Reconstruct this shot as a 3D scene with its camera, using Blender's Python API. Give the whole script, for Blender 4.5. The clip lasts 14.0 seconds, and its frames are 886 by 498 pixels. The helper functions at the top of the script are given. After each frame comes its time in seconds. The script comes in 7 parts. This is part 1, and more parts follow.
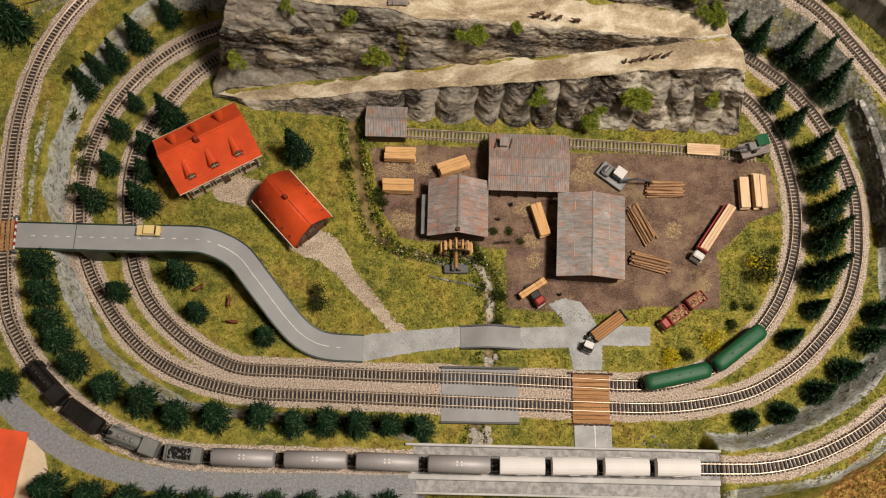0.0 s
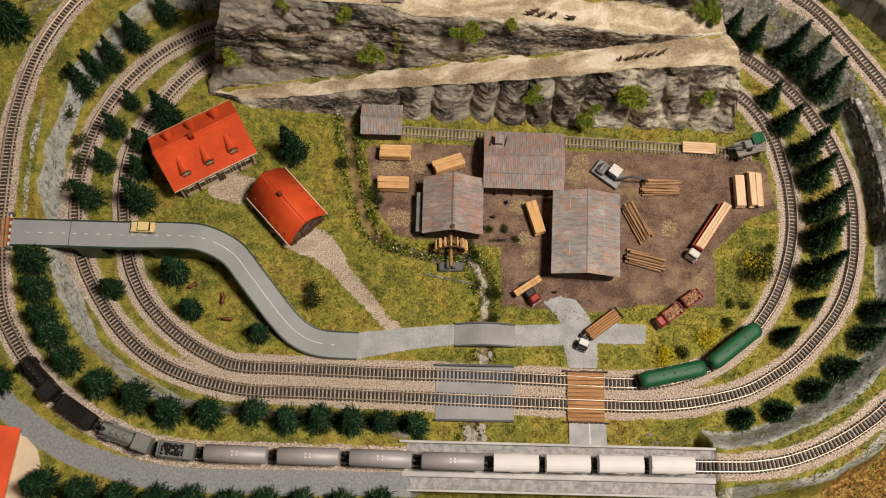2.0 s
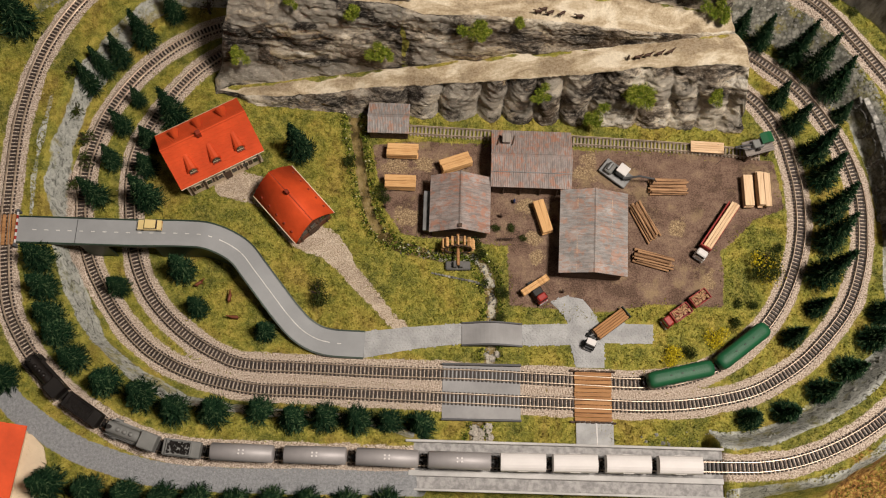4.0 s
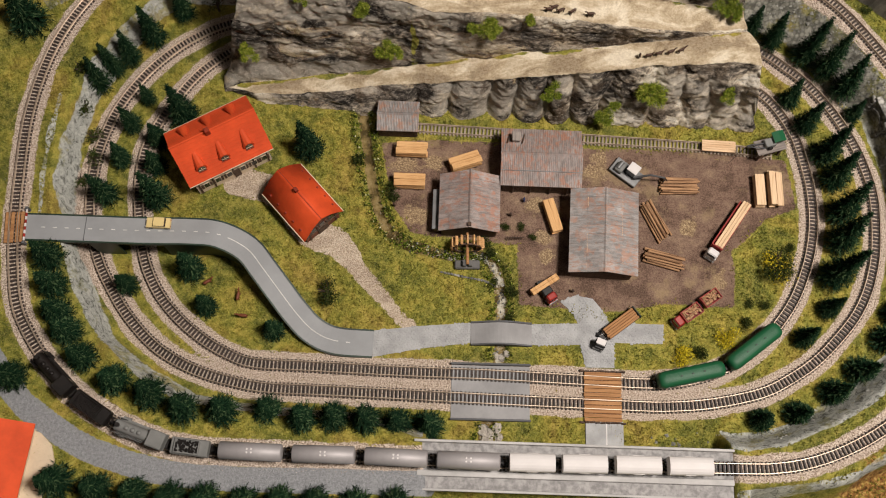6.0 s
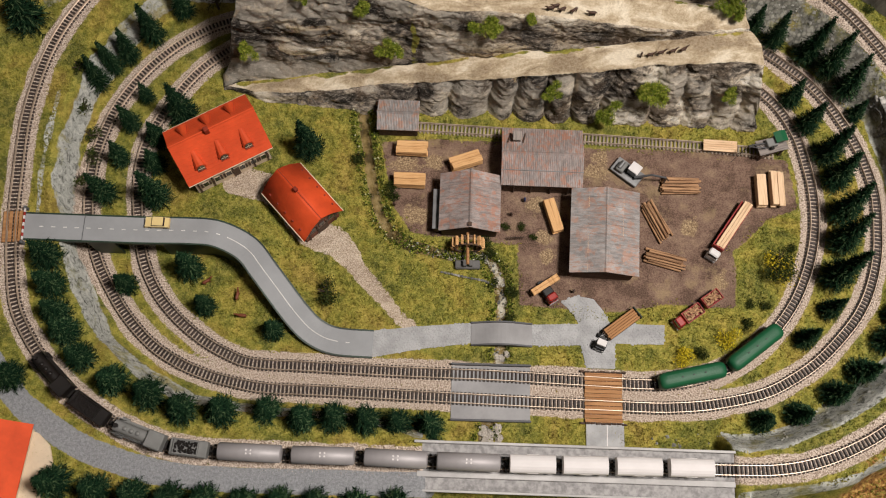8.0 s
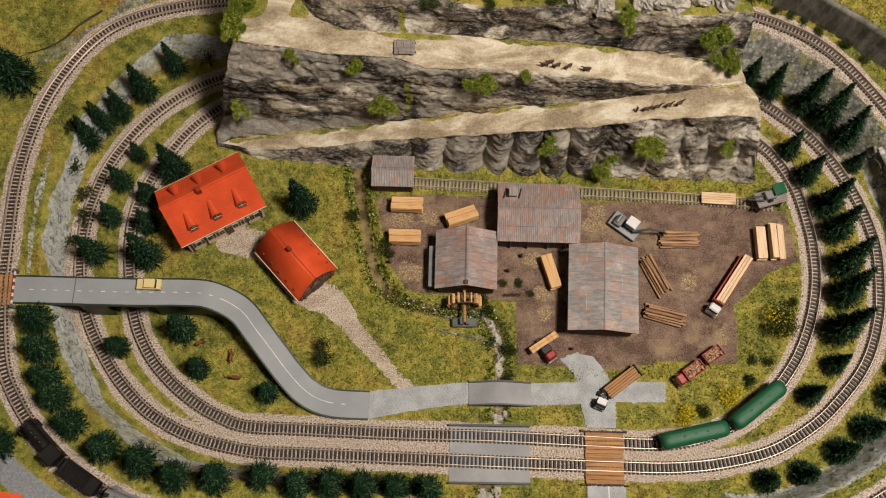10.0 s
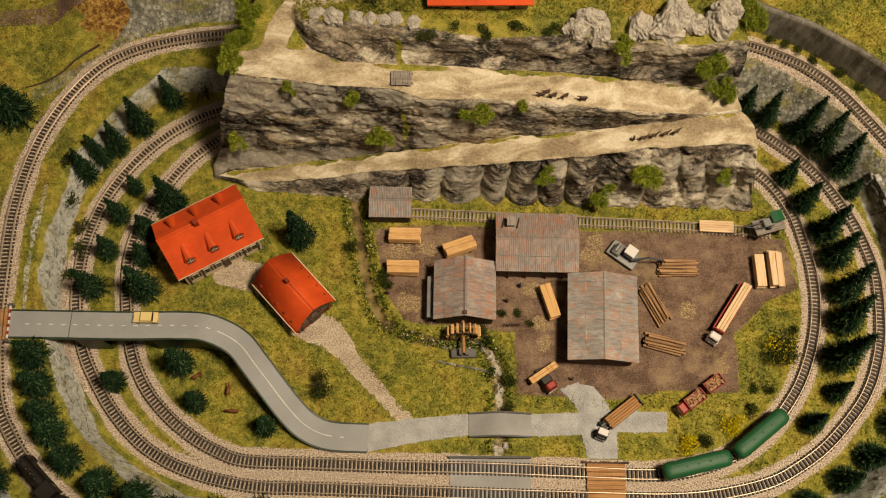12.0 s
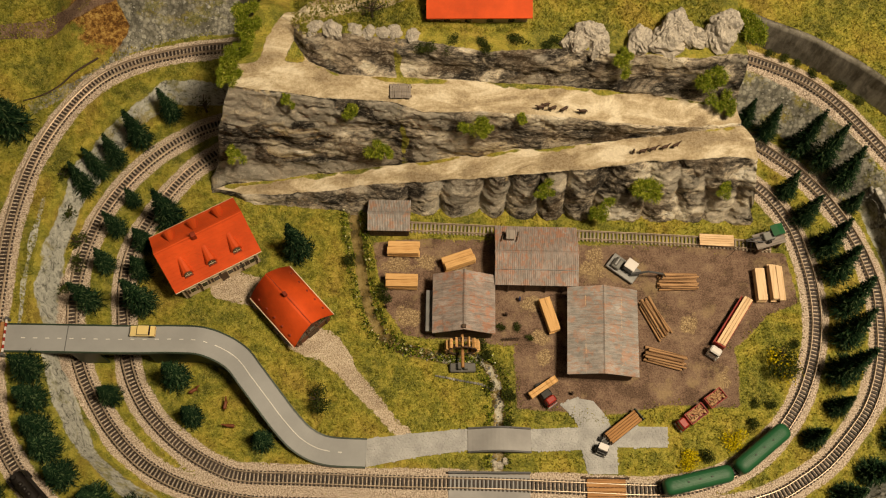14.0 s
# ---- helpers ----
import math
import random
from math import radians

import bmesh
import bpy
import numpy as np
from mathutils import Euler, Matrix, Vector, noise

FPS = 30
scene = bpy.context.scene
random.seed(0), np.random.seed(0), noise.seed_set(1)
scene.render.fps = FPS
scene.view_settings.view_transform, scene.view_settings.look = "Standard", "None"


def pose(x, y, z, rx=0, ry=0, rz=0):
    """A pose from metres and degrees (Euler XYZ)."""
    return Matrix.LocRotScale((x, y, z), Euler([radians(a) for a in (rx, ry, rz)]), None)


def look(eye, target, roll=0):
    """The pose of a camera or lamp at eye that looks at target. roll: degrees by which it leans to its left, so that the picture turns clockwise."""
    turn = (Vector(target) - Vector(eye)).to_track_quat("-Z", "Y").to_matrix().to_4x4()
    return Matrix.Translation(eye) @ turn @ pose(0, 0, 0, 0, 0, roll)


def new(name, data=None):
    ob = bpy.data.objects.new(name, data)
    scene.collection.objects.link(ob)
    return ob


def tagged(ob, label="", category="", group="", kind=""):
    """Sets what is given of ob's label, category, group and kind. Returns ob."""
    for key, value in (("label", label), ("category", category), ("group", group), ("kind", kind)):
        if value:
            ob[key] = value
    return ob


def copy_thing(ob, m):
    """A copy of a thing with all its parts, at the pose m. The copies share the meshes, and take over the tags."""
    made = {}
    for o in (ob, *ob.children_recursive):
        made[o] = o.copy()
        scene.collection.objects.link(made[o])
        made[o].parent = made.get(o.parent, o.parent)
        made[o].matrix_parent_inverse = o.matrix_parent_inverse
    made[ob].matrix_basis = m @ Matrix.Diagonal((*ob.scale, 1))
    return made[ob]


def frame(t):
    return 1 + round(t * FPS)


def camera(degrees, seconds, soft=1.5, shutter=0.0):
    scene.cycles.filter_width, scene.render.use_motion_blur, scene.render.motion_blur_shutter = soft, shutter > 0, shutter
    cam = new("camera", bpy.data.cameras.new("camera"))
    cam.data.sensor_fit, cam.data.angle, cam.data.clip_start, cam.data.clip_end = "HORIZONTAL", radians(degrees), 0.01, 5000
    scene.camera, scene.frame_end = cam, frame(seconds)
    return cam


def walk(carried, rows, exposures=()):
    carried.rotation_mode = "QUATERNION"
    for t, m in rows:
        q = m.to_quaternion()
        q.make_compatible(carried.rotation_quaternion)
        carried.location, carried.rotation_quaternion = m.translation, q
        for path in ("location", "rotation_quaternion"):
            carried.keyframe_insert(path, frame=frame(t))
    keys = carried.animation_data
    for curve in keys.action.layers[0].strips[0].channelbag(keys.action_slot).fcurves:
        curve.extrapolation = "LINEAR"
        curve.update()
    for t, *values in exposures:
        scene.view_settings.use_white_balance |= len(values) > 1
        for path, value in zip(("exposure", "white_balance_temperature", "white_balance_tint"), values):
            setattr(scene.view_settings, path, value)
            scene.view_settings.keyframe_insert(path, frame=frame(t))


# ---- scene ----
cam = camera(50.0, 14.0, 1.1)
EXPOSURES = [(0.0, -0.08, 6050, 12), (7.0, -0.05, 5700, 13), (9.5, -0.08, 5600, 12), (10.2, -0.12, 6050, 10), (11.0, -0.15, 6950, 9), (14.0, -0.13, 7650, 8)]
PATH = [
    (0.0, look((-0.0169, -0.1130, 0.7460), (0.0025, 0.1078, -0.0019), 3.50)),
    (0.5, look((-0.0150, -0.1218, 0.7433), (0.0039, 0.1037, -0.0031), 3.28)),
    (1.0, look((-0.0153, -0.1210, 0.7438), (0.0046, 0.1036, -0.0029), 3.58)),
    (1.5, look((-0.0139, -0.1261, 0.7429), (0.0043, 0.1042, -0.0021), 3.15)),
    (2.0, look((-0.0103, -0.1219, 0.7424), (0.0066, 0.1062, -0.0033), 2.83)),
    (2.5, look((-0.0144, -0.1212, 0.7432), (0.0046, 0.1074, -0.0024), 3.39)),
    (3.0, look((-0.0142, -0.1219, 0.7409), (0.0045, 0.1081, -0.0042), 3.31)),
    (5.5, look((-0.0133, -0.1233, 0.7387), (-0.0049, 0.1042, -0.0073), 1.16)),
    (6.0, look((-0.0149, -0.1217, 0.7364), (-0.0066, 0.1064, -0.0094), 1.14)),
    (6.5, look((-0.0163, -0.1180, 0.7366), (-0.0062, 0.1051, -0.0108), 1.73)),
    (7.0, look((-0.0162, -0.1183, 0.7351), (-0.0066, 0.1052, -0.0122), 1.62)),
    (9.5, look((-0.0149, -0.1016, 0.7335), (-0.0052, 0.1311, -0.0109), 1.19)),
    (10.0, look((-0.0125, -0.0926, 0.7313), (-0.0026, 0.1545, -0.0085), 0.79)),
    (10.5, look((-0.0136, -0.0925, 0.7293), (-0.0020, 0.1704, -0.0050), 0.71)),
    (11.0, look((-0.0147, -0.0915, 0.7285), (-0.0022, 0.1777, -0.0035), 0.71)),
    (11.5, look((-0.0150, -0.0919, 0.7282), (-0.0017, 0.1793, -0.0030), 0.77)),
    (12.0, look((-0.0146, -0.0934, 0.7282), (-0.0003, 0.1789, -0.0026), 0.96)),
    (12.5, look((-0.0129, -0.0994, 0.7284), (0.0018, 0.1772, -0.0008), 0.97)),
    (13.0, look((-0.0138, -0.1012, 0.7289), (0.0014, 0.1776, 0.0006), 1.09)),
    (13.5, look((-0.0146, -0.1008, 0.7260), (0.0010, 0.1828, -0.0004), 1.12)),
    (14.0, look((-0.0147, -0.0942, 0.7238), (0.0010, 0.1907, -0.0022), 1.13)),
]
walk(cam, PATH, EXPOSURES)

# ---- light: a warm room with one ceiling lamp, and two added fills ----
MM = 0.001
world = bpy.data.worlds.new("room_air")
scene.world = world
world.use_nodes = True
world.node_tree.nodes["Background"].inputs[0].default_value = (1.0, 0.86, 0.7, 1)
world.node_tree.nodes["Background"].inputs[1].default_value = 0.008


def area_lamp(name, place, size, power, colour=(1.0, 0.86, 0.68)):
    lamp = bpy.data.lights.new(name, "AREA")
    lamp.shape, lamp.size, lamp.size_y = "RECTANGLE", size[0], size[1]
    lamp.energy, lamp.color = power, colour
    ob = new(name, lamp)
    ob.matrix_world = look(place, (0.0, 0.12, 0.0))
    return ob


area_lamp("lamp_main", (0.65, -0.07, 1.62), (0.3, 0.24), 41)
# two weak fills without a fixture of their own, added to lift shaded sides
area_lamp("lamp_second", (-1.15, 0.55, 1.62), (0.5, 0.4), 1.2)
area_lamp("lamp_third", (0.1, -1.3, 1.62), (0.6, 0.4), 2.0)


# ---- materials ----
def nodes_of(name):
    mat = bpy.data.materials.new(name)
    mat.use_nodes = True
    tree = mat.node_tree
    return mat, tree, tree.nodes["Principled BSDF"]


def add(tree, kind, **inputs):
    node = tree.nodes.new(kind)
    for key, value in inputs.items():
        key = key.replace("_", " ")
        if isinstance(value, bpy.types.NodeSocket):
            tree.links.new(value, node.inputs[key])
        else:
            node.inputs[key].default_value = value
    return node


def coords(tree):
    return tree.nodes.new("ShaderNodeTexCoord").outputs["Object"]


def noise_of(tree, scale, detail=4.0, rough=0.6, vector=None, warp=0.0):
    n = add(tree, "ShaderNodeTexNoise", Scale=scale, Detail=detail, Roughness=rough, Distortion=warp)
    tree.links.new(vector or coords(tree), n.inputs["Vector"])
    return n.outputs["Fac"]


def stretched(tree, sx, sy, sz, turn=0.0):
    m = tree.nodes.new("ShaderNodeMapping")
    tree.links.new(coords(tree), m.inputs["Vector"])
    m.inputs["Scale"].default_value = (sx, sy, sz)
    m.inputs["Rotation"].default_value = (0, 0, turn)
    return m.outputs["Vector"]


def ramp(tree, fac, *stops):
    r = tree.nodes.new("ShaderNodeValToRGB")
    tree.links.new(fac, r.inputs["Fac"])
    el = r.color_ramp.elements
    while len(el) < len(stops):
        el.new(0.5)
    tight = 0.62 if fac.node.bl_idname == "ShaderNodeTexNoise" else 1.0
    for e, (p, c) in zip(el, stops):
        e.position = 0.5 + (p - 0.5) * tight
        e.color = (*c, 1) if len(c) == 3 else c
    return r.outputs["Color"]


def mixed(tree, fac, a, b, mode="MIX"):
    m = tree.nodes.new("ShaderNodeMix")
    m.data_type, m.blend_type = "RGBA", mode
    for key, value in ((0, fac), (6, a), (7, b)):
        if isinstance(value, bpy.types.NodeSocket):
            tree.links.new(value, m.inputs[key])
        else:
            m.inputs[key].default_value = value if key == 0 else (*value, 1)
    return m.outputs[2]


def bumped(tree, bsdf, height, strength=0.5, distance=0.0006):
    b = add(tree, "ShaderNodeBump", Strength=strength, Distance=distance, Height=height)
    tree.links.new(b.outputs[0], bsdf.inputs["Normal"])


def plain(name, colour, rough=0.6, metal=0.0, vary=0.25, scale=350.0, bump=0.3, spec=0.4, random_piece=0.0):
    """A surface of one colour with grain at two scales."""
    mat, tree, bsdf = nodes_of(name)
    dark = tuple(c * (1 - vary) for c in colour)
    light = tuple(min(1, c * (1 + vary * 0.7)) for c in colour)
    big = ramp(tree, noise_of(tree, scale * 0.15, 3), (0.3, dark), (0.7, light))
    fine = noise_of(tree, scale * 2.2, 5, 0.7)
    col = mixed(tree, 0.35, big, ramp(tree, fine, (0.25, dark), (0.75, light)), "OVERLAY")
    if random_piece:
        info = tree.nodes.new("ShaderNodeObjectInfo")
        hsv = tree.nodes.new("ShaderNodeHueSaturation")
        m = add(tree, "ShaderNodeMapRange")
        tree.links.new(info.outputs["Random"], m.inputs[0])
        m.inputs[3].default_value, m.inputs[4].default_value = 1 - random_piece, 1 + random_piece
        tree.links.new(m.outputs[0], hsv.inputs["Value"])
        tree.links.new(col, hsv.inputs["Color"])
        col = hsv.outputs[0]
    tree.links.new(col, bsdf.inputs["Base Color"])
    bsdf.inputs["Roughness"].default_value = rough
    bsdf.inputs["Metallic"].default_value = metal
    bsdf.inputs["Specular IOR Level"].default_value = spec
    if bump:
        bumped(tree, bsdf, fine, bump, 0.0003)
    return mat


def wood(name, light, dark, scale=1.0, rough=0.7):
    mat, tree, bsdf = nodes_of(name)
    grain = noise_of(tree, 260 * scale, 6, 0.7, stretched(tree, 0.12, 1.6, 1.6))
    col = ramp(tree, grain, (0.3, dark), (0.55, light), (0.8, tuple(min(1, c * 1.15) for c in light)))
    info = tree.nodes.new("ShaderNodeObjectInfo")
    col = mixed(tree, info.outputs["Random"], col, mixed(tree, 0.3, col, dark))
    tree.links.new(col, bsdf.inputs["Base Color"])
    bsdf.inputs["Roughness"].default_value = rough
    bsdf.inputs["Specular IOR Level"].default_value = 0.25
    bumped(tree, bsdf, grain, 0.5, 0.0003)
    return mat


def foliage(name, dark, light, tip=None):
    mat, tree, bsdf = nodes_of(name)
    geo = tree.nodes.new("ShaderNodeNewGeometry")
    info = tree.nodes.new("ShaderNodeObjectInfo")
    stops = [(0.0, dark), (0.8, light)] + ([(1.0, tip)] if tip else [])
    col = ramp(tree, geo.outputs["Random Per Island"], *stops)
    col = mixed(tree, info.outputs["Random"], col, mixed(tree, 0.35, col, dark))
    tree.links.new(col, bsdf.inputs["Base Color"])
    bsdf.inputs["Roughness"].default_value = 0.85
    bsdf.inputs["Specular IOR Level"].default_value = 0.06
    return mat


def rock_colour(tree, brown=0.35):
    streak = noise_of(tree, 95, 10, 0.74, stretched(tree, 0.8, 1.0, 1.3), 0.7)
    blotch = noise_of(tree, 21, 4, 0.6, None, 0.5)
    fine = noise_of(tree, 560, 7, 0.85)
    base = ramp(tree, streak, (0.36, (0.02, 0.018, 0.017)), (0.44, (0.12, 0.112, 0.105)), (0.51, (0.36, 0.34, 0.31)), (0.59, (0.78, 0.74, 0.67)))
    tone = ramp(tree, blotch, (0.35, (0.09, 0.084, 0.08)), (0.46, (0.32, 0.3, 0.28)), (0.58, (0.62, 0.585, 0.52)))
    col = mixed(tree, 0.38, base, tone)
    col = mixed(tree, ramp(tree, fine, (0.45, (0, 0, 0)), (0.7, (0.85, 0.85, 0.85))), col, (0.74, 0.7, 0.63))
    col = mixed(tree, ramp(tree, fine, (0.3, (0.8, 0.8, 0.8)), (0.44, (0, 0, 0))), col, (0.025, 0.023, 0.022))
    tan = noise_of(tree, 30, 4, 0.6)
    col = mixed(tree, ramp(tree, tan, (0.5, (0, 0, 0)), (0.7, (brown, brown, brown))), col, (0.33, 0.23, 0.14))
    return mixed(tree, 1.0, col, (0.84, 0.795, 0.715), "MULTIPLY"), streak, fine


def sand_colour(tree):
    a = noise_of(tree, 48, 6, 0.65, stretched(tree, 0.55, 1.3, 1.0), 0.5)
    b = noise_of(tree, 520, 5, 0.8)
    col = ramp(tree, a, (0.34, (0.21, 0.145, 0.075)), (0.45, (0.37, 0.28, 0.165)), (0.55, (0.53, 0.43, 0.285)), (0.68, (0.78, 0.69, 0.53)))
    return mixed(tree, 0.28, col, ramp(tree, b, (0.3, (0.3, 0.22, 0.13)), (0.7, (0.9, 0.8, 0.62))))


def strata_colour(tree):
    """Plaster rock in flowing horizontal layers: dark washes, grey body, cream dry-brushing."""
    layer = noise_of(tree, 46, 9, 0.7, stretched(tree, 0.6, 1.1, 1.0), 0.7)
    wash = noise_of(tree, 15, 5, 0.62, stretched(tree, 0.5, 1.0, 1.0), 0.6)
    fine = noise_of(tree, 420, 6, 0.8, stretched(tree, 0.6, 1.0, 1.5))
    base = ramp(tree, layer, (0.34, (0.02, 0.018, 0.017)), (0.44, (0.11, 0.1, 0.09)), (0.52, (0.3, 0.275, 0.24)), (0.6, (0.58, 0.53, 0.45)), (0.68, (0.8, 0.74, 0.63)))
    tone = ramp(tree, wash, (0.36, (0.1, 0.095, 0.09)), (0.46, (0.26, 0.25, 0.24)), (0.54, (0.52, 0.5, 0.46)), (0.63, (0.88, 0.83, 0.74)))
    col = mixed(tree, 0.9, base, tone, "OVERLAY")
    col = mixed(tree, ramp(tree, noise_of(tree, 24, 4, 0.6), (0.5, (0, 0, 0)), (0.66, (0.5, 0.5, 0.5))), col, (0.2, 0.14, 0.085))
    col = mixed(tree, ramp(tree, fine, (0.54, (0, 0, 0)), (0.7, (0.5, 0.5, 0.5))), col, (0.7, 0.64, 0.54))
    col = mixed(tree, ramp(tree, fine, (0.32, (0.7, 0.7, 0.7)), (0.45, (0, 0, 0))), col, (0.03, 0.027, 0.025))
    return mixed(tree, 1.0, col, (0.78, 0.76, 0.74), "MULTIPLY"), layer, fine


def rubble_colour(tree, dark, light, size=330):
    """Packed broken stones with dark gaps."""
    v = add(tree, "ShaderNodeTexVoronoi", Scale=size)
    tree.links.new(stretched(tree, 1.0, 1.0, 0.8), v.inputs["Vector"])
    patch = noise_of(tree, 60, 5, 0.65)
    stone = ramp(tree, patch, (0.36, dark), (0.5, tuple((a + b) / 2 for a, b in zip(dark, light))), (0.64, light))
    own = ramp(tree, v.outputs["Color"], (0.1, (0.55, 0.55, 0.55)), (0.9, (1.25, 1.25, 1.25)))
    stone = mixed(tree, 1.0, stone, own, "MULTIPLY")
    gap = ramp(tree, v.outputs["Distance"], (0.4, (0, 0, 0)), (0.8, (0.7, 0.7, 0.7)))
    return mixed(tree, gap, stone, tuple(c * 0.4 for c in dark)), v.outputs["Distance"]


def turf(tree):
    """The colour of flocked grass: olive green with straw, rust and dark patches."""
    big = noise_of(tree, 20, 6, 0.65, None, 0.4)
    mid = noise_of(tree, 120, 6, 0.72)
    col = ramp(tree, big, (0.33, (0.055, 0.072, 0.009)), (0.43, (0.16, 0.18, 0.018)), (0.51, (0.3, 0.275, 0.028)), (0.6, (0.43, 0.32, 0.045)), (0.7, (0.38, 0.22, 0.045)))
    return mixed(tree, 0.5, col, ramp(tree, mid, (0.38, (0.035, 0.05, 0.007)), (0.49, (0.2, 0.2, 0.025)), (0.62, (0.5, 0.42, 0.09))))


def grass_colour(tree):
    fine = noise_of(tree, 900, 4, 0.8)
    return mixed(tree, 0.35, turf(tree), ramp(tree, fine, (0.36, (0.03, 0.035, 0.006)), (0.66, (0.45, 0.4, 0.1)))), fine


def tuft_material():
    mat, tree, bsdf = nodes_of("static_grass_fibres")
    geo = tree.nodes.new("ShaderNodeNewGeometry")
    own = ramp(tree, geo.outputs["Random Per Island"], (0.0, (0.05, 0.06, 0.008)), (0.55, (0.26, 0.25, 0.033)), (0.95, (0.62, 0.54, 0.16)))
    tree.links.new(mixed(tree, 0.4, turf(tree), own), bsdf.inputs["Base Color"])
    bsdf.inputs["Roughness"].default_value = 0.8
    bsdf.inputs["Specular IOR Level"].default_value = 0.15
    return mat


def mask(tree, name):
    a = tree.nodes.new("ShaderNodeAttribute")
    a.attribute_name = name
    return a.outputs["Fac"]


def edged(tree, fac, amount=0.35, scale=260):
    """A mask whose edge is broken up by grain."""
    n = noise_of(tree, scale, 4, 0.7)
    m = tree.nodes.new("ShaderNodeMath")
    m.operation = "MULTIPLY_ADD"
    tree.links.new(n, m.inputs[0])
    m.inputs[1].default_value = amount * 2
    m.inputs[2].default_value = -amount
    s = tree.nodes.new("ShaderNodeMath")
    s.operation = "ADD"
    tree.links.new(fac, s.inputs[0])
    tree.links.new(m.outputs[0], s.inputs[1])
    r = tree.nodes.new("ShaderNodeMapRange")
    r.interpolation_type = "SMOOTHSTEP"
    tree.links.new(s.outputs[0], r.inputs[0])
    r.inputs[1].default_value, r.inputs[2].default_value = 0.38, 0.62
    return r.outputs[0]


def ground_material():
    mat, tree, bsdf = nodes_of("layout_ground")
    col, fine = grass_colour(tree)
    dry = ramp(tree, noise_of(tree, 260, 5, 0.75), (0.35, (0.1, 0.045, 0.012)), (0.52, (0.28, 0.14, 0.035)), (0.68, (0.5, 0.33, 0.1)))
    col = mixed(tree, edged(tree, mask(tree, "dry"), 0.8, 90), col, dry)
    crack = noise_of(tree, 170, 8, 0.75, None, 1.2)
    slab = ramp(tree, crack, (0.33, (0.13, 0.13, 0.112)), (0.43, (0.36, 0.365, 0.33)), (0.56, (0.48, 0.485, 0.44)), (0.7, (0.62, 0.615, 0.56)))
    moss = ramp(tree, noise_of(tree, 42, 5, 0.7), (0.53, (0, 0, 0)), (0.66, (0.6, 0.6, 0.6)))
    col = mixed(tree, edged(tree, mask(tree, "rock"), 0.3), col, mixed(tree, moss, slab, col))
    rubble, chunks = rubble_colour(tree, (0.17, 0.165, 0.135), (0.4, 0.39, 0.33))
    rubble = mixed(tree, ramp(tree, noise_of(tree, 33, 5, 0.7), (0.5, (0, 0, 0)), (0.64, (0.6, 0.6, 0.6))), rubble, col)
    col = mixed(tree, edged(tree, mask(tree, "rubble"), 0.4), col, rubble)
    dirt_a = noise_of(tree, 50, 6, 0.65)
    dirt = ramp(tree, dirt_a, (0.34, (0.09, 0.05, 0.035)), (0.5, (0.19, 0.115, 0.083)), (0.6, (0.24, 0.155, 0.11)), (0.76, (0.34, 0.235, 0.15)))
    dirt = mixed(tree, 0.4, dirt, ramp(tree, noise_of(tree, 800, 5, 0.8), (0.34, (0.045, 0.028, 0.02)), (0.66, (0.3, 0.21, 0.15))))
    straw = ramp(tree, noise_of(tree, 34, 5, 0.7), (0.57, (0, 0, 0)), (0.7, (0.5, 0.5, 0.5)))
    dirt = mixed(tree, edged(tree, mask(tree, "straw"), 0.95, 75), dirt, ramp(tree, noise_of(tree, 650, 5, 0.85), (0.3, (0.12, 0.075, 0.045)), (0.5, (0.27, 0.185, 0.105)), (0.7, (0.56, 0.43, 0.25))))
    dirt = mixed(tree, straw, dirt, mixed(tree, noise_of(tree, 600, 4, 0.8), (0.16, 0.1, 0.05), (0.52, 0.4, 0.22)))
    col = mixed(tree, edged(tree, mask(tree, "dirt"), 0.4), col, dirt)
    grit = noise_of(tree, 900, 4, 0.7)
    gravel = ramp(tree, grit, (0.32, (0.16, 0.115, 0.085)), (0.45, (0.4, 0.315, 0.245)), (0.56, (0.58, 0.475, 0.385)), (0.7, (0.74, 0.65, 0.55)))
    col = mixed(tree, edged(tree, mask(tree, "sand"), 0.4), col, mixed(tree, 0.6, sand_colour(tree), gravel))
    col = mixed(tree, edged(tree, mask(tree, "ballast"), 0.45), col, gravel)
    grey = ramp(tree, noise_of(tree, 500, 4, 0.7), (0.3, (0.22, 0.225, 0.235)), (0.7, (0.33, 0.335, 0.345)))
    col = mixed(tree, edged(tree, mask(tree, "grey"), 0.3), col, grey)
    bed = ramp(tree, noise_of(tree, 90, 5, 0.6), (0.35, (0.07, 0.05, 0.016)), (0.5, (0.17, 0.12, 0.04)), (0.66, (0.27, 0.2, 0.08)))
    bed = mixed(tree, edged(tree, mask(tree, "foam"), 0.6, 160), bed, (0.5, 0.47, 0.38))
    wet = edged(tree, mask(tree, "stream"), 0.3)
    col = mixed(tree, wet, col, bed)
    tree.links.new(col, bsdf.inputs["Base Color"])
    rough = add(tree, "ShaderNodeMapRange")
    tree.links.new(wet, rough.inputs[0])
    rough.inputs[3].default_value, rough.inputs[4].default_value = 0.92, 0.25
    tree.links.new(rough.outputs[0], bsdf.inputs["Roughness"])
    bsdf.inputs["Specular IOR Level"].default_value = 0.25
    bumped(tree, bsdf, mixed(tree, 0.35, mixed(tree, 0.5, fine, grit), crack), 0.9, 0.0014)
    return mat


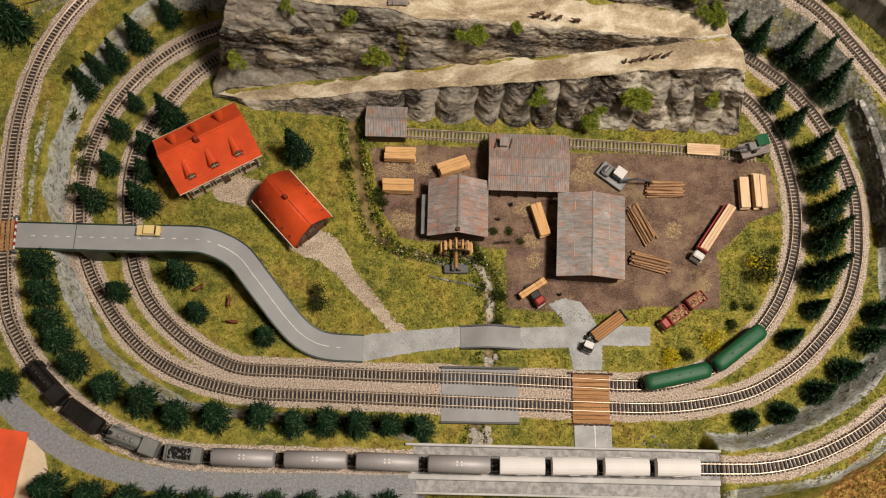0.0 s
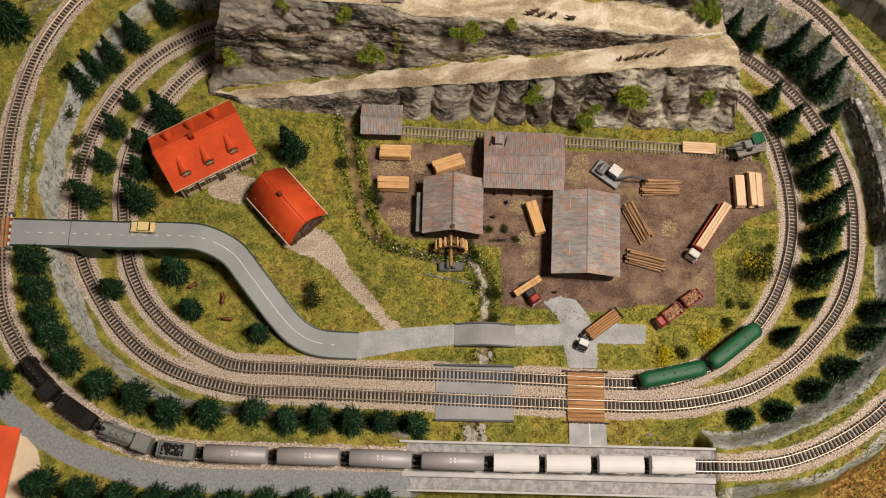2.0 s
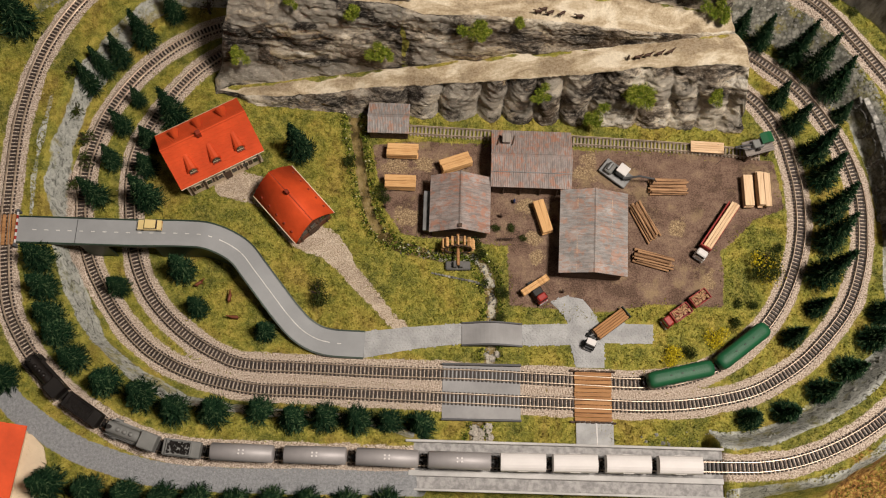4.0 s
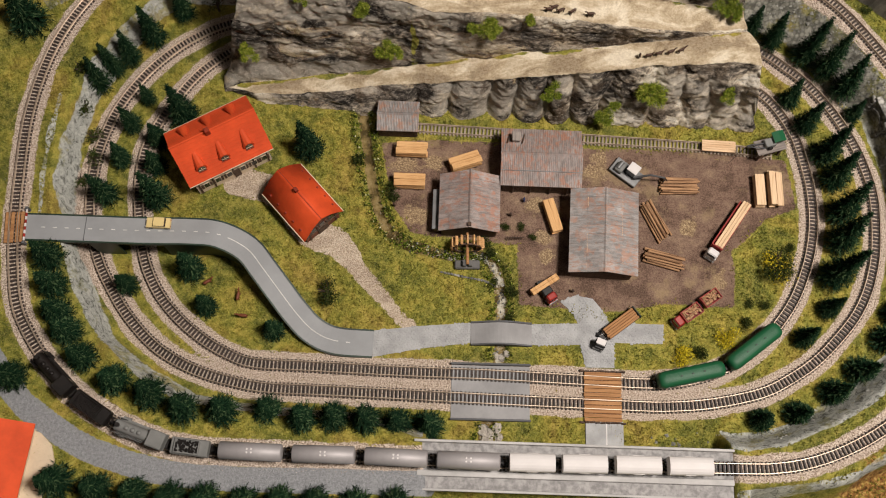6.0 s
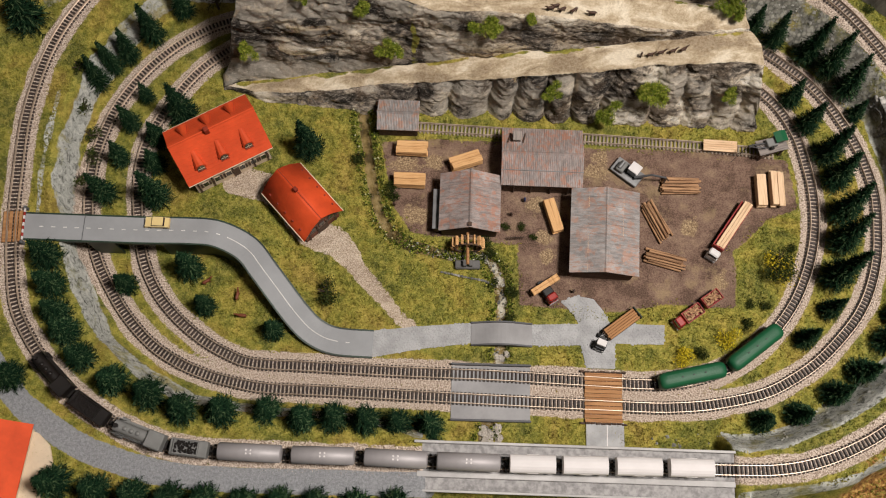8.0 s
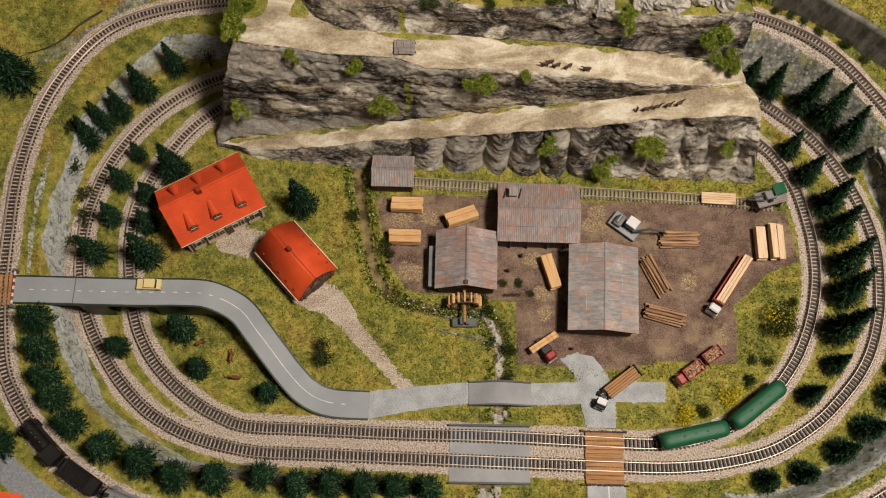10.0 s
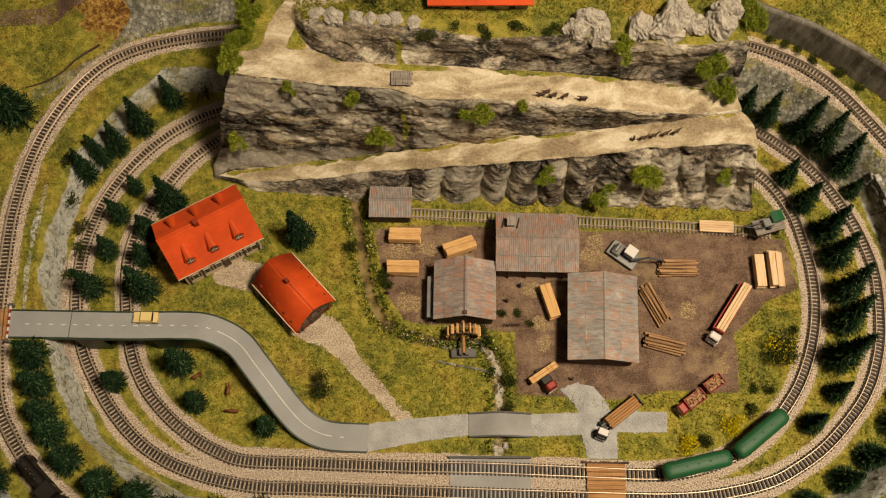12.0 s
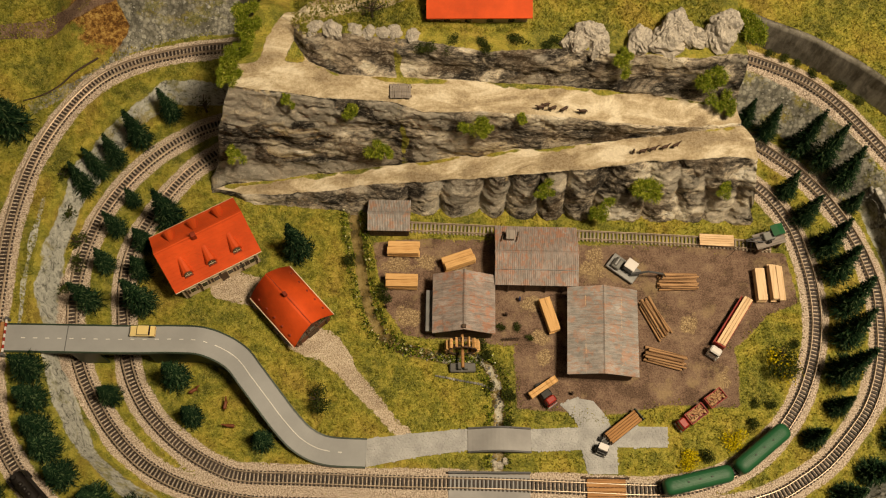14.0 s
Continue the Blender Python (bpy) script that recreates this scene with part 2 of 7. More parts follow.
def cliff_material():
    mat, tree, bsdf = nodes_of("painted_plaster_rock")
    rock, layer, fine = strata_colour(tree)
    pale = mixed(tree, edged(tree, mask(tree, "pale"), 0.6, 90), rock, mixed(tree, 0.36, rock, (0.74, 0.68, 0.57)))
    grass, gfine = grass_colour(tree)
    col = mixed(tree, edged(tree, mask(tree, "sand"), 0.35, 200), pale, sand_colour(tree))
    col = mixed(tree, edged(tree, mask(tree, "grass"), 0.5, 150), col, grass)
    tree.links.new(col, bsdf.inputs["Base Color"])
    bsdf.inputs["Roughness"].default_value = 0.85
    bsdf.inputs["Specular IOR Level"].default_value = 0.25
    bumped(tree, bsdf, mixed(tree, 0.6, layer, fine), 0.9, 0.0022)
    return mat


def rubble_material(name, dark, light, size):
    mat, tree, bsdf = nodes_of(name)
    col, dist = rubble_colour(tree, dark, light, size)
    tree.links.new(col, bsdf.inputs["Base Color"])
    bsdf.inputs["Roughness"].default_value = 0.9
    bsdf.inputs["Specular IOR Level"].default_value = 0.2
    bumped(tree, bsdf, dist, 1.0, -0.0012)
    return mat


def stained_wall_material():
    """Grey-brown plaster with stains that run down it."""
    mat, tree, bsdf = nodes_of("stained_grey_plaster")
    run = noise_of(tree, 120, 7, 0.7, stretched(tree, 1.4, 1.4, 0.25))
    blot = noise_of(tree, 40, 5, 0.65)
    col = mixed(tree, 0.5, ramp(tree, run, (0.35, (0.075, 0.066, 0.052)), (0.52, (0.18, 0.165, 0.138)), (0.66, (0.3, 0.28, 0.24))),
                ramp(tree, blot, (0.38, (0.09, 0.08, 0.06)), (0.62, (0.25, 0.235, 0.205))))
    tree.links.new(col, bsdf.inputs["Base Color"])
    bsdf.inputs["Roughness"].default_value = 0.9
    bsdf.inputs["Specular IOR Level"].default_value = 0.2
    bumped(tree, bsdf, mixed(tree, 0.5, run, blot), 0.7, 0.0015)
    return mat


def sheet_metal(name, along, base=(0.26, 0.23, 0.215), rust=(0.3, 0.12, 0.06), amount=0.5):
    """Grey corrugated sheet with rust streaks that run down the slope."""
    mat, tree, bsdf = nodes_of(name)
    vec = stretched(tree, *((3.0, 0.5, 0.5) if along == "y" else (0.55, 1.9, 0.55)))
    a = noise_of(tree, 240, 7, 0.78, vec)
    b = noise_of(tree, 30, 4, 0.6)
    grey = ramp(tree, a, (0.34, tuple(c * 0.75 for c in base)), (0.5, base), (0.68, tuple(c * 1.3 for c in base)))
    blotch = noise_of(tree, 95, 5, 0.7)
    grey = mixed(tree, ramp(tree, blotch, (0.54, (0, 0, 0)), (0.66, (amount * 0.75, amount * 0.75, amount * 0.75))), grey, tuple(c * 1.1 for c in rust))
    grey = mixed(tree, ramp(tree, noise_of(tree, 60, 4, 0.6), (0.55, (0, 0, 0)), (0.68, (0.5, 0.5, 0.5))), grey, tuple(min(1, c * 1.7) for c in base))
    m = tree.nodes.new("ShaderNodeMath")
    m.operation = "MULTIPLY"
    tree.links.new(ramp(tree, noise_of(tree, 290, 7, 0.78, vec), (0.46, (0, 0, 0)), (0.64, (1, 1, 1))), m.inputs[0])
    tree.links.new(ramp(tree, b, (0.35, (0.1, 0.1, 0.1)), (0.65, (amount, amount, amount))), m.inputs[1])
    info = tree.nodes.new("ShaderNodeObjectInfo")
    shade = ramp(tree, info.outputs["Random"], (0.0, (0.86, 0.86, 0.86)), (1.0, (1.1, 1.1, 1.1)))
    tree.links.new(mixed(tree, 1.0, mixed(tree, m.outputs[0], grey, rust), shade, "MULTIPLY"), bsdf.inputs["Base Color"])
    bsdf.inputs["Roughness"].default_value = 0.62
    bsdf.inputs["Specular IOR Level"].default_value = 0.4
    bumped(tree, bsdf, a, 0.3, 0.0003)
    return mat


def bark_logs():
    return wood("pine_log_bark", (0.44, 0.255, 0.13), (0.12, 0.06, 0.03), 1.5)


M_GROUND = ground_material()
M_CLIFF = cliff_material()
M_RAIL = plain("worn_nickel_rail", (0.5, 0.42, 0.34), 0.42, 0.55, 0.2, 300, 0.1)
M_SLEEPER = plain("dark_brown_plastic_sleeper", (0.06, 0.043, 0.036), 0.6, 0, 0.3, 400, 0.2, random_piece=0.25)
M_TIE_PALE = plain("weathered_pale_sleeper", (0.36, 0.31, 0.25), 0.75, 0, 0.25, 400, 0.2, random_piece=0.2)
M_ROAD = plain("grey_road_card", (0.33, 0.335, 0.34), 0.75, 0, 0.08, 200, 0.2)
M_EDGE = plain("dark_green_plastic_edge", (0.03, 0.055, 0.035), 0.5, 0, 0.3, 200, 0.2)
M_LINE = plain("white_road_paint", (0.6, 0.59, 0.57), 0.7, 0, 0.15, 400, 0.1)
M_COBBLE = plain("grey_cast_cobble", (0.41, 0.41, 0.41), 0.7, 0, 0.16, 500, 1.0)
M_CONC = plain("grey_painted_card", (0.34, 0.335, 0.335), 0.75, 0, 0.15, 200, 0.3)
M_CONC_D = plain("dark_grey_parapet", (0.13, 0.13, 0.135), 0.7, 0, 0.2, 200, 0.3)
M_PLANK = wood("orange_crossing_plank", (0.42, 0.22, 0.09), (0.26, 0.12, 0.045))
M_LUMBER = wood("fresh_sawn_lumber", (0.68, 0.41, 0.18), (0.46, 0.24, 0.085))
M_PALE = wood("pale_sawn_board", (0.74, 0.53, 0.33), (0.56, 0.36, 0.2))
M_LOG = bark_logs()
M_LOGEND = wood("cut_log_end", (0.62, 0.4, 0.2), (0.4, 0.23, 0.1), 2.0)
M_OLDWOOD = wood("weathered_dark_timber", (0.12, 0.075, 0.05), (0.04, 0.026, 0.02))
M_GREYWOOD = wood("weathered_grey_timber", (0.3, 0.26, 0.23), (0.14, 0.12, 0.11))
M_ROOF = plain("orange_red_plastic_tile", (0.6, 0.105, 0.024), 0.68, 0, 0.16, 260, 0.35, 0.22)
M_ROOF_D = plain("dark_red_plastic", (0.3, 0.045, 0.015), 0.55, 0, 0.25, 260, 0.3)
M_WALL = plain("cream_plaster_wall", (0.62, 0.52, 0.4), 0.8, 0, 0.12, 220, 0.4)
M_BRICK = plain("brown_red_brick_plastic", (0.2, 0.075, 0.04), 0.7, 0, 0.35, 500, 0.6)
M_GLASS = plain("dark_window_glazing", (0.03, 0.035, 0.04), 0.12, 0, 0.2, 100, 0.0, 0.6)
M_SHEET_Y = sheet_metal("rusted_grey_sheet_roof", "x", (0.27, 0.255, 0.245), (0.36, 0.18, 0.11), 0.8)
M_SHEET_X = sheet_metal("rusted_brown_sheet_roof", "x", (0.27, 0.235, 0.22), (0.37, 0.16, 0.09), 0.85)
M_BLACK = plain("black_locomotive_paint", (0.018, 0.014, 0.012), 0.5, 0, 0.4, 260, 0.25)
M_DGREY = plain("grey_locomotive_paint", (0.25, 0.25, 0.24), 0.5, 0, 0.2, 200, 0.15)
M_SILVER = plain("silver_tank_paint", (0.42, 0.4, 0.4), 0.55, 0.25, 0.14, 120, 0.1)
M_WHITE = plain("white_wagon_paint", (0.66, 0.63, 0.615), 0.55, 0, 0.08, 150, 0.1)
M_GREEN = plain("green_railcar_paint", (0.016, 0.13, 0.052), 0.52, 0, 0.14, 150, 0.08, 0.4)
M_RED = plain("red_vehicle_paint", (0.36, 0.035, 0.022), 0.4, 0, 0.2, 200, 0.1)
M_CREAM = plain("cream_yellow_car_paint", (0.7, 0.56, 0.3), 0.35, 0, 0.08, 200, 0.05)
M_TYRE = plain("black_rubber", (0.02, 0.02, 0.02), 0.8, 0, 0.3, 300, 0.2)
M_STEEL = plain("dull_grey_steel", (0.3, 0.3, 0.3), 0.45, 0.5, 0.3, 250, 0.2)
M_RUBBLE = rubble_material("packed_dark_rubble", (0.17, 0.165, 0.15), (0.42, 0.405, 0.37), 300)
M_STAINED = stained_wall_material()
M_DORMER_WINDOW = plain("grey_green_dormer_glazing", (0.11, 0.115, 0.075), 0.4, 0, 0.5, 500, 0.3)
M_STONE = plain("grey_stone_wall", (0.14, 0.136, 0.13), 0.85, 0, 0.45, 160, 1.0)
M_NEEDLE = foliage("dark_pine_needles", (0.002, 0.008, 0.004), (0.014, 0.04, 0.016), (0.1, 0.15, 0.065))
M_TRUNK = plain("brown_twisted_wire_trunk", (0.07, 0.045, 0.03), 0.85, 0, 0.3, 300, 0.4)
M_LEAF = foliage("green_foam_leaves", (0.05, 0.095, 0.008), (0.3, 0.34, 0.035), (0.64, 0.6, 0.12))
M_LEAF_D = foliage("dark_green_foam_leaves", (0.02, 0.035, 0.008), (0.07, 0.085, 0.02), (0.13, 0.13, 0.04))
M_LEAF_Y = foliage("yellow_flower_foam", (0.3, 0.24, 0.01), (0.62, 0.5, 0.015), (0.75, 0.62, 0.05))
M_BLOSSOM = foliage("cream_white_blossom", (0.35, 0.36, 0.12), (0.62, 0.6, 0.36), (0.8, 0.78, 0.64))
M_TUFT = tuft_material()
M_GRIT = foliage("loose_ballast_grains", (0.24, 0.175, 0.13), (0.58, 0.475, 0.385), (0.76, 0.68, 0.58))
M_FIGURE = plain("painted_miniature_brown", (0.1, 0.05, 0.03), 0.6, 0, 0.3, 300, 0.2)
M_DEER = plain("painted_miniature_russet", (0.22, 0.075, 0.03), 0.6, 0, 0.3, 300, 0.2)
M_BLUE = plain("painted_miniature_blue", (0.03, 0.05, 0.16), 0.6, 0, 0.3, 300, 0.2)
M_ROOM = plain("plain_room_wall", (0.12, 0.1, 0.085), 0.9, 0, 0.05, 3, 0.05)
M_FLOOR = plain("dark_room_floor", (0.12, 0.1, 0.09), 0.8, 0, 0.2, 5, 0.1)


# ---- mesh building, in millimetres ----
class Geo:
    def __init__(self):
        self.v, self.f, self.smooth = [], [], []

    def put(self, verts, faces, smooth=False, m=None):
        n = len(self.v)
        self.v += [tuple(m @ Vector(p)) for p in verts] if m else [tuple(p) for p in verts]
        self.f += [tuple(i + n for i in face) for face in faces]
        self.smooth += [smooth] * len(faces)
        return self

    def box(self, c, s, rz=0.0, chamfer=0.0, m=None):
        """A box round c of size s, its edges cut off by chamfer."""
        k = min(chamfer, min(s) * 0.45)
        t = (m or Matrix()) @ pose(*c, 0, 0, rz)
        h = [a / 2 for a in s]
        if k <= 0:
            p = [(x * h[0], y * h[1], z * h[2]) for x in (-1, 1) for y in (-1, 1) for z in (-1, 1)]
            return self.put(p, [(0, 1, 3, 2), (4, 6, 7, 5), (0, 4, 5, 1), (2, 3, 7, 6), (0, 2, 6, 4), (1, 5, 7, 3)], False, t)
        p, index = [], {}
        for x in (-1, 1):
            for y in (-1, 1):
                for z in (-1, 1):
                    for ax in range(3):
                        q = [x * (h[0] - k), y * (h[1] - k), z * (h[2] - k)]
                        q[ax] = (x, y, z)[ax] * h[ax]
                        index[x, y, z, ax] = len(p)
                        p.append(q)
        f = []
        for ax in range(3):
            a, b = [i for i in range(3) if i != ax]
            for s1 in (-1, 1):
                quad = []
                for u, w in ((-1, -1), (1, -1), (1, 1), (-1, 1)):
                    key = [0, 0, 0]
                    key[ax], key[a], key[b] = s1, u, w
                    quad.append(index[(*key, ax)])
                flip = (s1 < 0) != (ax == 1)
                f.append(tuple(quad[::-1] if flip else quad))
            for u in (-1, 1):
                for w in (-1, 1):
                    ends = []
                    for e in (-1, 1):
                        key = [0, 0, 0]
                        key[ax], key[a], key[b] = e, u, w
                        ends.append((index[(*key, a)], index[(*key, b)]))
                    quad = (ends[0][0], ends[1][0], ends[1][1], ends[0][1])
                    f.append(quad if (u * w > 0) != (ax == 1) else quad[::-1])
        for x in (-1, 1):
            for y in (-1, 1):
                for z in (-1, 1):
                    tri = tuple(index[x, y, z, ax] for ax in range(3))
                    f.append(tri if x * y * z > 0 else tri[::-1])
        return self.put(p, f, False, t)

    def tube(self, a, b, r0, r1=None, n=10, caps=True, m=None, smooth=True):
        a, b = Vector(a), Vector(b)
        r1 = r0 if r1 is None else r1
        q = (b - a).to_track_quat("Z", "Y")
        p = []
        for e, r in ((a, r0), (b, r1)):
            p += [e + q @ Vector((r * math.cos(2 * math.pi * i / n), r * math.sin(2 * math.pi * i / n), 0)) for i in range(n)]
        self.put(p, [(i, (i + 1) % n, n + (i + 1) % n, n + i) for i in range(n)], smooth, m)
        if caps:
            self.put(p, [tuple(range(n))[::-1], tuple(range(n, 2 * n))], False, m)
        return self

    def prism(self, outline, a, b, m=None):
        """outline: points (u, w), extruded along y from a to b, u being x and w z."""
        n = len(outline)
        p = [(u, a, w) for u, w in outline] + [(u, b, w) for u, w in outline]
        f = [(i, (i + 1) % n, n + (i + 1) % n, n + i) for i in range(n)] + [tuple(range(n))[::-1], tuple(range(n, 2 * n))]
        return self.put(p, [g[::-1] for g in f], False, m)

    def slab(self, outline, z0, z1, m=None):
        """A flat outline of points (x, y), counter-clockwise, from z0 up to z1."""
        n = len(outline)
        p = [(x, y, z0) for x, y in outline] + [(x, y, z1) for x, y in outline]
        f = [(i, (i + 1) % n, n + (i + 1) % n, n + i) for i in range(n)] + [tuple(range(n))[::-1], tuple(range(n, 2 * n))]
        return self.put(p, f, False, m)

    def mesh(self, name, material):
        me = bpy.data.meshes.new(name)
        me.from_pydata([(x * MM, y * MM, z * MM) for x, y, z in self.v], [], self.f)
        if any(self.smooth):
            me.polygons.foreach_set("use_smooth", self.smooth)
        me.materials.append(material)
        me.update()
        return me


def part(name, geo, material, parent=None, label=""):
    ob = new(name, geo.mesh(name, material))
    ob.parent = parent
    if label:
        ob["label"] = label
    return ob


def thing(name, label, category, at=(0, 0, 0), rz=0.0, group="", kind=""):
    """An empty at a thing's base, in millimetres."""
    ob = new(name)
    ob.empty_display_size = 0.005
    ob.matrix_world = pose(at[0] * MM, at[1] * MM, at[2] * MM, 0, 0, rz)
    return tagged(ob, label, category, group, kind)


def spline(points, step=2.0, closed=False):
    """A smooth line through points, as an array of places about step apart."""
    p = np.array(points, float)
    n = len(p)
    out = []
    for i in range(n if closed else n - 1):
        a, b = p[i], p[(i + 1) % n]
        before = p[i - 1] if closed or i > 0 else 2 * a - b
        after = p[(i + 2) % n] if closed or i + 2 < n else 2 * b - a
        k = max(2, int(np.linalg.norm(b - a) / step))
        for t in np.linspace(0, 1, k, endpoint=False):
            out.append(0.5 * (2 * a + (b - before) * t + (2 * before - 5 * a + 4 * b - after) * t**2 + (3 * a - before - 3 * b + after) * t**3))
    if not closed:
        out.append(p[-1])
    out = np.array(out)
    if closed:
        out = np.vstack([out, out[:1]])
    s = np.r_[0, np.cumsum(np.linalg.norm(np.diff(out, axis=0), axis=1))]
    even = np.linspace(0, s[-1], max(2, int(s[-1] / step)) + 1)
    return np.stack([np.interp(even, s, out[:, k]) for k in range(out.shape[1])], 1)


def fbm(x, y, scale, octaves=4, seed=0, rough=0.5):
    """Smooth random heights about -1 to 1 on arrays x, y."""
    total, amp, norm = np.zeros_like(x, dtype=float), 1.0, 0.0
    for o in range(octaves):
        table = np.random.RandomState(seed + 17 * o).rand(64, 64) * 2 - 1
        u, w = x / scale * 2**o + 11.3 * o, y / scale * 2**o + 5.7 * o
        i, j = np.floor(u).astype(int), np.floor(w).astype(int)
        fu, fw = u - i, w - j
        fu, fw = fu * fu * (3 - 2 * fu), fw * fw * (3 - 2 * fw)
        g = lambda a, b: table[a % 64, b % 64]
        total += amp * ((g(i, j) * (1 - fu) + g(i + 1, j) * fu) * (1 - fw) + (g(i, j + 1) * (1 - fu) + g(i + 1, j + 1) * fu) * fw)
        norm += amp
        amp *= rough
    return total / norm


def inside(px, py, poly):
    hit = np.zeros(px.shape, bool)
    n = len(poly)
    for i in range(n):
        (x0, y0), (x1, y1) = poly[i][:2], poly[(i + 1) % n][:2]
        if y0 != y1:
            hit ^= ((y0 > py) != (y1 > py)) & (px < (x1 - x0) * (py - y0) / (y1 - y0) + x0)
    return hit


def line_distance(px, py, line):
    best = np.full(px.shape, 1e9)
    for a, b in zip(line[:-1], line[1:]):
        ax, ay, bx, by = a[0], a[1], b[0], b[1]
        dx, dy = bx - ax, by - ay
        t = np.clip(((px - ax) * dx + (py - ay) * dy) / (dx * dx + dy * dy + 1e-9), 0, 1)
        best = np.minimum(best, np.hypot(px - ax - t * dx, py - ay - t * dy))
    return best


def signed(px, py, poly):
    """Distance to a closed outline, negative inside."""
    d = line_distance(px, py, list(poly) + [poly[0]])
    return np.where(inside(px, py, poly), -d, d)


def smooth01(v):
    v = np.clip(v, 0, 1)
    return v * v * (3 - 2 * v)


# ---- the plan, in millimetres ----
BENCH = 32.0
INNER = [(154, -9), (96, -5), (30, 0), (-40, 4), (-110, 9), (-156, 12.5), (-176, 19.8), (-197, 32.3), (-217.5, 50), (-235, 72), (-248, 102),
         (-255, 146), (-255.5, 178), (-250, 203), (-237, 229), (-217, 258), (-195, 278), (-160, 298), (-100, 315), (0, 318), (120, 305), (200, 280),
         (244, 256), (266, 237), (279, 221), (290.5, 196), (296, 166), (297.5, 144), (296, 120), (290.5, 96), (281, 72), (267.5, 49), (246, 25), (218, 5.5), (188, -5.5)]
SECOND = [(130, -25.5), (60, -21), (-20, -15.5), (-100, -10), (-146, -7), (-175, -1), (-195.3, 5.4), (-215.3, 14.7), (-236, 29), (-257, 52), (-273, 77), (-284, 99),
          (-292, 125), (-295, 149), (-293.7, 181), (-288, 207), (-277.5, 234), (-258, 263), (-236, 285), (-214, 300), (-190, 310.5), (-140, 322), (-40, 330), (100, 328),
          (200, 310), (261, 283), (292, 259.5), (310, 241), (326.5, 216), (339.5, 187), (346, 162), (348.5, 143), (347.5, 124), (343.3, 95), (335.7, 71), (325.5, 50.5),
          (311, 32), (285.5, 8), (261, -7.5), (237, -18), (200, -25), (165, -27)]
OUTER = [(46.8, -70.3), (-15, -67), (-76, -63), (-120, -61), (-158, -58.5), (-190, -56), (-219.8, -49.5), (-243, -39), (-264, -27), (-287, -8), (-306.5, 13), (-321, 34), (-330.5, 53), (-336, 78),
         (-340, 115), (-340.5, 155), (-339, 210), (-328.5, 262), (-310, 303), (-284, 336), (-252.5, 354), (-210, 364), (-167, 368), (-60, 374), (80, 372),
         (200, 360), (261, 343), (299, 325), (320.5, 309), (340, 286), (364, 248), (384, 212), (398, 168), (405, 110), (399, 50), (374, -2), (333, -37), (315, -49.3), (297, -59),
         (275, -68), (253, -74), (232, -76.6), (211, -76.7), (130, -73.5)]
SIDING = [(-27, 210), (43, 204), (110, 198), (210, 189), (269, 182)]
BASIN = [(-22, -45), (60, -48), (197, -51), (212, -55.5), (238, -53.5), (274, -41), (300, -27), (326, -8), (349, 12), (364, 60), (370, 120), (366, 170), (354, 220), (344, 252), (329, 280), (308, 308), (265, 325),
         (-227, 333), (-254, 311), (-281, 279), (-297, 240), (-309, 197), (-309, 152), (-301, 114), (-287, 70), (-266, 31), (-235, 4), (-200, -16), (-140, -26), (-78, -31)]
YARD = [(-57, 198), (-48, 142), (-34, 119), (-10, 114), (53, 106), (53, 56), (87, 53), (128, 48), (169, 54), (226, 50), (228, 98), (258, 123), (284, 134), (281, 176), (253, 183), (110, 190), (-24, 200)]
STREAM = [(-73, 236), (-71, 210), (-67, 182), (-63, 154), (-55, 127), (-41, 111), (-22, 104), (-3, 99), (12, 96), (25, 98), (34, 88), (38.5, 72), (38.5, 46), (36, 14), (30, -20), (21, -48)]
SAND_PATH = [(-175, 165, 13), (-140, 152, 12), (-112, 120, 14), (-91, 109, 11), (-75, 87, 8), (-60, 68, 6.5), (-45, 50, 5.5), (-33, 38, 5.5)]
LINES = {k: spline(v, 3.0, True) for k, v in (("inner", INNER), ("second", SECOND), ("outer", OUTER))}
LINES["siding"] = spline(SIDING, 3.0)
STREAM_LINE = spline(STREAM, 4.0)
SOUTH_X = [-600, -26, 0, 200, 213, 281, 335, 380, 520]
SOUTH_Y = [-190, -190, -180, -180, -96, -93, -66, -30, 20]
UPPER_WALL = [(258, 368), (274, 358), (305, 342.5), (334, 322), (356, 303), (375, 284), (393, 256), (408, 216), (416, 170)]
UPPER_GROUND = UPPER_WALL + [(620, 170), (620, 620), (235, 620), (235, 372)]
SCREE_SLOPE = [(-334, 306), (-300, 331), (-257, 365), (-210, 379), (-150, 384), (-120, 440), (-272, 440), (-268, 408), (-255, 383), (-276, 360), (-302, 338), (-340, 318)]
HILL_ROAD = [(-480, 372), (-420, 378), (-359, 383), (-332, 385), (-297, 393), (-271, 400), (-250, 414)]
LOW_ROAD = [(-360, 40), (-340, 5), (-323, -16), (-312, -26), (-276, -50), (-235, -66), (-206, -73), (-158, -77.5), (-97, -80), (-24, -83)]


class Field:
    """Distances worked out once on a 4 mm grid and read between its points."""

    def __init__(self, function):
        self.x0, self.y0, self.step = -600.0, -370.0, 4.0
        X, Y = np.meshgrid(np.arange(self.x0, 601, 4.0), np.arange(self.y0, 601, 4.0))
        self.table = function(X, Y)

    def __call__(self, x, y):
        u = np.clip((x - self.x0) / self.step, 0, self.table.shape[1] - 2.001)
        w = np.clip((y - self.y0) / self.step, 0, self.table.shape[0] - 2.001)
        i, j = u.astype(int), w.astype(int)
        u, w = u - i, w - j
        t = self.table
        return (t[j, i] * (1 - u) + t[j, i + 1] * u) * (1 - w) + (t[j + 1, i] * (1 - u) + t[j + 1, i + 1] * u) * w


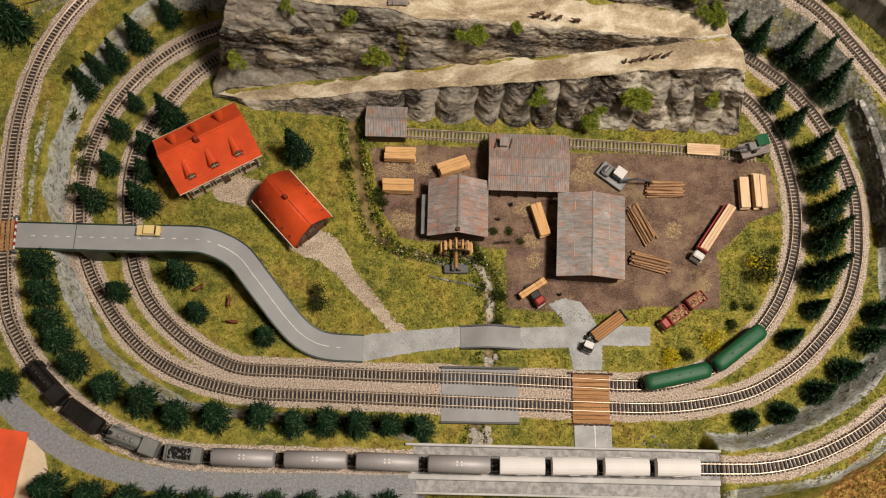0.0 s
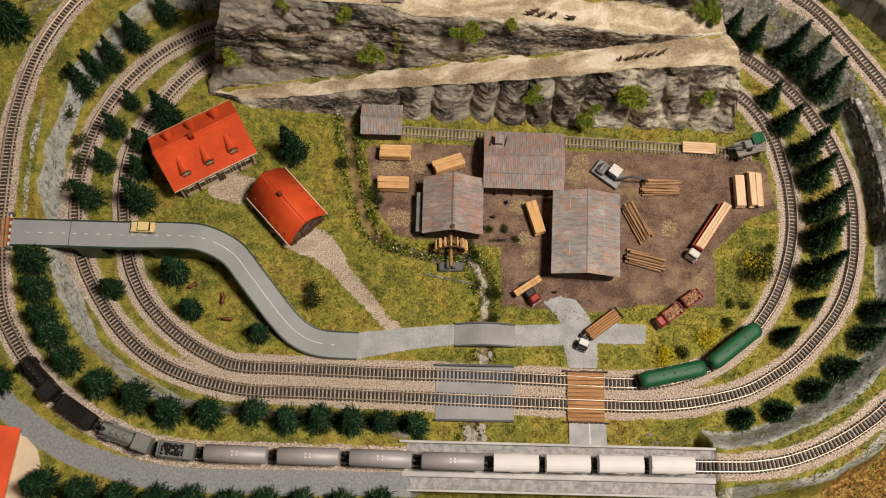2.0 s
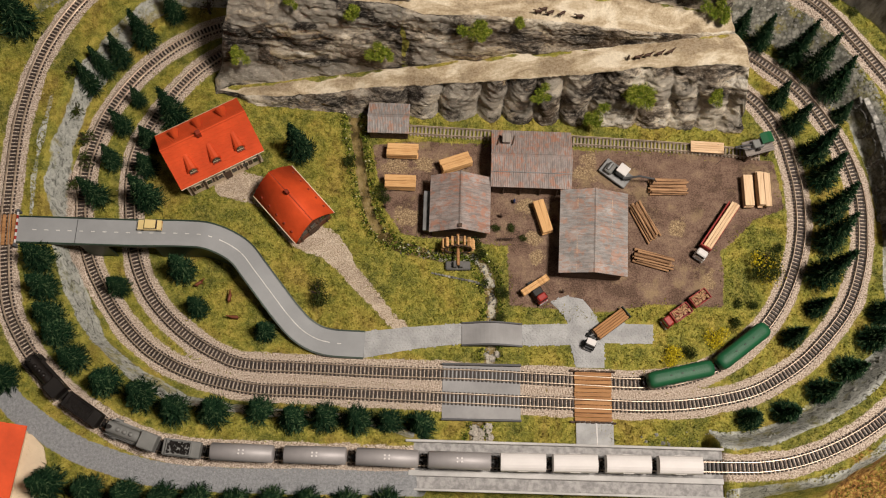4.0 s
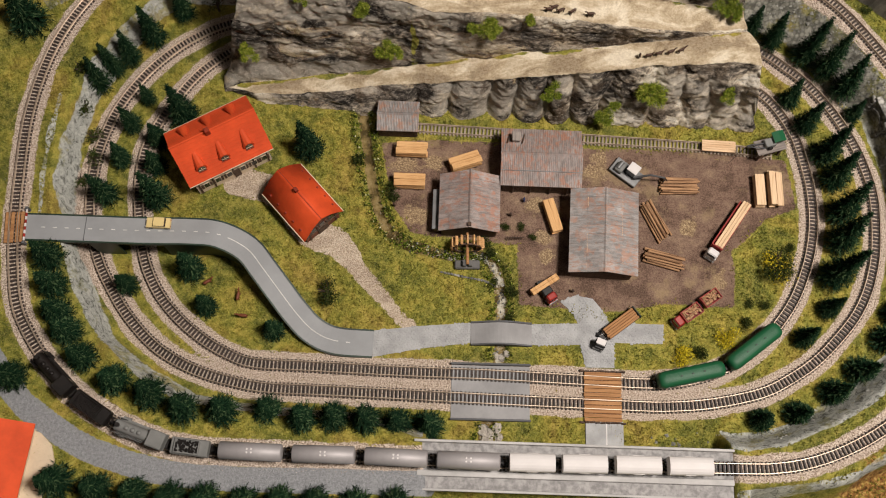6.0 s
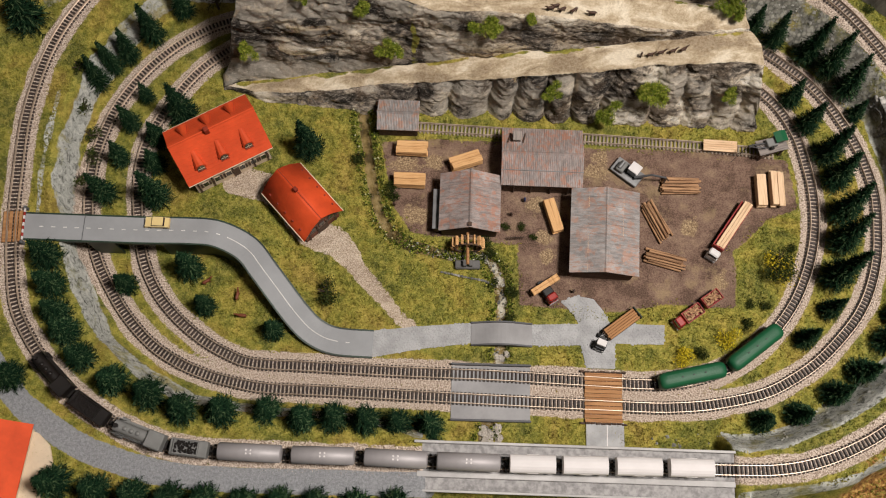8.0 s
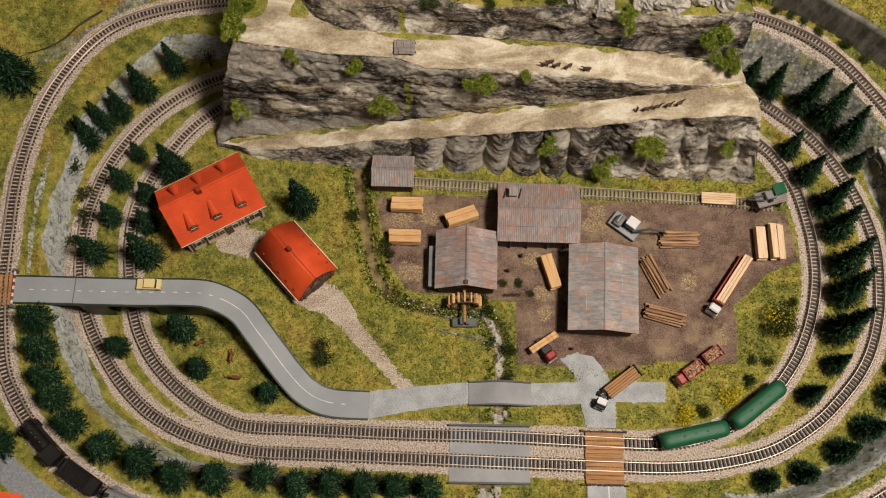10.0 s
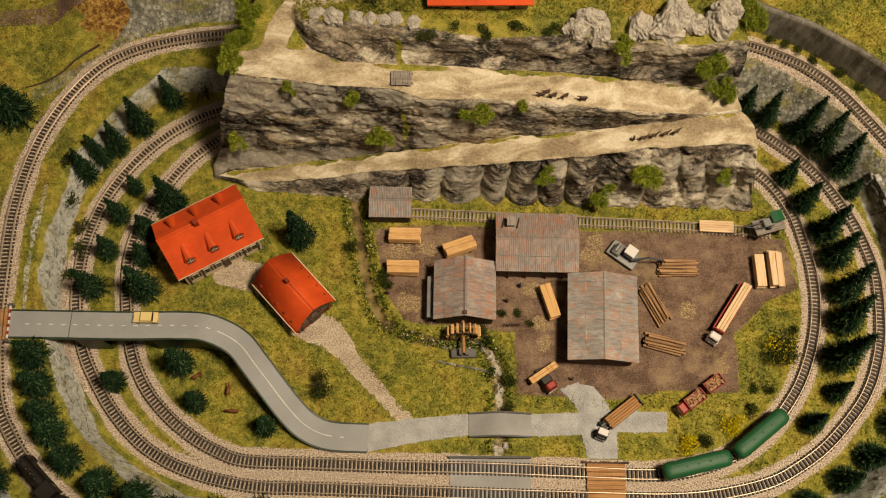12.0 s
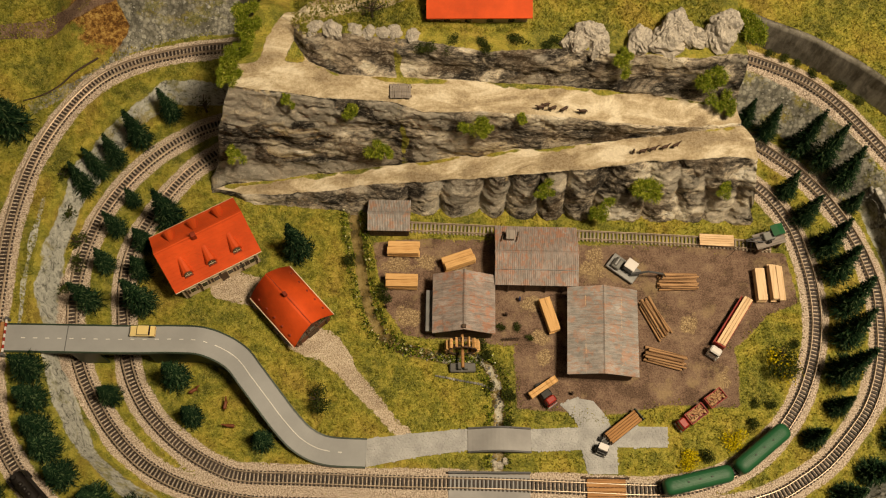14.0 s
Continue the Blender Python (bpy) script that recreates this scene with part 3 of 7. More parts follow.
FAR_BASIN = Field(lambda x, y: signed(x, y, BASIN))
FAR_OUTER = Field(lambda x, y: signed(x, y, LINES["outer"][:-1:4]))
FAR_UPPER = Field(lambda x, y: signed(x, y, UPPER_GROUND))
FAR_LINE = {k: Field(lambda x, y, k=k: line_distance(x, y, LINES[k][::2])) for k in ("inner", "second", "outer", "siding")}
FAR_STREAM = Field(lambda x, y: line_distance(x, y, STREAM_LINE))


def height(x, y):
    """The ground's height at arrays x, y."""
    d = FAR_BASIN(x, y)
    broad = 20 * smooth01((x - 225) / 40) * smooth01((y - 212) / 35)
    up = smooth01((d + 7 + broad + 1.6 * fbm(x, y, 22, 3, 3)) / (15 + broad))
    low = np.interp(x, SOUTH_X, SOUTH_Y)
    up = up * smooth01((y - low + 8 + 3 * fbm(x, y, 25, 3, 8)) / 16)
    gap = smooth01((x + 24) / 6) * smooth01((203 - x) / 6) * smooth01((-38 - y) / 6)
    up = up * (1 - gap)
    z = BENCH * up
    do = FAR_OUTER(x, y)
    dw = FAR_UPPER(x, y)
    z = z + smooth01((y - 175) / 50) * (29 * smooth01((0.5 - dw) / 3) + 0.12 * np.clip(-dw, 0, 200))
    back = smooth01((-100 - x) / 40) * smooth01((y - 300) / 40) * smooth01((x + 330) / 60)
    z = z + back * 42 * smooth01((do - 13) / 40)
    left = smooth01((-280 - x) / 30) * smooth01((do - 22) / 60) * smooth01((y - 150) / 80)
    z = z + left * 10
    track = np.minimum(np.minimum(FAR_LINE["siding"](x, y), FAR_LINE["outer"](x, y)), np.minimum(FAR_LINE["inner"](x, y), FAR_LINE["second"](x, y)))
    rough = smooth01((track - 7) / 12)
    z = z + rough * (0.8 * fbm(x, y, 40, 3, 1) + 1.6 * np.clip(fbm(x, y, 9, 3, 5), 0, 1) * smooth01(np.abs(d + 1) / -8 + 1.6))
    ds = FAR_STREAM(x, y)
    z = z - 3.2 * smooth01((8 - ds) / 6) * (z < 6)
    return z


def ground_at(x, y):
    return float(height(np.array([float(x)]), np.array([float(y)]))[0])


def grid_object(name, X, Y, Z, material, masks):
    rows, cols = X.shape
    me = bpy.data.meshes.new(name)
    verts = np.stack([X, Y, Z], -1).reshape(-1, 3) * MM
    i = np.arange(rows * cols).reshape(rows, cols)
    faces = np.stack([i[:-1, :-1], i[:-1, 1:], i[1:, 1:], i[1:, :-1]], -1).reshape(-1, 4)
    me.from_pydata(verts.tolist(), [], faces.tolist())
    for key, value in masks.items():
        a = me.attributes.new(key, "FLOAT", "POINT")
        a.data.foreach_set("value", np.ascontiguousarray(value.reshape(-1), dtype=np.float32))
    me.polygons.foreach_set("use_smooth", [True] * len(faces))
    me.materials.append(material)
    me.update()
    return new(name, me)


# ---- ground ----
def soft_in(d, w=4.0):
    return smooth01(0.5 - d / w)


def build_ground():
    xs, ys = np.arange(-560, 561, 2.2), np.arange(-330, 561, 2.2)
    X, Y = np.meshgrid(xs, ys)
    Z = height(X, Y)
    ballast = np.zeros_like(X)
    for key, half in (("inner", 10.3), ("second", 10.3), ("outer", 10.3)):
        ballast = np.maximum(ballast, soft_in(FAR_LINE[key](X, Y) - half - 1.5 * fbm(X, Y, 18, 2, 31), 5))
    sand = np.zeros_like(X)
    line = spline(SAND_PATH, 4.0)
    for x, y, r in line[::2]:
        sand = np.maximum(sand, soft_in(np.hypot(X - x, Y - y) - r - 2 * fbm(X, Y, 14, 2, 9), 5))
    grey = soft_in(line_distance(X, Y, spline(LOW_ROAD, 12.0)) - 9.0 - fbm(X, Y, 20, 2, 77), 4)
    grey = np.maximum(grey, soft_in(np.abs(X - 113.5 + 0.02 * Y) - 14, 3) * (Y < -36) * (Y > -66))
    d = FAR_BASIN(X, Y)
    corner = smooth01((X - 225) / 40) * smooth01((Y - 200) / 30)
    bank = soft_in(np.abs(d - 0.5) - 4.2 - (X > 150) * 3.2 - 2.5 * fbm(X, Y, 26, 3, 33), 4) * (1 - corner)
    second_bank = soft_in(line_distance(X, Y, [(-316, 230), (-320, 199), (-323, 160), (-322, 128)]) - 2.2 - 2.5 * fbm(X, Y, 22, 3, 35), 3)
    south_bank = soft_in(line_distance(X, Y, [(205, -95), (230, -94), (265, -89), (293, -83), (316, -70), (340, -50), (365, -20)]) - 4 - 2 * fbm(X, Y, 22, 3, 37), 3)
    bank = np.maximum(bank, np.maximum(second_bank, south_bank)) * (1 - (X > -24) * (X < 203) * (Y < -30))
    rubble = corner * soft_in(np.abs(d + 9) - 16, 6) + soft_in(np.abs(d - 2) - 8, 5) * (X > 330) * (Y > 95) * (Y < 235)
    rubble = np.clip(np.maximum(rubble, soft_in(signed(X, Y, SCREE_SLOPE) + 4 * fbm(X, Y, 25, 3, 41), 6)), 0, 1)
    dry = np.max([np.exp(-((X - a) ** 2 + (Y - b) ** 2) / (r * r)) for a, b, r in ((-275, 384, 26), (-298, 392, 16), (320, -100, 40), (360, -60, 34))], axis=0)
    hill_road = soft_in(line_distance(X, Y, HILL_ROAD) - 8 - 2 * fbm(X, Y, 18, 2, 43), 5)
    masks = dict(rock=bank, rubble=rubble, dry=0.9 * dry, dirt=np.maximum(hill_road, soft_in(signed(X, Y, YARD) + 2 * fbm(X, Y, 20, 3, 12), 8)), sand=sand, ballast=ballast,
                 grey=grey, stream=soft_in(FAR_STREAM(X, Y) - 4.5 - fbm(X, Y, 15, 2, 21), 4) * (Z < 5))
    masks["foam"] = 0.5 * masks["stream"] * smooth01((108 - Y) / 10) * (X > -22)
    straw = [(-35, 177, 13), (-12, 179, 9), (120, 168, 11), (127, 180, 9), (75, 112, 9), (78, 97, 8), (-29, 133, 12), (14, 168, 9), (195, 118, 10), (215, 72, 9), (70, 140, 9)]
    masks["straw"] = 0.85 * np.max([np.exp(-((X - a) ** 2 + (Y - b) ** 2) / (r * r)) for a, b, r in straw], axis=0)
    ob = grid_object("ground", X, Y, Z, M_GROUND, masks)
    return tagged(ob, "model landscape of flocked grass, gravel and brown dirt", "ground", kind="structure")


build_ground()


# ---- cliff with a zigzag track ----
def column(x):
    """Plan depths and heights of the ledges of the cliff over arrays x."""
    f = np.interp
    b1 = f(x, [-186, -154, -103, -65, 10, 84, 131, 196, 250], [250, 236, 231, 227, 220, 214, 213, 209, 205])
    t1 = f(x, [-186, -163, -101, -59, -13, 54, 97, 162, 226, 250], [251, 241, 238.5, 239, 235, 231, 230, 232, 231, 227])
    z1 = f(x, [-186, -163, -101, -59, -13, 54, 97, 162, 226, 250], [3, 8, 15, 25, 35, 50, 58, 65, 72, 72])
    b2 = f(x, [-186, -154, -82, -12, 55, 121, 165, 194, 215, 250], [252, 253, 254, 253, 254, 253, 254, 254, 256, 258])
    z2 = f(x, [-186, -154, -82, -12, 55, 121, 165, 194, 215, 250], [4, 8, 22, 38, 52, 60, 66, 72, 75, 76])
    t2 = f(x, [-186, -149, -116, -74, -36, -12, 31, 74, 117, 162, 193, 215, 250], [287, 283, 277, 270, 269, 262, 262, 261, 257, 256, 255, 257, 259])
    z3 = f(x, [-186, -149, -116, -74, -36, -12, 31, 74, 117, 162, 193, 215, 250], [110, 110, 110, 108, 105, 102, 98, 94, 88, 82, 76, 76, 76])
    b3 = f(x, [-186, -125, -108, -97, -74, -32, 32, 97, 162, 212, 250], [335, 330, 318, 302, 291, 289, 288, 284, 278, 273, 270])
    z4 = f(x, [-186, -125, -108, -97, -74, -32, 32, 97, 162, 212, 250], [120, 120, 116, 112, 110, 106, 100, 96, 90, 82, 80])
    t3 = f(x, [-186, -125, -108, -98, -64, -14, 31, 92, 133, 190, 220, 250], [345, 340, 328, 316, 311, 306, 297, 297, 292, 285, 288, 288])
    z5 = f(x, [-186, -125, -108, -98, -64, 31, 133, 220, 250], [121, 121, 122, 129, 132, 127, 127, 128, 120])
    return [b1, t1, b2, t2, b3, t3], [0 * x, z1, z2, z3, z4, z5]


def build_cliff():
    counts = [64, 18, 96, 28, 44, 60]
    u = np.arange(-186, 251, 1.15)

    def profile(x):
        y, z = column(x)
        Y, Z, S = [y[0] - 2], [z[0] - 4], [np.zeros_like(x)]
        y, z = y + [np.full_like(x, 450.0)], z + [z[5] + 2]
        for k in range(6):
            for t in np.arange(counts[k]) / counts[k]:
                if k % 2 == 0:
                    ease = t + 0.08 * math.sin(2 * math.pi * t)
                else:
                    ease = t
                Y.append(y[k] + (y[k + 1] - y[k]) * ease)
                Z.append(z[k] + (z[k + 1] - z[k]) * t)
                S.append(np.full_like(x, float(k)))
        Y.append(y[6])
        Z.append(z[6])
        S.append(np.full_like(x, 5.0))
        return np.array(Y), np.array(Z), np.array(S)

    Y, Z, S = profile(u)
    left = np.interp(Y, [236, 249, 259, 272, 289, 321, 347, 450], [-170, -186, -183, -170, -154, -143, -136, -120])
    right = np.interp(Y, [205, 226, 243, 264, 289, 315, 450], [250, 243, 242, 231, 228, 228, 224])
    X = left + (u[None, :] + 186) / 436 * (right - left)
    rows = np.array([np.interp(X[r], u, Y[r]) for r in range(len(X))])
    Z = np.array([np.interp(X[r], u, Z[r]) for r in range(len(X))])
    Y = rows
    face = np.isin(S, (0, 2, 4)).astype(float)
    face = face * np.where(S == 4, smooth01((X + 114) / 14), 1.0)
    face = smooth01(sum(np.roll(face, k, 0) for k in range(-3, 4)) / 7 * 1.2 - 0.1)
    # craggy ribs and hollows; the lowest face stands in rounded pillars
    crag = fbm(X + 0.4 * Z, Z * 1.3 + Y, 26, 5, 40, 0.55)
    ribs = (np.abs(np.sin(X / 8.6 + 1.6 * fbm(X, Z * 0.5, 40, 2, 51))) ** 0.55 - 1) * (S == 0) * smooth01((X + 60) / 60)
    ledge = fbm(X * 0.35, Z * 2.6 + 0.15 * X, 22, 4, 44, 0.6)
    ridged = 1 - 2 * np.abs(fbm(X * 0.9 + 0.3 * Z, Z + 0.6 * Y, 13, 4, 47, 0.6))
    chips = fbm(X, Z + 0.5 * Y, 6.0, 4, 49, 0.75)
    jag = 1 + 0.7 * (S == 0) * smooth01((X - 60) / 60)
    Y = Y - face * ((3.6 - 1.4 * (S == 0)) * crag + 11.0 * ribs * (1 - 0.5 * smooth01((X - 130) / 60)) + (1.6 - 0.9 * (S == 0)) * ledge + 1.2 * jag * ridged + 1.3 * jag * chips + 1.5)
    X = X + face * 2.2 * fbm(X, Z, 14, 3, 61)
    Z = Z + face * 1.6 * fbm(X, Y + Z, 10, 3, 71) + (1 - face) * (0.9 * fbm(X, Y, 12, 3, 81) + 0.7 * fbm(X, Y, 40, 2, 83))
    plateau = (S == 5).astype(float)
    rim = column(X)[0][5]
    Z = Z + plateau * (2.5 * fbm(X, Y, 45, 3, 91) - 9 * smooth01((Y - rim - 3) / 16) * smooth01((-10 - X) / 30))
    # side walls drop to the ground
    side = []
    for drop, out in ((0.75, 3), (0.4, 6), (0.0, 8)):
        side.append((drop, out))
    cols = lambda a, k: a[:, [k]]
    wob = lambda s: 3.5 * fbm(cols(Y, 0), cols(Z, 0) * s, 18, 3, int(90 + 10 * s))
    XL = [cols(X, 0) - o + wob(d + 0.5) for d, o in side][::-1]
    XR = [cols(X, -1) + o + wob(d + 1.5) for d, o in side]
    ZL = [cols(Z, 0) * d - (d == 0) * 3 for d, o in side][::-1]
    ZR = [cols(Z, -1) * d - (d == 0) * 3 for d, o in side]
    X, Z = np.hstack(XL + [X] + XR), np.hstack(ZL + [Z] + ZR)
    widen = lambda a, v: np.hstack([np.full((len(a), 3), v) if v is not None else np.repeat(a[:, :1], 3, 1), a, np.full((len(a), 3), v) if v is not None else np.repeat(a[:, -1:], 3, 1)])
    Y, S, face = widen(Y, None), widen(S, None), widen(face, 1.0)
    flat, depths = 1 - face, column(X)[0]
    lane = line_distance(X, Y, [(-112, 278), (-120, 288), (-125, 300), (-120, 314), (-108, 330), (-86, 340), (-60, 345), (-20, 353), (30, 372)])
    lane = soft_in(lane - 10 - 2.5 * fbm(X, Y, 16, 3, 23), 6)
    west = np.maximum((S == 5) * 1.0, smooth01((-96 - X) / 8) * smooth01((Y - 296) / 6))
    sand = flat * (np.isin(S, (1, 3)) * (1 - west) + west * lane)
    grass = flat * west * (1 - lane)
    # moss at the back of the ledges, and a mossy runnel down both faces
    ragged = fbm(X, Y, 24, 3, 27)
    for k, lane_no in ((2, 1), (4, 3)):
        grass = np.maximum(grass, flat * (S == lane_no) * (1 - west) * soft_in(depths[k] - Y - 3.5 - 6 * ragged, 4) * 0.75 * smooth01(0.6 + 1.6 * ragged))
    runnel = soft_in(np.abs(X + 28 + 4 * fbm(X, Z + 0.5 * Y, 22, 3, 29)) - 2.6 - 2 * fbm(X, Z, 12, 2, 30), 3) * np.isin(S, (2, 3, 4))
    grass = np.maximum(grass, runnel * np.clip(0.5 + 0.5 * fbm(X, Z + Y, 9, 3, 28), 0, 0.75))
    pale = smooth01(face * (0.55 + 1.1 * fbm(X, Z + Y, 34, 3, 95)) * ((S == 2) * (0.45 + 0.55 * smooth01((40 - X) / 60)) + (S == 0) * 0.75 + (S == 4) * 0.5))
    ob = grid_object("cliff", X, Y, Z, M_CLIFF, dict(sand=sand, grass=grass, pale=pale))
    tagged(ob, "craggy grey plaster cliff with sandy zigzag track ledges", "cliff", kind="structure")
    return X, Y, Z, S


CLIFF = build_cliff()


def cliff_point(x, y):
    """The highest place of the cliff over x, y, in millimetres."""
    X, Y, Z, S = CLIFF
    d = np.hypot(X - x, Y - y)
    near = d < max(3.0, d.min() + 0.5)
    return float(Z[near].max())


# ---- railway tracks ----
def along(line):
    d = np.gradient(line, axis=0)
    d = d / np.linalg.norm(d, axis=1)[:, None]
    return line, d, np.stack([-d[:, 1], d[:, 0]], 1)


def rail_geo(line, offset, z, closed):
    p, d, n = along(line)
    g = Geo()
    c = p + n * offset
    k = len(c)
    prof = [(-0.45, 0.0), (-0.45, 0.3), (-0.18, 0.5), (-0.18, 1.3), (-0.32, 1.45), (-0.32, 1.95), (-0.2, 2.1), (0.2, 2.1), (0.32, 1.95), (0.32, 1.45), (0.18, 1.3), (0.18, 0.5), (0.45, 0.3), (0.45, 0.0)]
    m = len(prof)
    verts = [(c[i, 0] + n[i, 0] * u, c[i, 1] + n[i, 1] * u, z + w) for i in range(k) for u, w in prof]
    faces = [(i * m + j, i * m + (j + 1) % m, (i + 1) * m + (j + 1) % m, (i + 1) * m + j) for i in range(k - 1) for j in range(m)]
    return g.put(verts, [f[::-1] for f in faces])


def build_track(name, control, z, closed, label, near, tie=None):
    line = spline(control, 3.12, closed)
    base = thing(name, label, "railway track", kind="structure")
    for s in (-1, 1):
        part("rail", rail_geo(line, s * 3.5, z + 1.4, closed), M_RAIL, base)
    p, d, n = along(line)
    one = Geo().box((0, 0, 0), (1.55, 10.2, 1.3), 0, 0.25)
    for s in (-1, 1):
        for e in (-1, 1):
            one.box((0, s * 3.5 + e * 0.95, 0.85), (1.0, 0.6, 0.5))
    me = one.mesh("sleeper", tie or M_SLEEPER)
    rest, count = Geo(), 0
    for i in range(len(line) - (1 if closed else 0)):
        a = math.degrees(math.atan2(d[i, 1], d[i, 0]))
        at = pose(p[i, 0] * MM, p[i, 1] * MM, (z + 0.75) * MM, 0, 0, a)
        if near(p[i]) and count < 280:
            ob = new("sleeper", me)
            ob.parent, ob.matrix_basis = base, at
            count += 1
        else:
            rest.box((p[i, 0], p[i, 1], z + 0.75), (1.55, 10.2, 1.3), a)
    if rest.v:
        tagged(part("sleepers", rest, M_SLEEPER, base), kind="stuff")
    return base


# ---- room: unseen shell, walls and ceiling kept dark to cut bounced light ----
def build_room():
    g = Geo().box((0, 100, -930), (5200, 5200, 60))
    tagged(part("floor", g, M_FLOOR), "dark plain floor of the exhibition room", "floor", kind="structure")
    g = Geo().box((0, 100, 1730), (5200, 5200, 60))
    tagged(part("ceiling", g, M_ROOM), "plain dark ceiling closing off the unseen room", "ceiling", kind="structure")
    for name, c, s in (("wall_north", (0, 2670, 400), (5200, 60, 2600)), ("wall_south", (0, -2470, 400), (5200, 60, 2600)),
                       ("wall_east", (2630, 100, 400), (60, 5200, 2600)), ("wall_west", (-2630, 100, 400), (60, 5200, 2600))):
        tagged(part(name, Geo().box(c, s), M_ROOM), "plain dark wall closing off the unseen room", "wall", kind="structure")
    table = thing("layout_table", "wooden table frame that carries the model landscape", "table", (0, 110, -900))
    part("tabletop", Geo().box((0, 0, 870), (1110, 880, 18), 0, 2), M_GREYWOOD, table)
    for x in (-500, 500):
        for y in (-380, 380):
            part("leg", Geo().box((x, y, 430), (50, 50, 861), 0, 3), M_GREYWOOD, table)


build_room()


# ---- roads, bridges, crossings ----
def strip(line, half, z0, z1, lift=None):
    """A band along a line of (x, y, z) with a thickness, from its height - z0 up to its height + z1."""
    p, d, n = along(line[:, :2])
    g, k = Geo(), len(p)
    v = []
    for i in range(k):
        for s, w in ((-1, -z0), (-1, z1), (1, z1), (1, -z0)):
            v.append((p[i, 0] + n[i, 0] * s * half, p[i, 1] + n[i, 1] * s * half, line[i, 2] + w))
    f = [(i * 4 + j, (i + 1) * 4 + j, (i + 1) * 4 + (j + 1) % 4, i * 4 + (j + 1) % 4) for i in range(k - 1) for j in range(4)]
    return g.put(v, f + [(3, 2, 1, 0), tuple(4 * k - 4 + j for j in range(4))])


def offset_line(line, off, dz=0.0):
    p, d, n = along(line[:, :2])
    return np.column_stack([p + n * off, line[:, 2] + dz])


RAMP = spline([(-331, 116.5, BENCH + 1.5), (-310, 115.5, BENCH + 1.5), (-241, 112, BENCH + 1), (-205, 111.5, BENCH - 1), (-182, 109, BENCH - 2), (-160, 98, 27), (-147, 82, 23), (-135, 66, 18), (-122, 49, 12), (-109, 36, 7), (-92, 28.5, 4), (-63, 26, 2)], 3.0)


def build_ramp():
    base = thing("road_ramp", "grey road viaduct with white centre dashes and dark green sides", "road", kind="structure")
    part("roadway", strip(RAMP, 10.0, 2.0, 0.0), M_ROAD, base)
    for s in (-1, 1):
        edge = offset_line(RAMP, s * 10.6)
        part("edge_wall", strip(edge, 0.6, 2.6, 0.6), M_EDGE, base, "dark green edge")
    for s in (-1, 1):
        # side walls down to the ground past the two tracks
        g = Geo()
        side = offset_line(RAMP, s * 9.2)
        for a, b in zip(side[:-1], side[1:]):
            c = (a + b) / 2
            if c[0] > -225 or c[0] < -303 or -283 < c[0] < -262:
                a0 = math.degrees(math.atan2(b[1] - a[1], b[0] - a[0]))
                top = c[2] - 2.0
                g.box((c[0], c[1], top / 2 - 1), (3.3, 1.4, top + 2), a0)
        part("side_wall", g, M_EDGE, base)
    dash = RAMP[4:-3]
    i, solid = 0, range(48, 86)
    while i < len(dash) - 2:
        seg = dash[i:i + 2] if i not in solid else dash[i:i + 4]
        part("lane_dash", strip(np.column_stack([seg[:, :2], seg[:, 2] + 0.25]), 0.33, 0.2, 0.05), M_LINE, base)
        i += 3
    joint = Geo().box((-285, 114, BENCH + 1.3), (0.6, 20, 0.5), -3)
    part("joint", joint, M_CONC_D, base)


build_ramp()


def cobble_road(name, outline, label):
    base = thing(name, label, "road", kind="structure")
    part("bed", Geo().slab(outline, -1.5, 0.5), M_COBBLE, base)
    xs, ys = [p[0] for p in outline], [p[1] for p in outline]
    rnd = random.Random(len(name))
    rest = Geo()
    y, row = min(ys), 0
    while y < max(ys):
        x = min(xs) + (row % 2) * 1.4
        while x < max(xs):
            if inside(np.array([x]), np.array([y]), outline)[0]:
                rest.box((x + rnd.uniform(-0.6, 0.6), y + rnd.uniform(-0.5, 0.5), 0.35 + rnd.uniform(0, 0.22)), (rnd.uniform(1.6, 3.0), rnd.uniform(1.2, 2.2), 0.6), rnd.uniform(-35, 35), 0.28)
            x += 2.9
        y += 1.95
        row += 1
    tagged(part("cobbles", rest, M_COBBLE, base), kind="stuff")


cobble_road("cobbled_road_west", [(-63.5, 16), (-26, 22), (14, 26), (14, 42), (-26, 40), (-63, 37)], "grey cobbled road joining the ramp and the arched bridge")
cobble_road("cobbled_road_east", [(62, 23.5), (100, 23), (103, 5), (125.5, 4), (126.5, 24), (165, 22.5), (167, 38), (124, 40), (118, 52), (112, 60), (98, 63), (86, 58), (96, 48), (99, 40), (62, 40)], "grey cobbled road between the bridge, the yard and the crossing")


def build_arch_bridge():
    base = thing("arched_bridge", "small humped grey road bridge over the stream", "bridge", (38, 32.2, 0), -2.2)
    top = [(-24 + 48 * t, 1.2 + 6.2 * math.sin(math.pi * t) ** 1.3) for t in np.linspace(0, 1, 17)]
    under = [(9 * math.cos(a), -3 + 7.6 * math.sin(a)) for a in np.linspace(0.1, math.pi - 0.1, 9)]
    deck = [(x, z) for x, z in top] + [(x, z - 1.4) for x, z in top[::-1]]
    part("deck", Geo().prism(deck, -8.2, 8.2), M_CONC, base, "smooth grey deck")
    for s in (-1, 1):
        wall = [(x, z + 1.6) for x, z in top] + [(24, -2), (9.5, -2)] + [(x, z) for x, z in under] + [(-9.5, -2), (-24, -2)]
        part("parapet", Geo().prism(wall, s * 8.9 - 0.6, s * 8.9 + 0.6), M_CONC_D, base)


build_arch_bridge()


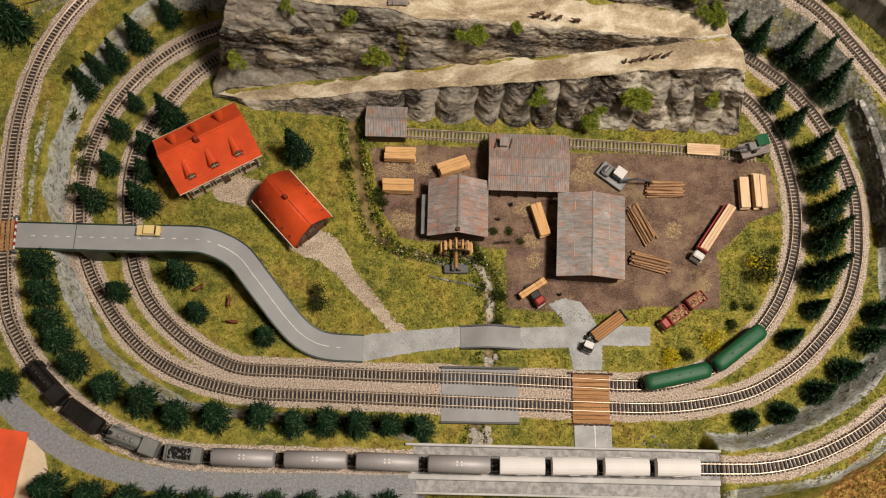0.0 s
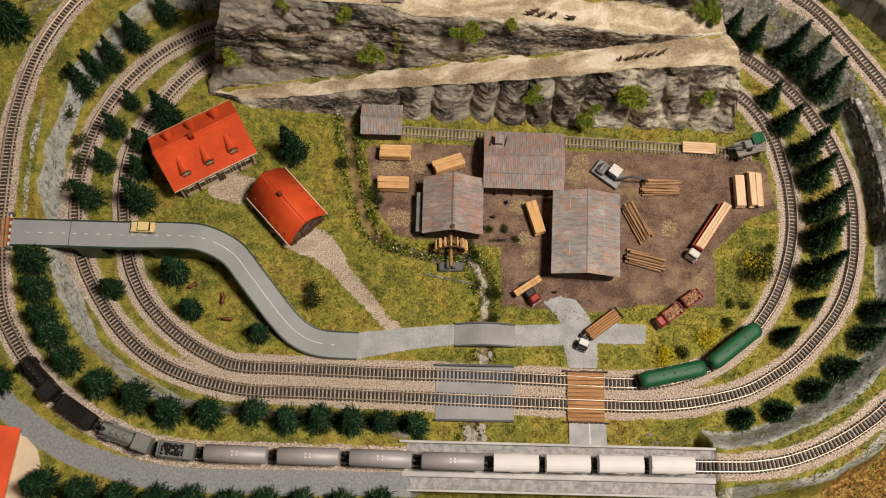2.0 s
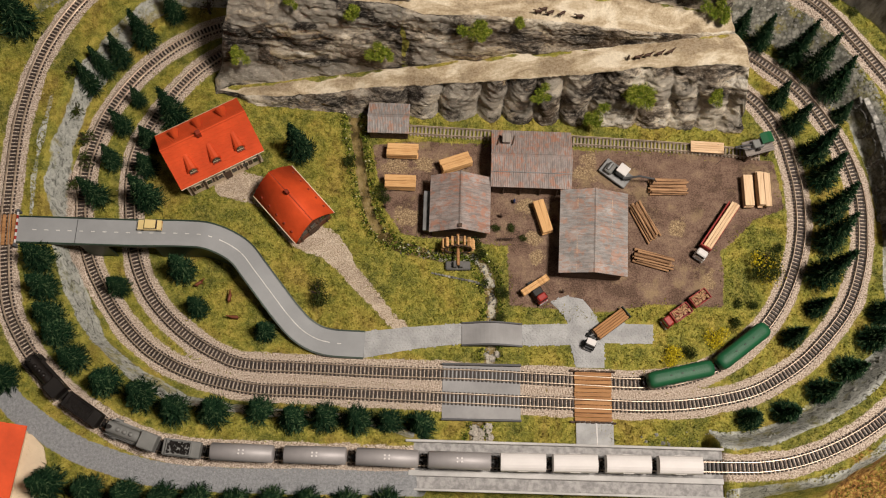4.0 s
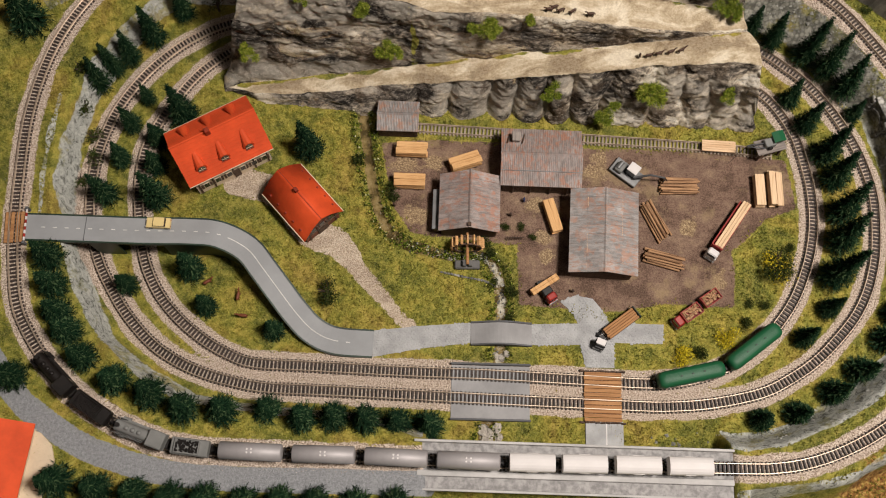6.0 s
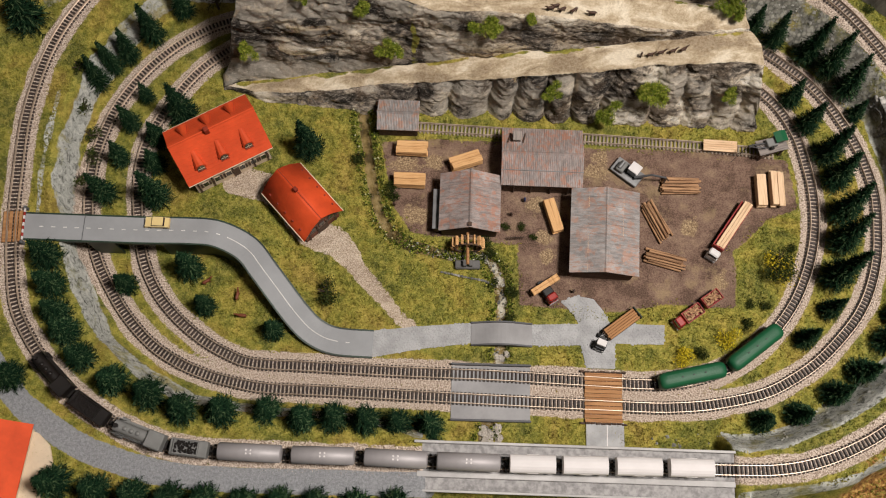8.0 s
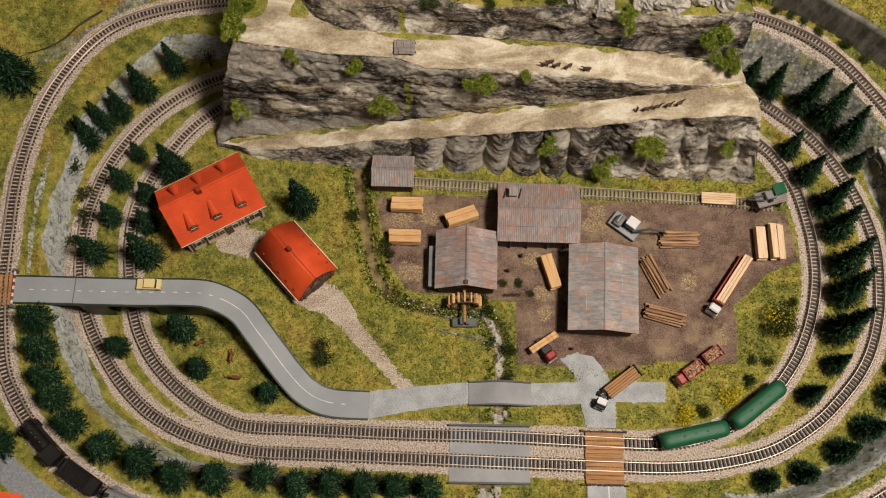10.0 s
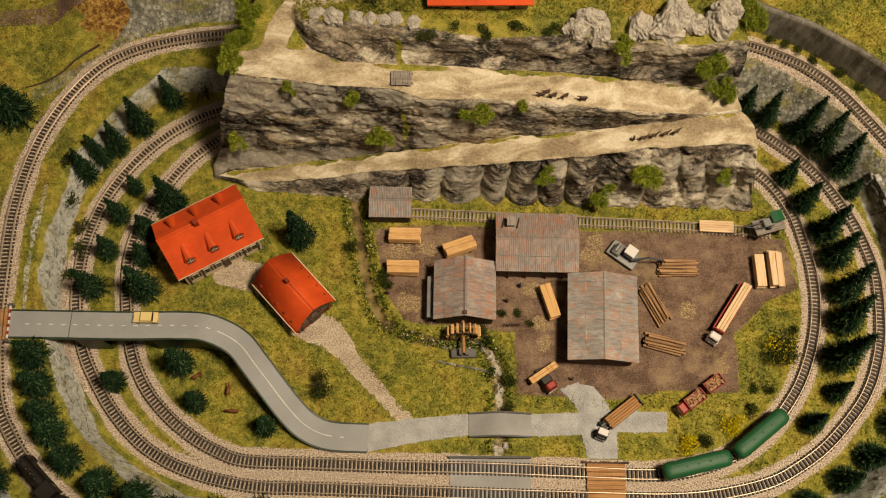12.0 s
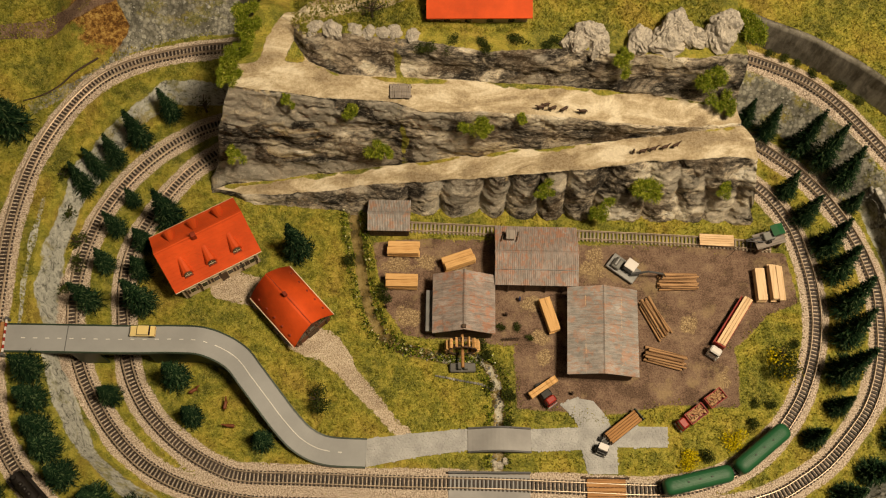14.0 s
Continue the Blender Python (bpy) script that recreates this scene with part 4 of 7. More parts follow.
def build_culvert():
    base = thing("track_culvert", "grey slab with dark parapets carrying two tracks over the stream", "bridge", (28, -13.2, 0), -2.4)
    part("slab", Geo().box((0, 0, -0.15), (61, 41, 1.6), 0, 0.2), M_CONC, base)
    for s in (-1, 1):
        part("parapet", Geo().box((0, s * 21.5, 1.2), (62, 1.6, 6), 0, 0.3), M_CONC_D, base, "dark grey parapet")


build_culvert()


def build_crossing():
    base = thing("plank_crossing", "orange plank level crossing over two tracks", "level crossing", (114.5, -18.5, 0), -3.0)
    for k in range(12):
        y = -17.6 + 3.2 * k
        part("plank", Geo().box((random.uniform(-0.4, 0.4), y, 2.1), (29, 2.9, 1.2), random.uniform(-0.4, 0.4), 0.25), M_PLANK, base)
    for s in (-1, 1):
        g = Geo()
        for k in range(9):
            g.box((-16 + 4 * k, s * 19.8 + random.uniform(-0.3, 0.3), 1.6), (3.6, 1.6, 2.6), random.uniform(-10, 10), 0.4)
        part("rough_edge", g, M_OLDWOOD, base, "dark ragged edge")


build_crossing()


M_COPING = plain("pale_grey_coping", (0.5, 0.49, 0.48), 0.7, 0, 0.15, 250, 0.3)


M_SPECKLED = plain("speckled_grey_card", (0.37, 0.36, 0.355), 0.8, 0, 0.3, 1500, 0.9)


def build_rail_bridge():
    base = thing("railway_bridge", "long grey girder bridge carrying the outer track", "bridge", (86, -74.5, 0), -2.9)
    part("deck", Geo().box((0, 2.7, BENCH - 2.2), (230, 13.4, 3.0), 0, 0.3), M_SPECKLED, base)
    part("parapet", Geo().box((0, 12.6, BENCH - 2), (230, 6.2, 3.2), 0, 0.3), M_SPECKLED, base)
    part("coping", Geo().box((-1, 16.7, BENCH + 1.0), (233, 1.9, 4.4), 0, 0.3), M_COPING, base, "pale grey coping")
    part("coping", Geo().box((0, -6.1, BENCH - 1.4), (230, 4.2, 3.4), 0, 0.4), M_COPING, base, "wide pale grey kerb")
    part("walkway", Geo().box((0, -12.6, BENCH - 4), (230, 8.6, 2.6), 0, 0.3), M_SPECKLED, base, "speckled grey walkway")
    part("coping", Geo().box((-1, -17.8, BENCH - 2), (233, 1.7, 4.4), 0, 0.3), M_COPING, base, "pale grey coping")
    for x in (-104, 104):
        part("abutment", Geo().box((x, -0.5, BENCH / 2 - 4.4), (22, 33, BENCH - 1), 0, 0.6), M_STONE, base)
    for x in (-40, 70):
        part("pier", Geo().box((x, -0.5, BENCH / 2 - 4.4), (8, 31, BENCH - 1), 0, 0.6), M_STONE, base)


build_rail_bridge()

build_track("track_inner", INNER, 0.4, True, "inner loop of narrow model track with brown sleepers", lambda p: p[1] < 20 and -160 < p[0] < 280)
build_track("track_second", SECOND, 0.4, True, "second loop of model track with brown sleepers", lambda p: p[1] < 20 and -200 < p[0] < 320)
build_track("track_outer", OUTER, BENCH + 0.2, True, "outer raised loop of model track with brown sleepers", lambda p: p[1] < 10 and p[0] < 320)
build_track("track_siding", SIDING, 0.2, False, "yard siding of pale weathered model track", lambda p: True, M_TIE_PALE)


def crossing_road():
    base = thing("lower_road", "smooth pale grey road with a white centre line under the bridge", "road", (114.2, -49, 0), -2.5, kind="structure")
    part("roadway", Geo().box((0, 0, 0.6), (29, 24, 1.6), 0, 0.2), M_COBBLE, base)
    part("lane_line", Geo().box((1.5, 0, 1.55), (0.8, 20, 0.3)), M_WHITE, base, "white centre line")


crossing_road()


# ---- buildings ----
def roof_slopes(width, length, eave, ridge, over, thick=1.0, rib=0.0, axis="y"):
    """Two slopes of a gable roof whose ridge runs along y; rib: spacing of the corrugations."""
    out = []
    for s in (-1, 1):
        g, v = Geo(), []
        n = 4 * max(1, int(length / rib)) if rib else 1
        y = np.linspace(-length / 2, length / 2, n + 1)
        for i, a in enumerate(y):
            lift = (0.0, 0.22, 0.3, 0.22)[i % 4] if rib else 0.0
            v += [(0, a, ridge + lift), (s * width / 2, a, eave + lift), (s * width / 2, a, eave - thick), (0, a, ridge - thick)]
        f = [(i * 4 + j, i * 4 + 4 + j, i * 4 + 4 + (j + 1) % 4, i * 4 + (j + 1) % 4) for i in range(n) for j in range(4)]
        f += [(3, 2, 1, 0)[::-1], (4 * n, 4 * n + 1, 4 * n + 2, 4 * n + 3)[::-1]]
        g.put(v, [q[::-1] if s < 0 else q for q in f])
        out.append(g)
    return out


def gable_body(width, length, eave, ridge):
    w = width / 2
    return Geo().prism([(-w, 0), (w, 0), (w, eave), (0, ridge), (-w, eave)], -length / 2, length / 2)


def planked(base, mat, width, height_, y, face="y", step=2.6, depth=0.5):
    """Upright boards on one wall."""
    n = int(width / step)
    for i in range(n):
        u = -width / 2 + (i + 0.5) * width / n
        h = height_ * random.uniform(0.96, 1.0)
        c, s = ((u, y, h / 2), (width / n - 0.3, depth, h)) if face == "y" else ((y, u, h / 2), (depth, width / n - 0.3, h))
        part("board", Geo().box(c, s), mat, base)


def shed_building(name, label, at, rz, width, length, eave, ridge, over, roof_mat, wall_mat, rib=1.6, seams=()):
    base = thing(name, label, "building", at, rz)
    bw, bl = width - 2 * over, length - 2 * over
    slope = (ridge - eave) / (width / 2)
    part("wall", gable_body(bw, bl, eave + over * slope - 0.9, ridge - 0.9), wall_mat, base)
    for s in (-1, 1):
        planked(base, wall_mat, bw - 2, eave * 0.92, s * (bl / 2 + 0.15))
        planked(base, wall_mat, bl - 2, eave * 0.92, s * (bw / 2 + 0.15), "x")
    for g in roof_slopes(width, length, eave, ridge, over, 0.9, rib):
        part("roof_slope", g, roof_mat, base)
    cap = Geo().prism([(-1.3, ridge - 0.55), (0, ridge + 0.5), (1.3, ridge - 0.55), (1.3, ridge - 0.2), (0, ridge + 0.9), (-1.3, ridge - 0.2)][::-1], -length / 2 - 0.2, length / 2 + 0.2)
    part("ridge_cap", cap, roof_mat, base)
    for x, s in seams:
        z = ridge - abs(x) * slope + 0.25
        part("roof_seam", Geo().box((x, 0, z), (0.5, length, 0.25), 0, 0.05), M_PALE if s else M_STEEL, base)
    return base


def sheets(base, width, length, eave, ridge, across, mat, proud=0.22):
    """Overlapping metal sheets in rows down both slopes."""
    rows, cols = across
    for s in (-1, 1):
        for r in range(rows):
            for c in range(cols):
                a = width / 2 * r / rows
                b = width / 2 * (r + 1.06) / rows
                y0, y1 = -length / 2 + length * c / cols, -length / 2 + length * (c + 1) / cols - 0.15
                lift = proud + random.uniform(0, 0.2)
                zz = lambda x: ridge - (ridge - eave) * x / (width / 2) + lift
                v = [(s * a, y0, zz(a)), (s * a, y1, zz(a)), (s * b, y1, zz(b) + 0.12), (s * b, y0, zz(b) + 0.12)]
                v += [(x, y, z - 0.25) for x, y, z in v]
                f = [(0, 1, 2, 3), (7, 6, 5, 4), (0, 4, 5, 1), (1, 5, 6, 2), (2, 6, 7, 3), (3, 7, 4, 0)]
                part("roof_sheet", Geo().put(v, [q if s < 0 else q[::-1] for q in f]), mat, base)


barn = shed_building("open_barn", "large sawmill shed with a rusted grey sheet-metal roof", (121, 109.5, 0.5), -4.8, 53, 70, 20, 28, 2.5, M_SHEET_Y, M_OLDWOOD, 0, [(-13.5, 1), (13.8, 1)])
sheets(barn, 53, 70, 20, 28, (2, 9), M_SHEET_Y)
hall = shed_building("saw_hall", "wide sawmill hall with a corrugated rusted roof", (74.4, 174.2, 0.5), 86.8, 50, 66, 18, 27, 2, M_SHEET_X, M_OLDWOOD, 1.5)
part("roof_seam", Geo().box((-13.5, 0, 18 + 4.9), (0.6, 66, 0.4)), M_STEEL, hall)
for x in (22, 8, -8, -22):
    part("post", Geo().tube((-24, x, 0), (-24, x, 17), 0.8, n=8), M_OLDWOOD, hall)


def roof_winch(parent):
    g = Geo().box((14, 21, 25), (7, 6, 5), 0, 0.4).box((14, 21, 28), (8, 7, 1), 0, 0.2)
    part("chimney_box", g, M_GREYWOOD, parent, "grey wooden vent box")
    for y in (15, 27):
        part("bracket", Geo().tube((19, y - 1, 21), (9, y + 1, 26), 0.45, n=6), M_OLDWOOD, parent)


roof_winch(hall)
hut = shed_building("yard_hut", "small wooden hut with a grey weathered board roof", (-42, 215, 0.5), 87, 27, 34.5, 14, 19.5, 1.5, M_SHEET_Y, M_OLDWOOD, 1.3)
mill = shed_building("water_mill", "watermill house with a rusty brown sheet roof", (15.2, 136.5, 0.5), -3.0, 48, 48.5, 17, 29, 2, M_SHEET_X, M_OLDWOOD, 0)
sheets(mill, 48, 48.5, 17, 29, (3, 7), M_SHEET_X, 0.2)
part("lean_to_roof", Geo().box((-27, -4, 10.5), (5.5, 34, 1.0), 0, 0.2), M_STEEL, mill, "pale grey lean-to roof")
part("lean_to_wall", Geo().box((-26.5, -4, 5), (4, 32, 10)), M_OLDWOOD, mill)
part("ridge_stub", Geo().box((0, -22, 30), (3, 3, 1.6), 0, 0.2), M_OLDWOOD, mill)


def build_wheel():
    base = thing("mill_wheel", "orange wooden water wheel with bucket paddles", "water wheel", (12.8, 104.8, 1), -1)
    R, w = 12.5, 3.4
    for s in (-1, 1):
        g = Geo()
        for k in range(16):
            a, b = 2 * math.pi * k / 16, 2 * math.pi * (k + 1) / 16
            for r in (R - 1.6,):
                g.tube((r * math.cos(a), s * w, 8 + r * math.sin(a)), (r * math.cos(b), s * w, 8 + r * math.sin(b)), 0.8, n=6)
        part("rim", g, M_OLDWOOD, base)
    for k in range(16):
        a = 2 * math.pi * k / 16
        m = pose(0, 0, 8) @ Matrix.Rotation(-a, 4, "Y") @ pose(R - 0.3, 0, 0)
        part("paddle", Geo().box((0, 0, 0), (3.0, 2 * w + 1.0, 1.3), 0, 0.2, m), M_LUMBER, base, "fresh orange wooden paddle")
    for k in range(6):
        a = math.pi * k / 6
        part("spoke", Geo().tube((-R * math.cos(a) * 0.85, 0, 8 - R * math.sin(a) * 0.85), (R * math.cos(a) * 0.85, 0, 8 + R * math.sin(a) * 0.85), 0.5, n=6), M_OLDWOOD, base)
    part("axle", Geo().tube((0, 10, 8), (0, -17, 8), 1.3, n=10), M_PLANK, base)
    for x in (-6, 6):
        part("bearing_block", Geo().box((x * 0.4, -15.5, 3.4), (3, 5, 8), 0, 0.5), M_STONE, base)
    part("plinth", Geo().box((0, -15.5, 0.5), (20, 7, 5), 0, 0.8), M_STONE, base, "grey stone plinth")


build_wheel()


def curved_slope(half, z_eave, z_ridge, y0, y1, s, sag=3.0, thick=1.0, n=8):
    g, v = Geo(), []
    for i in range(n + 1):
        t = i / n
        z = z_ridge + (z_eave - z_ridge) * t - sag * math.sin(math.pi * t) * 0.5
        v += [(s * half * t, y0, z), (s * half * t, y1, z), (s * half * t, y0, z - thick), (s * half * t, y1, z - thick)]
    f = []
    for i in range(n):
        a, b = 4 * i, 4 * i + 4
        f += [(a, a + 1, b + 1, b), (a + 2, b + 2, b + 3, a + 3), (a, b, b + 2, a + 2), (a + 1, a + 3, b + 3, b + 1)]
    f += [(0, 2, 3, 1), (4 * n, 4 * n + 1, 4 * n + 3, 4 * n + 2)]
    g.put(v, [q if s < 0 else q[::-1] for q in f])
    return g


def build_house():
    base = thing("country_house", "half-timbered house with an orange-red roof and dormers", "house", (-187.2, 189.6, 0.5), 27.2)
    L, W, eave, ridge = 73, 53, 26, 50
    m = pose(0, 0, 0, 0, 0, 90)
    w = W / 2 - 3
    body = Geo().prism([(-w, 0), (w, 0), (w, eave), (0, ridge - 7.5), (-w, eave)], -L / 2 + 4, L / 2 - 4, m)
    part("wall", body, M_WALL, base, "cream plaster wall")
    for s in (-1, 1):
        g = Geo()
        v = curved_slope(W / 2, eave, ridge, -L / 2, L / 2, s, 2.0, 1.1)
        g.put(v.v, v.f, False, m)
        part("roof_slope", g, M_ROOF, base, "orange-red roof")
        # rows of tiles
        n = 11
        for k in range(1, n):
            t = k / n
            z = ridge + (eave - ridge) * t - 2.0 * math.sin(math.pi * t) * 0.5
            part("tile_course", Geo().box((0, s * W / 2 * t, z + 0.1), (L - 0.4, 0.4, 0.12)), M_ROOF, base)
    part("ridge_tiles", Geo().tube((-L / 2, 0, ridge), (L / 2, 0, ridge), 0.9, n=8), M_ROOF, base)
    for s in (-1, 1):
        part("gutter", Geo().tube((-L / 2, s * (W / 2 + 0.3), eave - 0.6), (L / 2, s * (W / 2 + 0.3), eave - 0.6), 0.4, n=6), M_WALL, base, "pale gutter")
    part("chimney", Geo().box((-4, -1, ridge + 1), (4, 4, 7), 0, 0.4), M_ROOF_D, base, "dark red brick chimney")
    for side in (-1, 1):
        for x in (-21, -1, 20):
            slope = lambda q: ridge + (eave - ridge) * abs(q) / (W / 2) - 0.6
            back, front = 8.0, 18.5
            # a hood that widens and rises out of the slope towards its rounded front
            rings, v = 5, []
            for r in range(rings):
                t = r / (rings - 1)
                q = back + (front + 1.0 - back) * t
                half, rise = 1.6 + 2.9 * t, 0.6 + 5.6 * t
                v += [(x + half * a, side * q, slope(q) + rise * b - 0.5 * (b < 0.1)) for a, b in ((-1.0, 0.0), (-0.98, 0.5), (-0.62, 0.9), (0.0, 1.08), (0.62, 0.9), (0.98, 0.5), (1.0, 0.0))]
            f = [(r * 7 + k, r * 7 + k + 1, r * 7 + k + 8, r * 7 + k + 7) for r in range(rings - 1) for k in range(6)] + [tuple(range(28, 35))]
            d = part("dormer", Geo().put(v, [g if side > 0 else g[::-1] for g in f]), M_ROOF, base, "rounded orange-red dormer hood")
            zf, yf = slope(front + 1.0), side * (front + 1.0)
            arch = [(x - 3.2, zf - 1.2), (x + 3.2, zf - 1.2), (x + 3.0, zf + 2.8), (x + 1.8, zf + 4.6), (x, zf + 5.2), (x - 1.8, zf + 4.6), (x - 3.0, zf + 2.8)]
            wn = part("dormer_window", Geo().prism(arch, min(yf, yf + side * 0.8), max(yf, yf + side * 0.8)), M_DORMER_WINDOW, d, "grey-green arched dormer window")
            part("glazing_bar", Geo().box((x, yf + side * 0.9, zf + 1.8), (0.5, 0.4, 5.6)).box((x, yf + side * 0.9, zf + 1.8), (5.6, 0.4, 0.5)), M_WALL, wn)
            part("window_ledge", Geo().box((x, yf + side * 0.8, zf - 1.1), (7.2, 1.8, 0.7), 0, 0.15), M_ROOF_D, wn)
    for side in (-1, 1):
        for x in (-24, -14, -4, 8, 18, 27):
            y = side * (W / 2 - 2.8)
            wn = part("window", Geo().box((x, y, 11), (5.4, 0.6, 7.5), 0, 0.1), M_WALL, base)
            part("pane", Geo().box((x, y + side * 0.25, 11), (4.2, 0.4, 6.4)), M_GLASS, wn)
            for e in (-1, 1):
                part("shutter", Geo().box((x + e * 3.6, y + side * 0.3, 11), (1.6, 0.5, 7.4)), M_OLDWOOD, wn)
    for e in (-1, 1):
        for y in (-10, 8):
            wn = part("window", Geo().box((e * (L / 2 - 3.7), y, 12), (0.6, 5.2, 7), 0, 0.1), M_WALL, base)
            part("pane", Geo().box((e * (L / 2 - 3.45), y, 12), (0.4, 4, 6)), M_GLASS, wn)
    part("door", Geo().box((2.2, -(W / 2 - 2.8), 7), (6, 0.7, 13), 0, 0.2), M_OLDWOOD, base)
    for x in (-30, -18, 0, 18, 30):
        part("timber_post", Geo().box((x, -(W / 2 - 2.7), 12), (1.4, 0.7, 24)), M_OLDWOOD, base)
    part("plinth", Geo().box((0, 0, 1), (L - 7, W - 7, 4)), M_STONE, base)


build_house()


def build_shed():
    base = thing("red_roofed_barn", "small timber barn with a swept orange-red roof", "barn", (-119.4, 140.2, 0.5), -49.6)
    L, W, eave, ridge = 54.5, 39.5, 14, 33
    m = pose(0, 0, 0, 0, 0, 90)
    w = W / 2 - 3
    part("wall", Geo().prism([(-w, 0), (w, 0), (w, eave + 1.5), (0, ridge - 3.5), (-w, eave + 1.5)], -L / 2 + 2.5, L / 2 - 2.5, m), M_BRICK, base, "brown brick wall")
    for s in (-1, 1):
        v = curved_slope(W / 2, eave, ridge, -L / 2, L / 2, s, -5.5, 1.0)
        g = Geo()
        g.put(v.v, v.f, True, m)
        part("roof_slope", g, M_ROOF, base, "swept orange-red roof")
        for k in range(5):
            x = -L / 2 + 8 + k * 9.6
            t = 0.82
            z = ridge + (eave - ridge) * t + 5.5 * math.sin(math.pi * t) * 0.5
            part("roof_vent", Geo().box((x, s * W / 2 * t, z + 0.4), (1.8, 1.6, 1.4), 0, 0.3), M_ROOF_D, base)
        part("gutter", Geo().tube((-L / 2, s * (W / 2 + 0.3), eave - 0.6), (L / 2, s * (W / 2 + 0.3), eave - 0.6), 0.5, n=6), M_WALL, base, "pale gutter")
    part("ridge_line", Geo().box((0, 0, ridge + 0.02), (L, 0.45, 0.3)), M_ROOF_D, base)
    part("chimney", Geo().box((-4, 0, ridge + 1.5), (3.4, 3.0, 4), 0, 0.3), M_ROOF_D, base)
    for e in (-1, 1):
        x = e * (L / 2 - 2.4)
        for y in (-9, 0, 9):
            part("gable_window", Geo().box((x, y, 15.5), (0.7, 5.0, 6)), M_GLASS, base)
        for y in (-13, -4.5, 4.5, 13):
            part("timber_post", Geo().box((x + e * 0.2, y, 9), (0.9, 1.2, 18)), M_OLDWOOD, base)
        part("cross_beam", Geo().box((x + e * 0.3, 0, 11.3), (0.9, 33, 1.4)), M_OLDWOOD, base)
        part("gate", Geo().box((x + e * 0.2, 0, 5), (0.8, 9, 10)), M_OLDWOOD, base)


build_shed()


def build_hill_chalet():
    base = thing("hill_chalet", "hilltop house with an orange-red roof", "house", (32, 336, 124), -1.5)
    part("wall", Geo().box((0, 0, 6), (72, 31, 12)), M_WALL, base)
    m = pose(0, 0, 0, 0, 0, 90)
    for g in roof_slopes(38, 78, 13, 24, 2, 1.0):
        h = Geo().put(g.v, g.f, False, m)
        part("roof_slope", h, M_ROOF, base)
    for x in (-24, -8, 8, 24):
        wn = part("window", Geo().box((x, -15.3, 6), (6, 0.6, 6)), M_WALL, base)
        part("pane", Geo().box((x, -15.7, 6), (4.8, 0.4, 5)), M_GLASS, wn)


build_hill_chalet()


def build_corner_house():
    base = thing("station_house", "pale plastered house with an orange-red roof beside the lower road", "house", (-333, -62, BENCH - 1), -8)
    part("wall", gable_body(46, 52, 16, 30).put([], []), M_WALL, base)
    for g in roof_slopes(54, 58, 15, 34, 2, 1.0):
        part("roof_slope", g, M_ROOF, base)
    part("ridge_tiles", Geo().tube((0, -29, 34), (0, 29, 34), 0.9, n=8), M_ROOF, base)
    yard = thing("paved_forecourt", "pale plaster forecourt of the station house", "forecourt", (0, 0, 0), 0, kind="structure")
    part("paving", Geo().slab([(-322, -96), (-300, -94), (-292, -76), (-291, -62), (-294, -51), (-303, -42), (-316, -38)], BENCH - 1.5, BENCH + 1.2), M_WALL, yard)


build_corner_house()


def build_gate():
    base = thing("level_crossing_gate", "red and white striped barrier at the outer crossing", "barrier", (-330, 116.5, BENCH), 0)
    for k in range(9):
        part("stripe", Geo().box((0.3, -11 + 2.8 * k, 5.5), (1.2, 2.75, 1.2)), M_RED if k % 2 else M_WHITE, base)
    for y in (-14, 14):
        part("post", Geo().box((0, y, 3), (2.2, 2.2, 7), 0, 0.3), M_CONC_D, base)
    deck = thing("outer_crossing_deck", "orange boarded crossing over the outer track", "level crossing", (-339, 116, BENCH), 2)
    for k in range(4):
        part("plank", Geo().box((-5.5 + 4 * k - 0.5, 0, 2.2), (3.6 if k in (0, 3) else 2.6, 25, 1.4), 0, 0.2), M_PLANK, deck)


build_gate()


def stone_arches():
    base = thing("arched_retaining_wall", "grey rubble retaining wall with five dark arched niches", "retaining wall", kind="structure")
    rnd = random.Random(8)
    face = spline([(350, 228), (357, 209), (361.5, 185), (364.5, 159), (365, 134), (364, 110), (361, 86)], 1.0)
    for k in range(5):
        i = int(np.argmin(np.abs(face[:, 1] - (209 - 24.5 * k))))
        (x, y), d = face[i], face[i + 4] - face[i - 4]
        m = pose(x, y, 0, 0, 0, math.degrees(math.atan2(d[1], d[0])))
        arc = [(7.2 * math.cos(t), 11 + 7.5 * math.sin(t)) for t in np.linspace(0, math.pi, 11)]
        outline = [(-12.4, -2), (-7.2, -2)] + arc[::-1] + [(7.2, -2), (12.4, -2), (12.4, 25), (-12.4, 25)]
        part("arch", Geo().prism(outline, -1.5, 9, m), M_RUBBLE, base)
        # a darker stone sheet closes the opening and stands in for its shade
        part("niche", Geo().box((0, 9.6, 11), (22, 1.2, 26), 0, 0, m), M_STONE, base, "dark stone sheet that deepens the shade in the opening")
        for j in range(11):
            t = math.pi * j / 10
            part("arch_stone", Geo().box((0, 0, 0), (2.3, 1.6, 2.6), 0, 0.45, m @ pose(8.3 * math.cos(t), -1.9, 11 + 8.6 * math.sin(t), 0, -math.degrees(t), 0)), M_RUBBLE, base)
        for j in range(5):
            z = -0.5 + 5 * j
            part("pier_stone", Geo().box((-12.3 + rnd.uniform(-0.4, 0.4), -2.4 + 0.25 * j, z + 2.4), (rnd.uniform(5.2, 6.4), 5.2 - 0.6 * j, 4.8), rnd.uniform(-5, 5), 0.7, m), M_RUBBLE, base)
        part("coping_stone", Geo().box((0, 3.5, 25.8), (24, 10, 1.8), rnd.uniform(-1, 1), 0.5, m), M_RUBBLE, base)


stone_arches()


